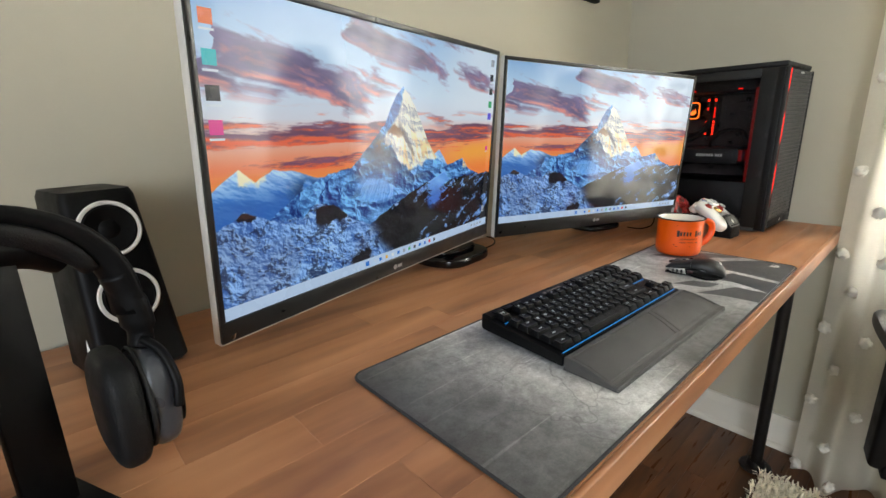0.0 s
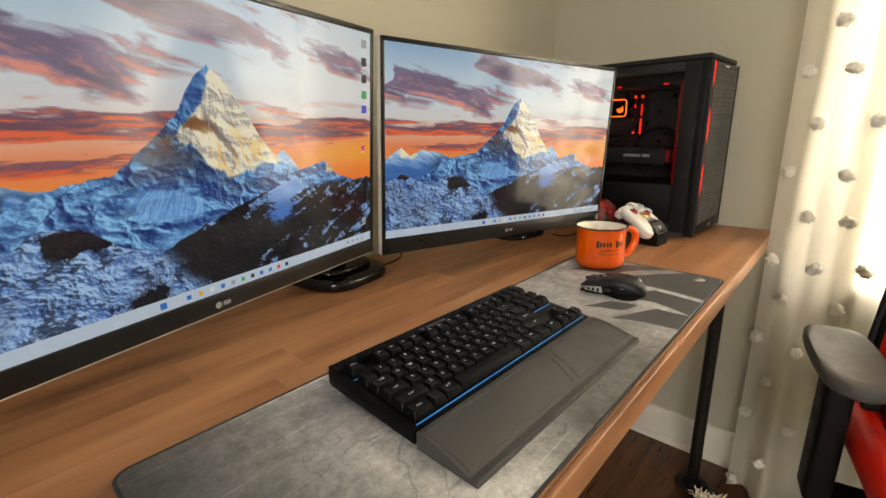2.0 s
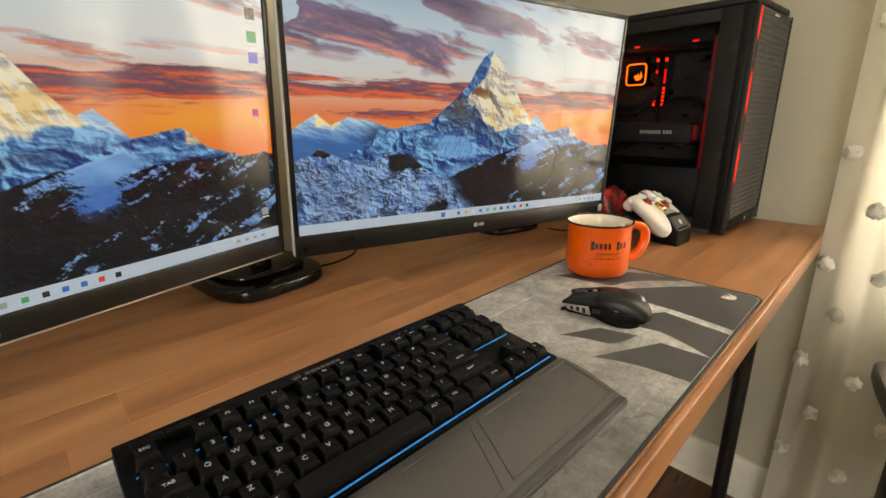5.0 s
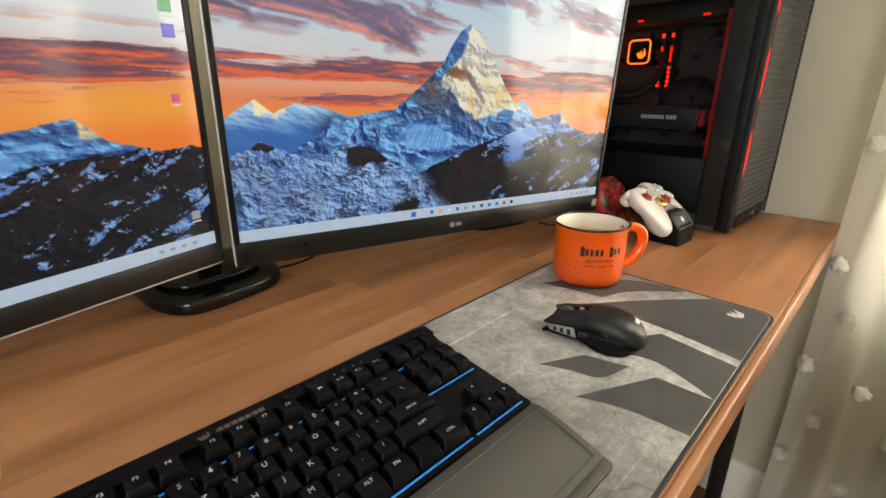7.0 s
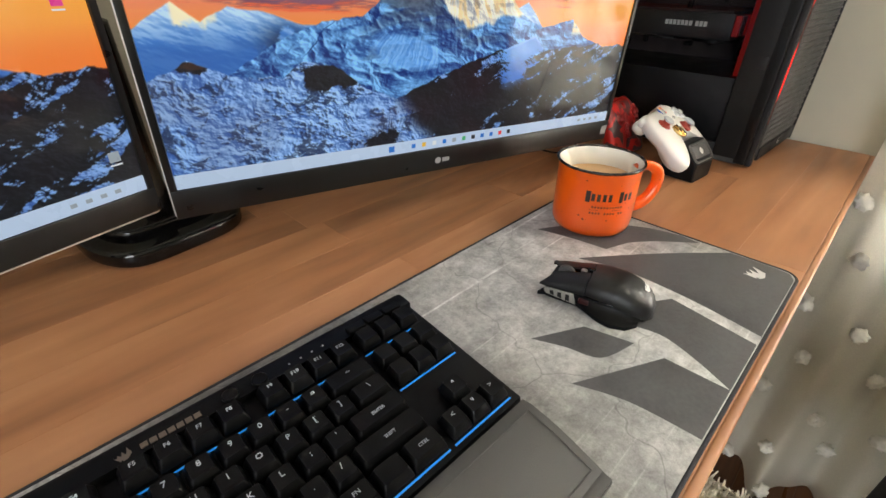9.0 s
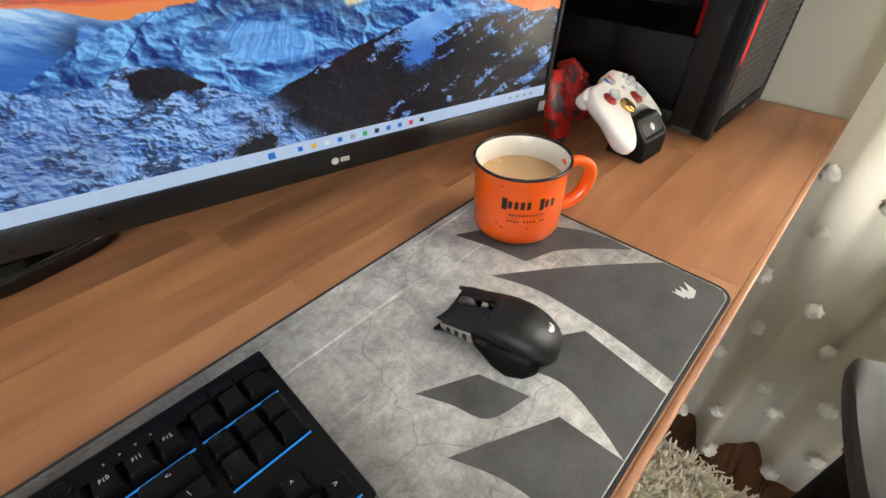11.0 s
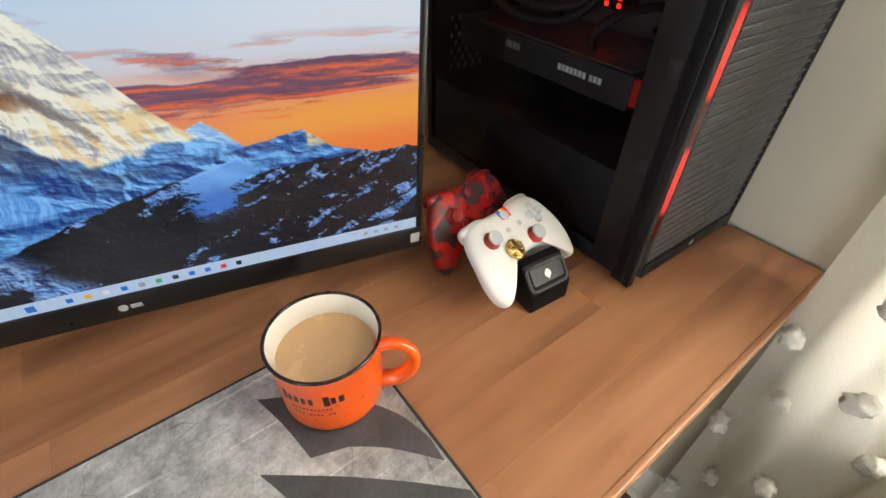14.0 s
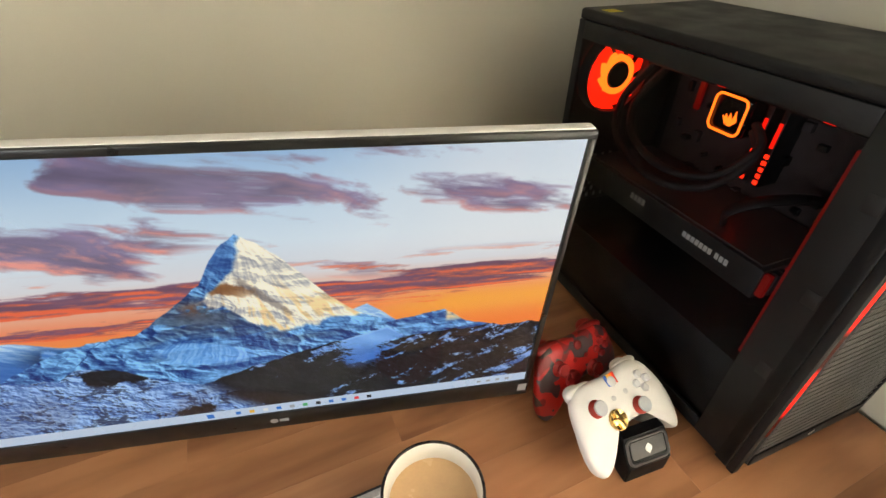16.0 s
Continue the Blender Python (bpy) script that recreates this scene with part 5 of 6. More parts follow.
mug = thing("mug", "orange speckled enamel mug with dark rim, full of milky coffee", "mug", pose(1.0965, 0.3985, TOP + 0.0031, 0, 0, -38))
MR_ = 0.0508
part("cup", lathe([(0, 0.0), (0.042, 0.0), (0.0475, 0.002), (0.0502, 0.008), (MR_, 0.018), (MR_, 0.070), (0.0512, 0.080), (0.0530, 0.0872)], 64), ENAMEL, mug, "orange speckled cup", angle=60)
part("inner_glaze", lathe([(0.0520, 0.0876), (0.0490, 0.080), (0.0475, 0.070), (0.0470, 0.020), (0.040, 0.006), (0, 0.005)], 64), CREAM, mug, "cream inside", angle=60)
part("rim", tube([(0.0526 * math.cos(a * math.pi / 32), 0.0526 * math.sin(a * math.pi / 32), 0.0876) for a in range(64)], 0.0017, 10, closed=True), RIM, mug, "dark brown rim")
part("coffee", lathe([(0, 0.0625), (0.044, 0.0624), (0.0474, 0.0632)], 64), COFFEE, mug, "pale milky coffee")
hand_path = curve([(0.049, 0, 0.072), (0.064, 0, 0.0765), (0.079, 0, 0.069), (0.083, 0, 0.051), (0.076, 0, 0.033), (0.063, 0, 0.022), (0.048, 0, 0.020)], 6)
part("handle", tube(hand_path, [0.0066 - 0.0008 * math.sin(math.pi * i / (len(hand_path) - 1)) for i in range(len(hand_path))], 14, flat=1.35), ENAMEL, mug, "orange loop handle", angle=180)


def on_cup(name, a0, a1, z0, z1, lift=0.0003):
    """A thin curved plate printed on the cup, from angle a0 to a1."""
    bm = bmesh.new()
    n = max(2, int(abs(a1 - a0) / 3) + 1)
    lo = [bm.verts.new(((MR_ + lift) * math.cos(radians(a0 + (a1 - a0) * i / n)), (MR_ + lift) * math.sin(radians(a0 + (a1 - a0) * i / n)), z0)) for i in range(n + 1)]
    hi = [bm.verts.new((v.co.x, v.co.y, z1)) for v in lo]
    for i in range(n):
        bm.faces.new((lo[i], lo[i + 1], hi[i + 1], hi[i]))
    return part(name, bm, INK, mug, smooth=True)


# printed name as plain bars, with two lines of small bars under it
A0 = -128.0
for k, (w, hgt) in enumerate(((6.5, 0.0125), (5, 0.0095), (4.6, 0.0095), (4.6, 0.0095), (4.6, 0.0095), (0, 0), (6, 0.0125), (4.6, 0.0095), (5.5, 0.0095))):
    if w:
        on_cup("printed_bar", A0 + 7.6 * k, A0 + 7.6 * k + w, 0.0515 - (0.002 if hgt > 0.01 else 0), 0.0515 + hgt)
for k in range(11):
    on_cup("printed_bar", A0 + 10 + 4.0 * k, A0 + 12.4 + 4.0 * k, 0.0425, 0.0450)
on_cup("printed_line", A0 + 6, A0 + 20, 0.0398, 0.0402)
on_cup("printed_line", A0 + 38, A0 + 52, 0.0398, 0.0402)
for k in range(12):
    if k not in (4, 9):
        on_cup("printed_bar", A0 + 8 + 4.0 * k, A0 + 10.2 + 4.0 * k, 0.0345, 0.0370)


# ---- computer tower ----
CASE = material("black_case_paint", srgb(0.05, 0.05, 0.052), 0.5, specular=0.35, vary=0.05, scale=18, fine=1500, bump=0.15)
DARK = material("dark_case_inside", srgb(0.04, 0.04, 0.041), 0.5, vary=0.2, scale=30, fine=700)
CARD = material("satin_black_shroud", srgb(0.16, 0.16, 0.16), 0.4, vary=0.15, scale=40, fine=900)
BOARD = material("dark_circuit_board", srgb(0.24, 0.21, 0.21), 0.4, vary=0.3, scale=60, fine=600)
TUBING = material("braided_black_tubing", srgb(0.10, 0.09, 0.09), 0.6, vary=0.2, scale=60, fine=1500, bump=0.8, bump_scale=900)
PALE = material("pale_print", srgb(0.85, 0.85, 0.83), 0.5, vary=0.05)
STICKER = material("yellow_sticker", srgb(0.80, 0.72, 0.12), 0.5, vary=0.08)
TINT = bpy.data.materials.new("tinted_side_glass")
TINT.use_nodes = True
tt = TINT.node_tree
tt.nodes.remove(tt.nodes["Principled BSDF"])
t_clear, t_gloss, t_mix, t_fres = node(tt, "BsdfTransparent"), node(tt, "BsdfGlossy"), node(tt, "MixShader"), node(tt, "Fresnel")
t_clear.inputs[0].default_value = (0.80, 0.80, 0.81, 1)
t_gloss.inputs["Roughness"].default_value = 0.03
t_fres.inputs["IOR"].default_value = 1.14
tt.links.new(t_fres.outputs[0], t_mix.inputs[0])
tt.links.new(t_clear.outputs[0], t_mix.inputs[1])
tt.links.new(t_gloss.outputs[0], t_mix.inputs[2])
tt.links.new(t_mix.outputs[0], tt.nodes["Material Output"].inputs["Surface"])

CW, CD, CH = 0.238, 0.457, 0.464
pc = thing("computer_tower", "black computer tower with tinted glass side and red lighting", "computer", pose(1.463, 0.308, TOP, 0, 0, -2.2))
for x in (0.012, CW - 0.042):
    for y in (0.02, CD - 0.06):
        part("foot", box(x, x + 0.03, y, y + 0.04, 0, 0.015, 0.003), RUBBER, pc)
part("floor_panel", box(0.004, CW - 0.002, 0.004, CD, 0.013, 0.022, 0.001), CASE, pc)
part("top_panel", box(0.0, CW, 0.0, CD, CH - 0.014, CH, 0.004, 3), CASE, pc, "matt black top")
part("rear_panel", box(0.006, CW - 0.004, CD - 0.006, CD - 0.001, 0.022, CH - 0.015, 0.001), DARK, pc)
part("right_panel", box(CW - 0.006, CW, 0.022, CD - 0.002, 0.015, CH - 0.0145, 0.001), CASE, pc)
part("motherboard_tray", box(CW - 0.034, CW - 0.03, 0.05, CD - 0.008, 0.13, CH - 0.016), DARK, pc, smooth=False)
part("power_shroud", box(0.012, CW - 0.01, 0.055, CD - 0.009, 0.022, 0.140, 0.002), DARK, pc)
# side frame round the glass
part("side_frame", box(0.0, 0.006, 0.004, 0.058, 0.013, CH - 0.0145, 0.001), CASE, pc)
part("side_frame", box(0.0, 0.006, CD - 0.014, CD - 0.001, 0.013, CH - 0.0145, 0.001), CASE, pc)
part("side_frame", box(0.0, 0.006, 0.058, CD - 0.014, 0.013, 0.034, 0.001), CASE, pc)
part("side_frame", box(0.0, 0.006, 0.058, CD - 0.014, CH - 0.038, CH - 0.0145, 0.001), CASE, pc)
part("side_glass", box(0.0015, 0.0045, 0.0585, CD - 0.0145, 0.0345, CH - 0.0385), TINT, pc, "dark tinted glass", smooth=False)
for z in (0.16, 0.265, 0.37):
    part("clip", box(-0.0004, 0.002, 0.022, 0.036, z, z + 0.018, 0.0004), SEAM, pc)
GREYMESH = material("dark_mesh_backing", srgb(0.17, 0.17, 0.165), 0.6, vary=0.2, scale=60, fine=1500, bump=0.4)
# front panel: solid cheek, lit groove and slotted mesh
part("front_frame", box(0.0, CW, 0.004, 0.022, 0.006, CH - 0.015, 0.002), CASE, pc)
cheek = prism([(0.0, 0.006), (0.010, 0.006), (0.0105, 0.014), (0.0105, CH - 0.016), (0.0, CH - 0.016)], 0, 0.010, 0.0015)
part("front_cheek", cheek, CASE, pc, at=frame_pose((0, 0.004, 0), (1, 0, 0), (0, 0, 1), (0, -1, 0)))
part("light_groove", box(0.0108, 0.0225, -0.002, 0.0035, 0.03, CH - 0.016), SEAM, pc, smooth=False)
STRIP = bpy.data.materials.new("red_light_bar")
STRIP.use_nodes = True
sn = STRIP.node_tree
sc_, sx_, sw_ = node(sn, "TexCoord"), node(sn, "SeparateXYZ"), node(sn, "Math", op="SINE")
sa_, sr_ = node(sn, "Math", op="MULTIPLY_ADD", i1=46.0, i2=-5.6), node(sn, "MapRange", i1=-0.5, i2=0.6, i3=0.05, i4=2.6)
sn.links.new(sc_.outputs["Object"], sx_.inputs[0])
sn.links.new(sx_.outputs[2], sa_.inputs[0])
sn.links.new(sa_.outputs[0], sw_.inputs[0])
sn.links.new(sw_.outputs[0], sr_.inputs[0])
sb_ = sn.nodes["Principled BSDF"]
sb_.inputs["Base Color"].default_value, sb_.inputs["Roughness"].default_value = srgb(0.16, 0.04, 0.03), 0.15
sb_.inputs["Emission Color"].default_value = srgb(1.0, 0.10, 0.05)
sn.links.new(sr_.outputs[0], sb_.inputs["Emission Strength"])
part("light_strip", prism([(0.0110, -0.0021), (0.0226, -0.0048), (0.0226, -0.0021)], 0.075, CH - 0.018), STRIP, pc, "glossy strip glowing red in three stretches")
part("mesh_backing", box(0.023, CW - 0.008, -0.0048, 0.0038, 0.012, CH - 0.018), GREYMESH, pc, smooth=False)
MESH = material("dark_grey_front_mesh", srgb(0.34, 0.335, 0.325), 0.5, 0.2, vary=0.12, scale=40, fine=900)
for k in range(38):
    z = 0.038 + 0.0107 * k
    bars = bmesh.new()
    for j in range(36):
        x = 0.0255 + 0.0054 * j
        slat = prism([(x, z), (x + 0.0029, z + 0.0010), (x + 0.0047, z + 0.0080), (x + 0.0018, z + 0.0070)], 0, 0.0016)
        join(bars, slat)
    join(bars, prism([(0.0245, z + 0.0072), (CW - 0.009, z + 0.0090), (CW - 0.009, z + 0.0112), (0.0245, z + 0.0094)], 0, 0.0018))
    part("mesh_slat", bars, MESH, pc, smooth=False, at=frame_pose((0, -0.0046, 0), (1, 0, 0), (0, 0, 1), (0, -1, 0)))
part("front_foot_plate", box(0.023, CW - 0.006, -0.0076, -0.0050, 0.012, 0.034, 0.001), CASE, pc)
part("front_edge_rail", box(CW - 0.0075, CW, -0.0073, 0.0038, 0.008, CH - 0.016, 0.001), CASE, pc)
sail_mark(pc, frame_pose((0.128, -0.0077, 0.024), (1, 0, 0), (0, 0, 1), (0, -1, 0)), 0.010, PALE)
part("badge_bar", box(0.10, 0.13, -0.0082, -0.0066, CH - 0.028, CH - 0.024), PALE, pc, smooth=False)
part("sticker", box(0.012, 0.032, CD - 0.050, CD - 0.030, CH, CH + 0.0004), STICKER, pc, "small yellow sticker", smooth=False)

# inside: fan, cooler, memory, graphics card
fan = part("rear_fan", lathe([(0.056, 0), (0.060, 0), (0.060, 0.02), (0.056, 0.02), (0.056, 0)], 40), DARK, pc, at=pose(0.068, CD - 0.010, 0.372, 90))
FAN_GLOW = material("glowing_fan_blade", srgb(0.7, 0.08, 0.03), 0.45, vary=0.15, emit=srgb(1.0, 0.12, 0.04), strength=3.2)
part("fan_hub", lathe([(0, 0.021), (0.018, 0.021), (0.020, 0.018), (0.020, 0.002), (0, 0.002)], 28), DARK, fan)
part("hub_ring", lathe([(0.0205, 0.003), (0.029, 0.003), (0.029, 0.019), (0.0205, 0.019), (0.0205, 0.003)], 32), ORANGE_GLOW, fan, "orange glowing hub ring")
for k in range(9):
    a = radians(40 * k)
    bm = bmesh.new()
    grid = []
    for i in range(6):
        r = 0.0255 + 0.0295 * i / 5
        sweep = 0.35 * i / 5
        grid.append([bm.verts.new((r * math.cos(a + sweep + w), r * math.sin(a + sweep + w), 0.004 + 0.011 * q)) for w, q in ((-0.345, 0.0), (0.0, 0.5), (0.345, 1.0))])
    for p, q in zip(grid, grid[1:]):
        for j in range(2):
            bm.faces.new((p[j], p[j + 1], q[j + 1], q[j]))
    bmesh.ops.solidify(bm, geom=bm.faces[:], thickness=0.0012)
    part("fan_blade", bm, FAN_GLOW, fan, "red glowing blade")
rad_block = part("radiator", box(0.075, CW - 0.036, 0.06, CD - 0.075, CH - 0.064, CH - 0.018, 0.003), DARK, pc)
for y in (0.12, 0.25):
    part("radiator_light", box(0.0725, 0.0748, y, y + 0.012, CH - 0.061, CH - 0.057), RED_GLOW, rad_block, smooth=False)
tray = CW - 0.034
board = part("motherboard", box(tray - 0.004, tray - 0.0002, 0.10, CD - 0.03, 0.135, CH - 0.07), BOARD, pc, smooth=False)
rng = random.Random(4)
for k in range(46):
    y, z = rng.uniform(0.11, CD - 0.05), rng.uniform(0.14, CH - 0.085)
    w, h, d = rng.uniform(0.003, 0.014), rng.uniform(0.003, 0.018), rng.uniform(0.003, 0.016)
    part("board_component", box(tray - 0.004 - d, tray - 0.0038, y, y + w, z, z + h, 0.0006), rng.choice((BOARD, DARK, STEEL)), board)
pump = part("pump_head", box(0.148, tray - 0.004, 0.258, 0.316, 0.320, 0.378, 0.008, 3), GLOSS, pc)
outline = [(0.1462, y, z) for y, z in rounded(0.262, 0.312, 0.324, 0.374, 0.009, 5)]
part("light_ring", tube(outline, 0.0018, 8, closed=True), ORANGE_GLOW, pump, "orange light ring")
sail_mark(pump, frame_pose((0.1476, 0.2875, 0.344), (0, -1, 0), (0, 0, 1), (-1, 0, 0)), 0.021, ORANGE_GLOW, 0.0012)
MEM_GLOW = material("memory_light", srgb(0.7, 0.1, 0.05), 0.4, vary=0.1, emit=srgb(1.0, 0.15, 0.06), strength=4.5)
for y in (0.240, 0.219):
    stick = part("memory_stick", box(0.160, tray - 0.004, y - 0.004, y + 0.004, 0.268, 0.392, 0.001), DARK, pc)
    for k in range(5):
        z = 0.272 + 0.0095 * k
        part("memory_lamp", box(0.1575, 0.1598, y - 0.0032, y + 0.0032, z, z + 0.0058, 0.0008), MEM_GLOW, stick)
    part("memory_lamp", box(0.1578, 0.1598, y - 0.0022, y + 0.0022, 0.325, 0.358), RED_GLOW, stick, smooth=False)
    part("memory_lamp", box(0.1575, 0.1598, y - 0.0032, y + 0.0032, 0.376, 0.384, 0.0008), MEM_GLOW, stick)
gpu = part("graphics_card", box(0.060, tray - 0.006, 0.105, CD - 0.012, 0.188, 0.232, 0.003), CARD, pc, "black graphics card")
part("backplate", box(0.066, tray - 0.01, 0.112, CD - 0.02, 0.2322, 0.2345), BOARD, gpu, smooth=False)
for k in range(10):
    part("printed_bar", box(0.0590, 0.0598, 0.222 - 0.0072 * k - (0.004 if k > 6 else 0) - 0.0054, 0.222 - 0.0072 * k - (0.004 if k > 6 else 0), 0.2085, 0.2165), PALE, gpu, smooth=False)
for k in range(4):
    part("printed_bar", box(0.0590, 0.0598, 0.330 - 0.008 * k - 0.006, 0.330 - 0.008 * k, 0.212, 0.2215), BADGE, gpu, smooth=False)
for k in range(3):
    part("fan_shroud", lathe([(0.036, 0), (0.040, 0), (0.040, 0.008), (0.012, 0.008), (0.012, 0.002), (0.036, 0.002)], 28), DARK, gpu, at=pose(0.13, 0.15 + 0.09 * k, 0.180))
for k in range(9):
    part("card_fin", box(0.062 + 0.012 * k, 0.069 + 0.012 * k, 0.096, 0.1048, 0.196, 0.228, 0.0008), DIM_RED if k % 3 == 0 else BOARD, gpu)
part("power_lead", tube(curve([(0.10, 0.20, 0.233), (0.085, 0.19, 0.262), (0.11, 0.165, 0.285), (0.17, 0.14, 0.285), (0.198, 0.13, 0.26)], 6), 0.009, 10, flat=0.5), TUBING, pc, "flat black power lead")
for dy, dx in ((0.0, 0.0), (0.016, 0.012)):
    path = curve([(0.088 + dx, CD - 0.075 - dy, CH - 0.066), (0.070 + dx, CD - 0.048 - dy, 0.34), (0.062 + dx, CD - 0.068 - dy, 0.285 + dy * 0.6), (0.068 + dx, 0.31 - dy * 0.4, 0.255 + dy), (0.105 + dx, 0.25, 0.262 + dy), (0.14, 0.222, 0.31 + dy), (0.155, 0.248, 0.338 + dy * 0.6)], 8)
    part("coolant_tube", tube(path, 0.0058, 12), TUBING, pc, "braided black coolant tube")
for k in range(7):
    for j in range(9):
        if (k + j) % 2 == 0:
            part("vent_hole", box(0.045 + 0.008 * j, 0.049 + 0.008 * j, CD - 0.0075, CD - 0.0061, 0.145 + 0.013 * k, 0.153 + 0.013 * k), BADGE, pc, smooth=False)
part("front_fan_light", box(0.03, 0.034, 0.062, 0.074, 0.14, CH - 0.06, 0.001), DIM_RED, pc, "dim red fan edge")
for k in range(3):
    part("front_fan", lathe([(0.055, 0), (0.060, 0), (0.060, 0.022), (0.055, 0.022), (0.055, 0)], 32), DARK, pc, at=pose(0.125, 0.048, 0.095 + 0.125 * k, 90))
part("chamber_light", box(0.17, 0.175, 0.355, 0.363, 0.33, 0.385), DIM_RED, pc, "dim red board light", smooth=False)

# ---- game controllers ----
half = [(0.0, 0.040), (0.020, 0.0415), (0.038, 0.043), (0.054, 0.0385), (0.066, 0.026), (0.0735, 0.003), (0.0775, -0.024), (0.0755, -0.046), (0.068, -0.0585), (0.0575, -0.0575), (0.0475, -0.044), (0.037, -0.029), (0.024, -0.0225), (0.0, -0.0215)]


def controller_shape():
    right = curve(half, 5)
    outline = right + [(-x, y) for x, y in right[-2:0:-1]]
    bm = bmesh.new()

    def layer(rho, z):
        row = []
        for x, y in outline:
            grip = max(0.0, min(1.0, (-y - 0.005) / 0.045)) * min(1.0, abs(x) / 0.045)
            row.append(bm.verts.new((x * rho, y * rho + 0.004 * (1 - rho), z * (1.0 + 0.28 * grip) - 0.008 * grip)))
        return row
    rows = []
    for k in range(1, 9):
        a = math.pi / 2 * k / 8
        rows.append(layer(math.sin(a) ** 0.55, 0.0125 * math.cos(a) ** 0.8))
    for k in range(7, 0, -1):
        a = math.pi / 2 * k / 8
        rows.append(layer(math.sin(a) ** 0.7, -0.021 * math.cos(a) ** 0.8))
    for p, q in zip(rows, rows[1:]):
        for i in range(len(outline)):
            j = (i + 1) % len(outline)
            bm.faces.new((p[i], p[j], q[j], q[i]))
    bm.faces.new(rows[0])
    bm.faces.new(rows[-1][::-1])
    bmesh.ops.recalc_face_normals(bm, faces=bm.faces[:])
    return bm


def controller(label, m, shell_mat, trim, stick_cap, stick_ring, pad_mat, face, stripe):
    c = thing("game_controller", label, "game controller", m, "game controllers")
    part("shell", controller_shape(), shell_mat, c, angle=70)
    for x, y in ((-0.040, 0.012), (0.020, -0.011)):
        s = part("thumb_stick", lathe([(0.0105, 0.009), (0.0112, 0.0115), (0.0095, 0.013), (0.0065, 0.015), (0.0060, 0.019)], 28), stick_ring, c, at=pose(x, y, 0))
        part("stick_cap", lathe([(0.006, 0.0185), (0.0088, 0.0195), (0.0094, 0.0212), (0.0082, 0.0225), (0.005, 0.0217), (0, 0.0215)], 28), stick_cap, s)
    d = part("direction_pad", lathe([(0.0128, 0.011), (0.0128, 0.0138), (0.0118, 0.0146), (0.006, 0.0136), (0, 0.0136)], 16), pad_mat, c, at=pose(-0.0205, -0.011, 0))
    for w, h in ((0.0036, 0.0112), (0.0112, 0.0036)):
        part("pad_arm", box(-w, w, -h, h, 0.0134, 0.0166, 0.0010), pad_mat, d)
    for x, y in ((0.040, 0.0215), (0.040, 0.0035), (0.031, 0.0125), (0.049, 0.0125)):
        part("face_button", lathe([(0.0052, 0.009), (0.0052, 0.0145), (0.0042, 0.0158), (0, 0.0162)], 20), face, c, at=pose(x, y, 0))
    for x in (-0.0105, 0.0105):
        part("menu_button", lathe([(0.0032, 0.009), (0.0032, 0.0133), (0, 0.0138)], 14), face, c, at=pose(x, 0.012, 0))
    part("guide_button", lathe([(0.0066, 0.007), (0.0066, 0.0118), (0.005, 0.0126), (0, 0.0128)], 24), face, c, at=pose(0, 0.0300, 0))
    for s in (-1, 1):
        part("bumper", ellipsoid((s * 0.041, 0.0385, -0.004), (0.021, 0.0075, 0.008), 2.6), trim, c)
        part("trigger", ellipsoid((s * 0.043, 0.036, -0.015), (0.013, 0.012, 0.010), 2.4), trim, c)
    for k, mat in enumerate(stripe):
        x = -0.0075 + 0.0042 * k
        bm = prism([(x, 0.026), (x + 0.0039, 0.024), (x + 0.0039, 0.0395), (x, 0.0395)], 0.0098, 0.0119, 0.0004)
        part("colour_stripe", bm, mat, c)
    return c


GOLD = material("gold_metal", srgb(0.86, 0.72, 0.45), 0.25, 0.9, vary=0.05)
CLEAR_BTN = material("pale_clear_button", srgb(0.78, 0.78, 0.78), 0.15, vary=0.05, coat=0.6)
GREY_CAP = material("pale_grey_stick", srgb(0.68, 0.69, 0.70), 0.5, vary=0.06)
RED_RING = material("red_stick_ring", srgb(0.62, 0.18, 0.12), 0.35, vary=0.1)
RED_DARK = material("dark_red_plastic", srgb(0.50, 0.07, 0.06), 0.4, vary=0.1)
CAMO = bpy.data.materials.new("red_camouflage_plastic")
CAMO.use_nodes = True
ct = CAMO.node_tree
cp = ct.nodes["Principled BSDF"]
cc, cn, cn2 = node(ct, "TexCoord"), node(ct, "TexNoise", Scale=42.0, Detail=1.5, Roughness=0.4), node(ct, "TexNoise", Scale=26.0, Detail=1.0)
ct.links.new(cc.outputs["Object"], cn.inputs["Vector"])
ct.links.new(cc.outputs["Object"], cn2.inputs["Vector"])
k1, k2 = node(ct, "Math", op="GREATER_THAN", i1=0.54), node(ct, "Math", op="GREATER_THAN", i1=0.56)
ct.links.new(cn.outputs[0], k1.inputs[0])
ct.links.new(cn2.outputs[0], k2.inputs[0])
x1, x2 = node(ct, "Mix", blend="MIX"), node(ct, "Mix", blend="MIX")
x1.inputs[6].default_value, x1.inputs[7].default_value = srgb(0.66, 0.10, 0.08), srgb(0.45, 0.06, 0.06)
x2.inputs[7].default_value = srgb(0.24, 0.20, 0.20)
ct.links.new(k2.outputs[0], x1.inputs[0])
ct.links.new(x1.outputs[2], x2.inputs[6])
ct.links.new(k1.outputs[0], x2.inputs[0])
ct.links.new(x2.outputs[2], cp.inputs["Base Color"])
cp.inputs["Roughness"].default_value = 0.42
stripes = [material("stripe_" + n, srgb(*c), 0.4, vary=0.04) for n, c in (("blue", (0.20, 0.36, 0.70)), ("yellow", (0.92, 0.72, 0.20)), ("orange", (0.93, 0.45, 0.12)), ("red", (0.82, 0.16, 0.10)))]


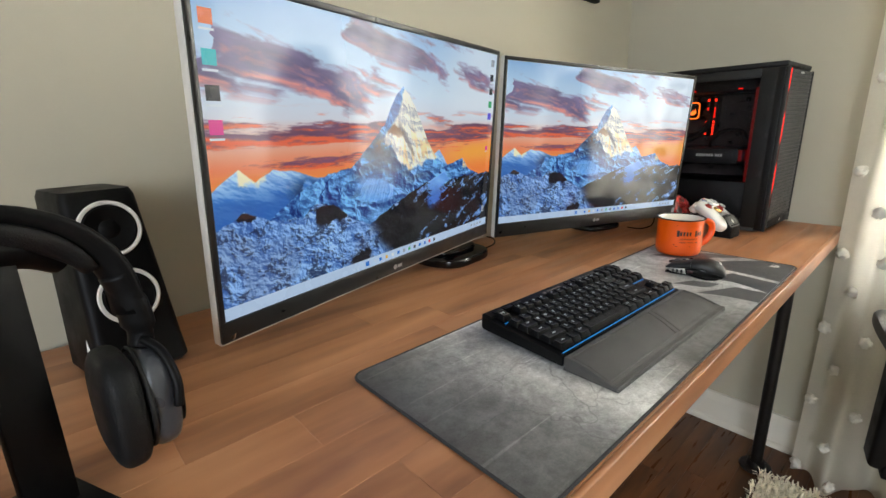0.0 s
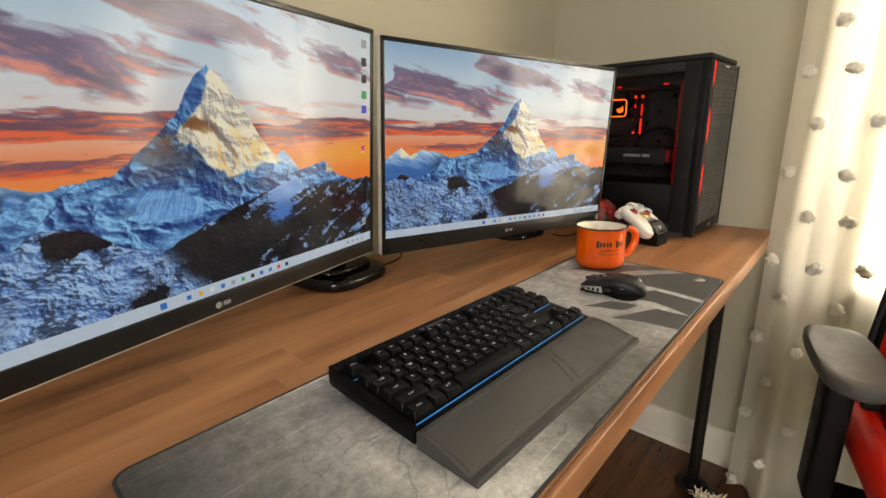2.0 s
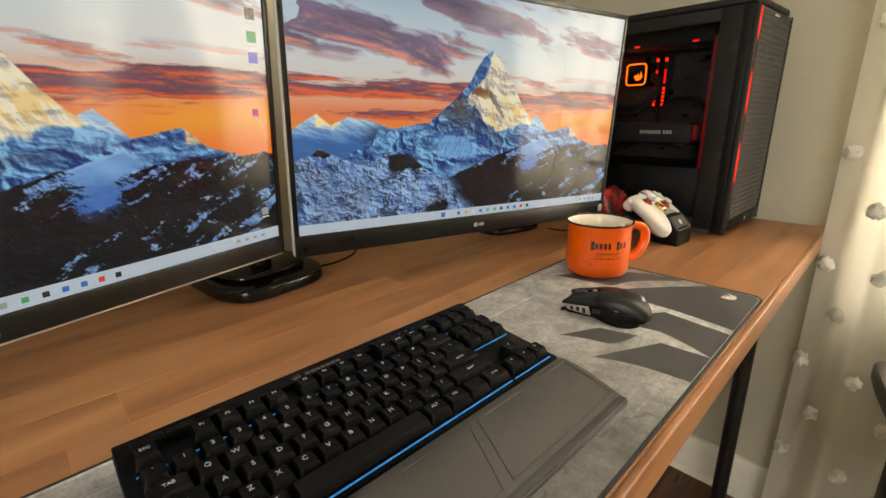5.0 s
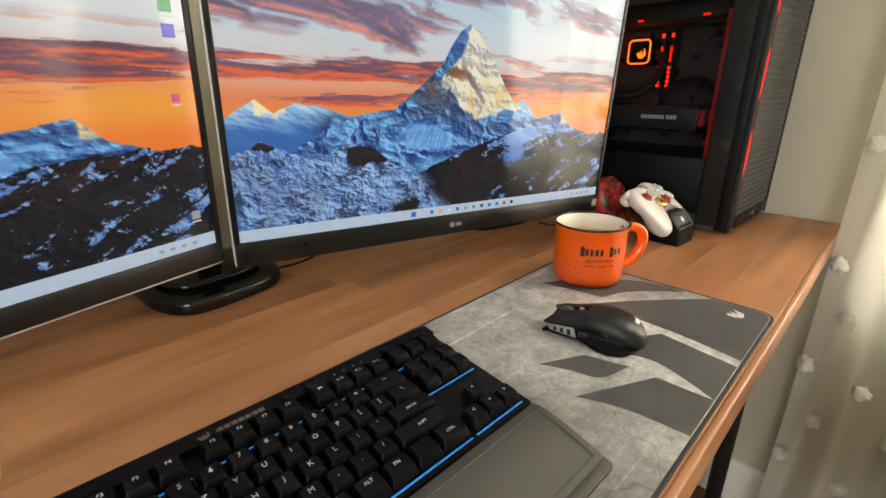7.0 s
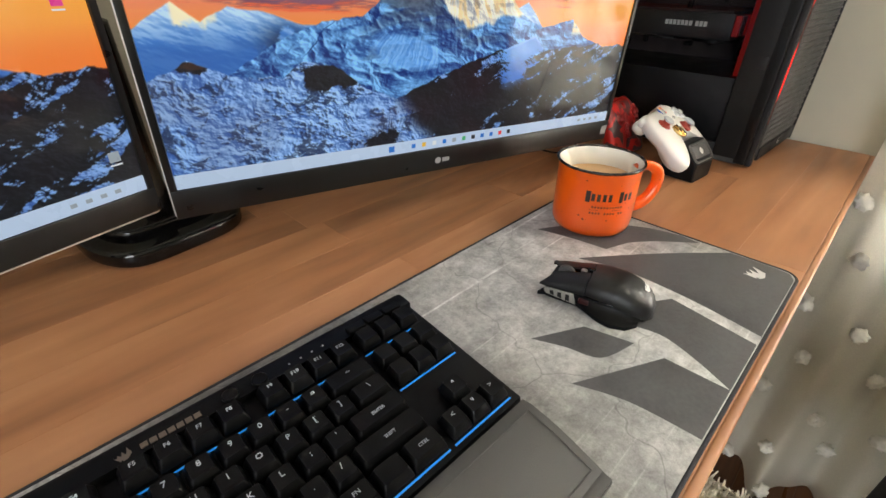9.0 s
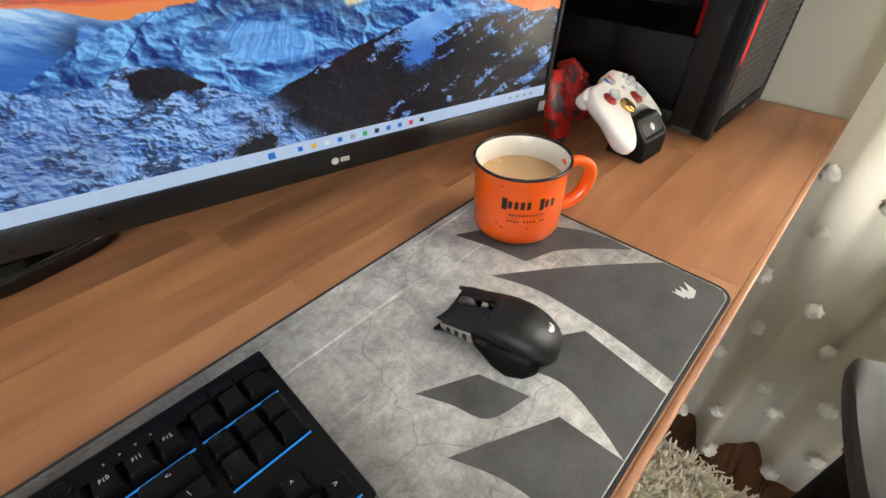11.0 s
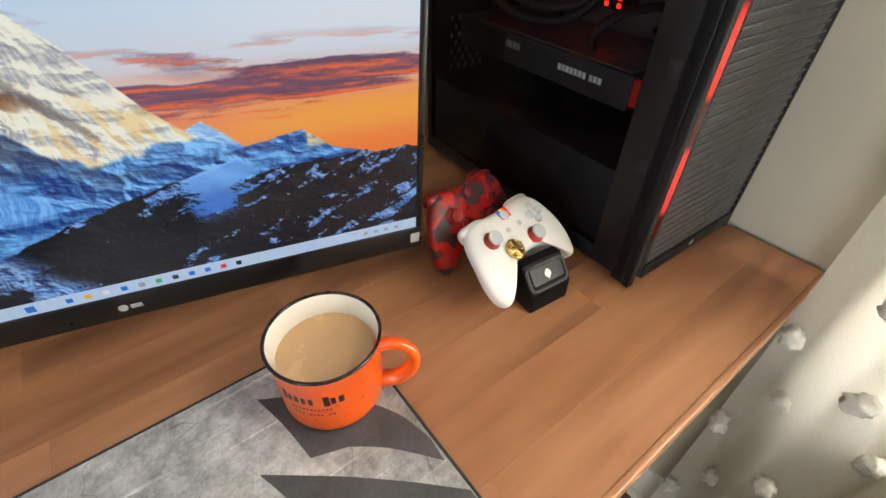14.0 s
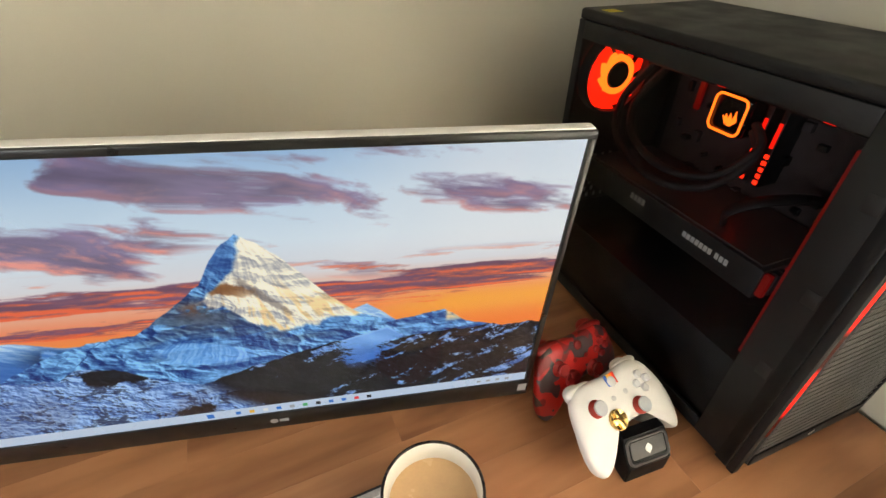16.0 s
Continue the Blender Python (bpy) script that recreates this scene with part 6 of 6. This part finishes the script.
def leaning(place, x, y):
    """A pose from the place, the way to the right and the way up along the face."""
    x, y = Vector(x).normalized(), Vector(y)
    y = (y - x * y.dot(x)).normalized()
    return frame_pose(place, x, y, x.cross(y))


controller("white game controller with gold pad and rainbow stripe, on a dock", leaning((1.356, 0.409, 0.821), (0.97, 0.13, 0.0), (0.06, 0.866, 0.5)), WHITE_PLASTIC, WHITE_PLASTIC, GREY_CAP, RED_RING, GOLD, CLEAR_BTN, stripes)
controller("red camouflage game controller leaning behind the white one", leaning((1.352, 0.490, 0.813), (0.985, 0.15, -0.05), (0.0, 0.50, 0.86)), CAMO, RED_DARK, RED_DARK, RED_DARK, RED_DARK, RED_DARK, [])


def dock(label, m, h):
    d = thing("charging_dock", label, "charging dock", m)
    prof = [(0.0, 0.0), (0.0, 0.026), (0.022, 0.048 + h), (0.034, 0.046 + h), (0.050, 0.014), (0.052, 0.0)]
    bm = prism(prof, 0, 0.054, 0.003, 3)
    bm.transform(frame_pose((0, 0, 0), (0, 1, 0), (0, 0, 1), (1, 0, 0)))
    part("body", bm, PLASTIC, d, "black dock body")
    face = Vector((0, 0.022, 0.022 + h)).normalized()
    f = frame_pose((0.027, 0.0112, 0.0372 + h / 2), (1, 0, 0), tuple(face), (0, -face.z, face.y))
    lip = part("face_frame", tube([(x, y, 0.0006) for x, y in rounded(-0.0245, 0.0245, -0.0140, 0.0130, 0.006, 4)], 0.0016, 8, closed=True), RUBBER, d, "grey rounded frame", at=f)
    part("face_plate", prism(rounded(-0.021, 0.021, -0.0085, 0.0110, 0.003, 4), 0, 0.0016, 0.0005), RUBBER, d, at=f)
    part("badge", prism(curve([(0, -0.0055), (0.0042, 0.0), (0, 0.0055), (-0.0042, 0.0), (0, -0.0055)], 5)[:-1], 0.0017, 0.0021), PALE, d, at=f, smooth=False)
    return d


dock("black controller charging dock with pale badge", pose(1.3335, 0.350, TOP, 0, 0, -5) @ Matrix.Diagonal((1.17, 1.12, 1.12, 1)), 0.004)


def cable(label, points, r, mat):
    c = thing("cable", label, "cable", pose(0, 0, 0))
    part("lead", tube(curve(points, 8), r, 8), mat, c)
    return c


cable("thin black cable hanging behind the monitor", [(1.292, 0.62, TOP + 0.002), (1.296, 0.575, TOP + 0.004), (1.300, 0.545, TOP + 0.03), (1.296, 0.560, 0.86), (1.290, 0.60, 0.97), (1.30, 0.70, 0.90), (1.32, 0.84, 0.76)], 0.0016, PLASTIC)
cable("thin black cable lying behind the screens", [(0.74, 0.80, TOP + 0.002), (0.80, 0.775, TOP + 0.002), (0.86, 0.79, TOP + 0.002), (0.90, 0.83, TOP + 0.002), (0.905, 0.858, TOP + 0.002)], 0.0018, PLASTIC)


# ---- speaker ----
sp = thing("speaker", "black desktop speaker with two white-ringed drivers", "speaker", pose(0.020, 0.668, TOP, 0, 0, 13))
SH = 0.245


def sp_ring(z, grow=0.0):
    k = z / SH
    w, d, back = 0.054 - 0.012 * k, 0.120 - 0.020 * k, 0.050 * k
    return [(x, y + back) for x, y in rounded(-w - grow, w + grow, 0.0 - grow, d + grow, 0.012, 4)]


bm = bmesh.new()
levels = [sp_ring(z) for z in (0.004, 0.008, 0.06, 0.12, 0.18, 0.236, SH)]
heights = (0.004, 0.008, 0.06, 0.12, 0.18, 0.236, SH)
rows = []
for i, (ring_, z) in enumerate(zip(levels, heights)):
    s = 0.94 if i in (0, 6) else 1.0
    cx = sum(p[0] for p in ring_) / len(ring_)
    cy = sum(p[1] for p in ring_) / len(ring_)
    rows.append([bm.verts.new((cx + (x - cx) * s, cy + (y - cy) * s, z)) for x, y in ring_])
for p, q in zip(rows, rows[1:]):
    for i in range(len(p)):
        j = (i + 1) % len(p)
        bm.faces.new((p[i], p[j], q[j], q[i]))
bm.faces.new(rows[0][::-1])
bm.faces.new(rows[-1])
part("cabinet", bm, PLASTIC, sp, "matt black tapered cabinet")
lean = math.degrees(math.atan(0.050 / SH))
for z in (0.196, 0.108):
    y = 0.050 * z / SH
    f = pose(0, y - 0.001, z, 90 - lean, 0, 0)
    drv = part("driver_ring", lathe([(0.0310, 0.0), (0.0360, 0.0), (0.0365, 0.002), (0.0350, 0.0035), (0.0315, 0.0030), (0.0310, 0.0)], 48), WHITE_PLASTIC, sp, "white ring round the driver", at=f)
    part("cone", lathe([(0.0310, 0.0022), (0.0285, 0.0032), (0.0255, 0.0020), (0.012, -0.0005), (0.009, 0.0015), (0, 0.0025)], 40), PLASTIC, drv, "black cone")
for s in (-0.05,):
    part("kick_stand", tube([(s, 0.03, 0.004), (s - 0.004, 0.025, 0.02), (s + 0.006, 0.045, 0.07)], 0.005, 10), WHITE_PLASTIC, sp, "white stand leg")
part("rubber_foot", box(-0.045, 0.045, 0.01, 0.10, 0, 0.0045), RUBBER, sp)

# ---- headphones on their stand ----
hs = thing("headphone_stand", "black metal headphone stand with a flat base", "headphone stand", pose(-0.092, 0.455, TOP, 0, 0, 24))
part("base", prism(rounded(-0.075, 0.030, -0.075, 0.05, 0.012), 0, 0.006, 0.001), STEEL, hs, "flat black base")
part("post", box(-0.018, 0.018, -0.006, 0.006, 0.006, 0.224, 0.002), STEEL, hs, "flat black post")
part("cradle", tube(curve([(-0.05, 0, 0.214), (-0.03, 0, 0.224), (0, 0, 0.228), (0.03, 0, 0.224), (0.05, 0, 0.214)], 5), 0.010, 12, flat=1.6), STEEL, hs, "curved black cradle")
FOAM = material("black_leatherette", srgb(0.05, 0.05, 0.053), 0.6, specular=0.25, vary=0.15, scale=60, fine=900, bump=0.4, bump_scale=700)
GREYP = material("dark_grey_satin_plastic", srgb(0.22, 0.23, 0.25), 0.35, vary=0.1, scale=30, fine=900)
hp = thing("headphones", "black over-ear headphones hanging on a stand", "headphones", pose(-0.096, 0.452, TOP, 0, 0, 6))
arc = [(0.086 * math.cos(a), 0, 0.160 + 0.096 * math.sin(a) ** 0.8) for a in [math.pi * i / 28 for i in range(29)]]
part("headband", tube(arc, 0.0068, 12, flat=2.3), PLASTIC, hp, "black headband", angle=180)
part("band_padding", tube([(0.074 * math.cos(a), 0, 0.160 + 0.083 * math.sin(a) ** 0.8) for a in [math.pi * (0.15 + 0.70 * i / 18) for i in range(19)]], [0.004 + 0.0045 * math.sin(math.pi * i / 18) for i in range(19)], 12, flat=1.9), FOAM, hp, "soft black padding under the band", angle=180)
for s in (-1, 1):
    slider = [(s * 0.080, 0, 0.196), (s * 0.0875, 0, 0.170), (s * 0.0905, 0, 0.142), (s * 0.0885, 0, 0.126)]
    part("slider", tube(curve(slider, 5), [0.0075] * 5 + [0.0085] * 5 + [0.0065] * 6, 12, flat=1.8), PLASTIC, hp, "black sliding arm", angle=180)
    for w in (-1, 1):
        part("yoke", tube(curve([(s * 0.0895, 0.006 * w, 0.134), (s * 0.098, 0.024 * w, 0.124), (s * 0.101, 0.041 * w, 0.100), (s * 0.098, 0.044 * w, 0.078)], 5), 0.0042, 10), PLASTIC, hp, "black yoke", angle=180)
    cup = part("ear_cup", ellipsoid((s * 0.090, 0, 0.078), (0.0165, 0.040, 0.047), 3.0), GREYP, hp, "dark grey satin ear cup")
    part("cup_plate", ellipsoid((s * 0.1065, 0, 0.078), (0.0035, 0.030, 0.036), 2.4), PLASTIC, cup)
    part("cup_seam", tube([(s * 0.0795, 0.0405 * math.cos(a / 18 * math.pi), 0.078 + 0.0475 * math.sin(a / 18 * math.pi)) for a in range(36)], 0.0022, 8, closed=True), SEAM, cup)
    part("ear_cushion", ellipsoid((s * 0.063, 0, 0.077), (0.0165, 0.045, 0.053), 3.2), FOAM, hp, "soft black ear cushion")

# ---- swivel chair ----
RED = material("red_leatherette", srgb(0.80, 0.10, 0.06), 0.42, vary=0.10, scale=14, fine=700, bump=0.35, bump_scale=600)
BLACKL = material("black_leatherette_seat", srgb(0.07, 0.07, 0.072), 0.48, vary=0.15, scale=14, fine=700, bump=0.35, bump_scale=600)
chair = thing("swivel_chair", "red and black racing style swivel chair with padded armrests", "chair", pose(1.238, -0.345, FLOOR_Z, 0, 0, -78))
# local axes: -y is the way the sitter looks, +x the sitter's left


def slab(name, half_w, y0, y1, z_low, thick, mat, label="", bulge=0.02, side=0.0, m=None):
    """A padded slab over local x and y whose sides swell up."""
    bm = bmesh.new()
    nx, ny = 24, 24
    top, low = [], []
    for j in range(ny + 1):
        t = j / ny
        y = y0 + (y1 - y0) * t
        tr, lr = [], []
        for i in range(nx + 1):
            q = 2 * i / nx - 1
            w = half_w(t) if callable(half_w) else half_w
            edge = max(abs(q), abs(2 * t - 1)) ** 8
            z = thick * (1 - 0.75 * edge) + bulge * (1 - q * q) * 0 + side * max(0, abs(q) - 0.55) ** 1.2
            tr.append(bm.verts.new((q * w, y, z_low + z)))
            lr.append(bm.verts.new((q * w, y, z_low + 0.3 * thick * edge)))
        top.append(tr)
        low.append(lr)
    for a, flip in ((top, False), (low, True)):
        for j in range(ny):
            for i in range(nx):
                f = (a[j][i], a[j][i + 1], a[j + 1][i + 1], a[j + 1][i])
                bm.faces.new(f[::-1] if flip else f)
    rim = [(j, 0) for j in range(ny + 1)] + [(ny, i) for i in range(1, nx + 1)] + [(j, nx) for j in range(ny - 1, -1, -1)] + [(0, i) for i in range(nx - 1, 0, -1)]
    for (a, b), (c, d) in zip(rim, rim[1:] + rim[:1]):
        bm.faces.new((top[a][b], top[c][d], low[c][d], low[a][b]))
    bmesh.ops.recalc_face_normals(bm, faces=bm.faces[:])
    return part(name, bm, mat, chair, label, at=m, angle=70)


slab("seat", 0.26, -0.27, 0.185, 0.43, 0.09, BLACKL, "black seat cushion", side=0.10)
for s in (-1, 1):
    part("seat_bolster", tube(curve([(s * 0.245, -0.25, 0.50), (s * 0.262, -0.10, 0.53), (s * 0.262, 0.10, 0.53), (s * 0.245, 0.15, 0.52)], 6), 0.034, 14, flat=0.9), RED, chair, "red seat bolster", angle=180)


def back_width(t):
    """Half width of the backrest: waist, wings at the shoulders, then a narrow head section."""
    return float(np.interp(t, [0.0, 0.20, 0.45, 0.60, 0.66, 0.72, 0.78, 0.86, 0.95, 1.0], [0.262, 0.250, 0.236, 0.252, 0.250, 0.222, 0.172, 0.135, 0.115, 0.085]))


BACK = pose(0, 0.190, 0.47, 91.0, 0, 0)
back = slab("backrest", back_width, 0.0, 0.80, 0.0, 0.075, BLACKL, "black backrest with red front panels", side=0.10, m=BACK)
slab("front_cover", lambda t: back_width(t) - 0.003, 0.014, 0.786, 0.012, 0.075, RED, "red front cover of the backrest", side=0.10, m=BACK)


def on_back(name, outline, mat, z0, z1, label=""):
    return part(name, prism(outline, z0, z1, 0.006, 3), mat, back, label)


on_back("centre_panel", curve([(0.085, 0.05), (0.070, 0.25), (0.095, 0.42), (0.045, 0.60), (0.04, 0.78)], 5) + curve([(-0.04, 0.78), (-0.045, 0.60), (-0.095, 0.42), (-0.070, 0.25), (-0.085, 0.05)], 5), BLACKL, 0.05, 0.094, "black centre panel")
for s in (-1, 1):
    edge_path = [(s * (back_width(t / 20) + 0.001), 0.80 * t / 20, 0.030) for t in range(1, 20)]
    part("side_piping", tube(edge_path, 0.008, 10, flat=1.4), BLACKL, back, "black side edge", angle=180)
    on_back("shoulder_hole", [(s * x, y) for x, y in curve([(0.170, 0.44), (0.205, 0.47), (0.215, 0.52), (0.170, 0.565), (0.130, 0.56), (0.140, 0.50), (0.170, 0.44)], 4)[:-1]], SEAM, 0.06, 0.0985)
    on_back("side_panel", [(s * x, y) for x, y in curve([(0.19, 0.03), (0.235, 0.10), (0.225, 0.24), (0.175, 0.10), (0.19, 0.03)], 4)[:-1]], BLACKL, 0.06, 0.124, "black lower bolster")
for s in (-1, 1):
    x = s * 0.325
    post = part("arm_post", box(x - 0.022, x + 0.022, -0.034, 0.034, 0.40, 0.665, 0.010, 3), PLASTIC, chair, "black arm post")
    part("arm_bracket", box(min(x, x * 0.55), max(x, x * 0.55), -0.04, 0.04, 0.385, 0.415, 0.006), STEEL, post)
    part("arm_lever", box(x - s * 0.03 - 0.012, x - s * 0.03 + 0.012, -0.075, -0.045, 0.635, 0.660, 0.006), PLASTIC, post)
    outline = curve([(0.045, 0.115), (0.052, 0.02), (0.045, -0.09), (0.02, -0.13), (-0.02, -0.13), (-0.045, -0.09), (-0.052, 0.02), (-0.045, 0.115), (-0.02, 0.135), (0.02, 0.135), (0.045, 0.115)], 5)[:-1]
    pad_ = bmesh.new()
    ringz = [(0.88, 0.0), (1.0, 0.010), (1.0, 0.022), (0.93, 0.030), (0.78, 0.0305), (0.45, 0.026), (0.1, 0.0245)]
    prow = [[pad_.verts.new((x + px * k * 1.0, -0.02 + py * k * 0.97, 0.680 + z)) for px, py in outline] for k, z in ringz]
    for p, q in zip(prow, prow[1:]):
        for i in range(len(p)):
            j = (i + 1) % len(p)
            pad_.faces.new((p[i], p[j], q[j], q[i]))
    pad_.faces.new(prow[-1])
    pad_.faces.new(prow[0][::-1])
    part("arm_pad", pad_, RUBBER, chair, "soft black arm pad", angle=60)
    part("arm_plate", box(x - 0.03, x + 0.03, -0.07, 0.07, 0.663, 0.681, 0.004), PLASTIC, chair)
part("gas_lift", lathe([(0, 0.10), (0.03, 0.10), (0.03, 0.27), (0.016, 0.275), (0.016, 0.40), (0.06, 0.405), (0.06, 0.43), (0, 0.43)], 28), STEEL, chair)
for k in range(5):
    a = radians(72 * k + 20)
    ca, sa = math.cos(a), math.sin(a)
    arm = part("base_arm", tube([(0.03 * ca, 0.03 * sa, 0.125), (0.18 * ca, 0.18 * sa, 0.115), (0.32 * ca, 0.32 * sa, 0.085)], [0.03, 0.024, 0.019], 12, flat=0.75), PLASTIC, chair, "black star base arm")
    part("red_insert", box(0.20, 0.325, -0.008, 0.008, 0.003, 0.007, 0.002), RED, arm, "red insert", at=pose(0, 0, 0.108, 0, 7, 72 * k + 20))
    wheel = part("caster", cylinder((0.32 * ca - 0.024 * sa, 0.32 * sa + 0.024 * ca, 0.0295), (0.32 * ca + 0.024 * sa, 0.32 * sa - 0.024 * ca, 0.0295), 0.029, 24, bevel=0.006), PLASTIC, chair)
    part("caster_rim", cylinder((0.32 * ca - 0.0255 * sa, 0.32 * sa + 0.0255 * ca, 0.0295), (0.32 * ca + 0.0255 * sa, 0.32 * sa - 0.0255 * ca, 0.0295), 0.015, 20), RED, wheel, "red wheel cap")

# ---- shaggy rug ----
SHAG = material("cream_shag_pile", srgb(0.95, 0.91, 0.82), 0.95, vary=0.12, scale=25, fine=300, sheen=0.3)
rug = thing("shag_rug", "cream shaggy rug on the wooden floor", "rug", pose(0, 0, FLOOR_Z))
RX0, RX1, RUY0, RUY1 = -0.6, 1.505, -1.5, 0.205
part("backing", prism(rounded(RX0, RX1, RUY0, RUY1, 0.06), 0, 0.012, 0.003), SHAG, rug)
rng = np.random.RandomState(7)
n = 15000
bx, by = rng.uniform(0.95, RX1 + 0.008, n), rng.uniform(-0.75, RUY1 + 0.008, n)
ang, tilt, ln, wd = rng.uniform(0, 2 * np.pi, n), rng.uniform(0.1, 0.9, n), rng.uniform(0.018, 0.038, n), rng.uniform(0.0016, 0.0030, n)
verts, faces = [], []
for k in range(n):
    ox, oy = math.cos(ang[k]), math.sin(ang[k])
    px, py = -oy * wd[k], ox * wd[k]
    h1, h2 = ln[k] * 0.6, ln[k] * (1 - 0.35 * tilt[k])
    d1, d2 = ln[k] * 0.25 * tilt[k], ln[k] * 0.8 * tilt[k]
    b = len(verts)
    verts += [(bx[k] - px, by[k] - py, 0.008), (bx[k] + px, by[k] + py, 0.008), (bx[k] + ox * d1 - px, by[k] + oy * d1 - py, 0.008 + h1), (bx[k] + ox * d1 + px, by[k] + oy * d1 + py, 0.008 + h1),
              (bx[k] + ox * d2 - px * 0.6, by[k] + oy * d2 - py * 0.6, 0.008 + h2), (bx[k] + ox * d2 + px * 0.6, by[k] + oy * d2 + py * 0.6, 0.008 + h2)]
    faces += [(b, b + 1, b + 3, b + 2), (b + 2, b + 3, b + 5, b + 4)]
mesh = bpy.data.meshes.new("shag")
mesh.from_pydata(verts, [], faces)
mesh.materials.append(SHAG)
mesh.shade_smooth()
pile = new("shag", mesh)
pile.parent = rug
tagged(pile, "long cream pile", kind="stuff")


# ---- boards ----
def board_mesh(name, mat, chamfer):
    """A unit board whose upper edges are slightly eased."""
    mesh = bpy.data.meshes.new(name)
    c = chamfer
    v = [(0, 0, 0), (1, 0, 0), (1, 1, 0), (0, 1, 0), (0, 0, 1 - c[2]), (1, 0, 1 - c[2]), (1, 1, 1 - c[2]), (0, 1, 1 - c[2]), (c[0], c[1], 1), (1 - c[0], c[1], 1), (1 - c[0], 1 - c[1], 1), (c[0], 1 - c[1], 1)]
    mesh.from_pydata(v, [], [(3, 2, 1, 0), (0, 1, 5, 4), (1, 2, 6, 5), (2, 3, 7, 6), (3, 0, 4, 7), (4, 5, 9, 8), (5, 6, 10, 9), (6, 7, 11, 10), (7, 4, 8, 11), (8, 9, 10, 11)])
    mesh.materials.append(mat)
    return mesh


def lay(name, mesh, parent, x0, x1, y0, y1, z0, z1, width, short, long, seed):
    rng = random.Random(seed)
    rows = max(1, round((y1 - y0) / width))
    w = (y1 - y0) / rows
    for r in range(rows):
        x = x0
        first = True
        while x < x1 - 1e-6:
            n = rng.uniform(short, long) * (rng.uniform(0.3, 1.0) if first else 1.0)
            first = False
            end = x1 if x1 - (x + n) < short * 0.5 else x + n
            ob = new(name, mesh)
            ob.parent = parent
            ob.matrix_local = Matrix.Translation((x, y0 + r * w, z0)) @ Matrix.Diagonal((end - x, w, z1 - z0, 1))
            x = end


lay("stave", board_mesh("stave", BUTCHER, (0.0006, 0.004, 0.06)), desk, DX0, DX1, DY0 + 0.006, DY1, TOP - 0.006, TOP, 0.07, 0.35, 0.95, 11)
lay("floor_board", board_mesh("floor_board", OAK, (0.001, 0.012, 0.2)), floor, 0.9, WALL_X - 0.031, -0.7, WALL_Y - 0.031, FLOOR_Z - 0.004, FLOOR_Z, 0.057, 0.4, 1.1, 5)
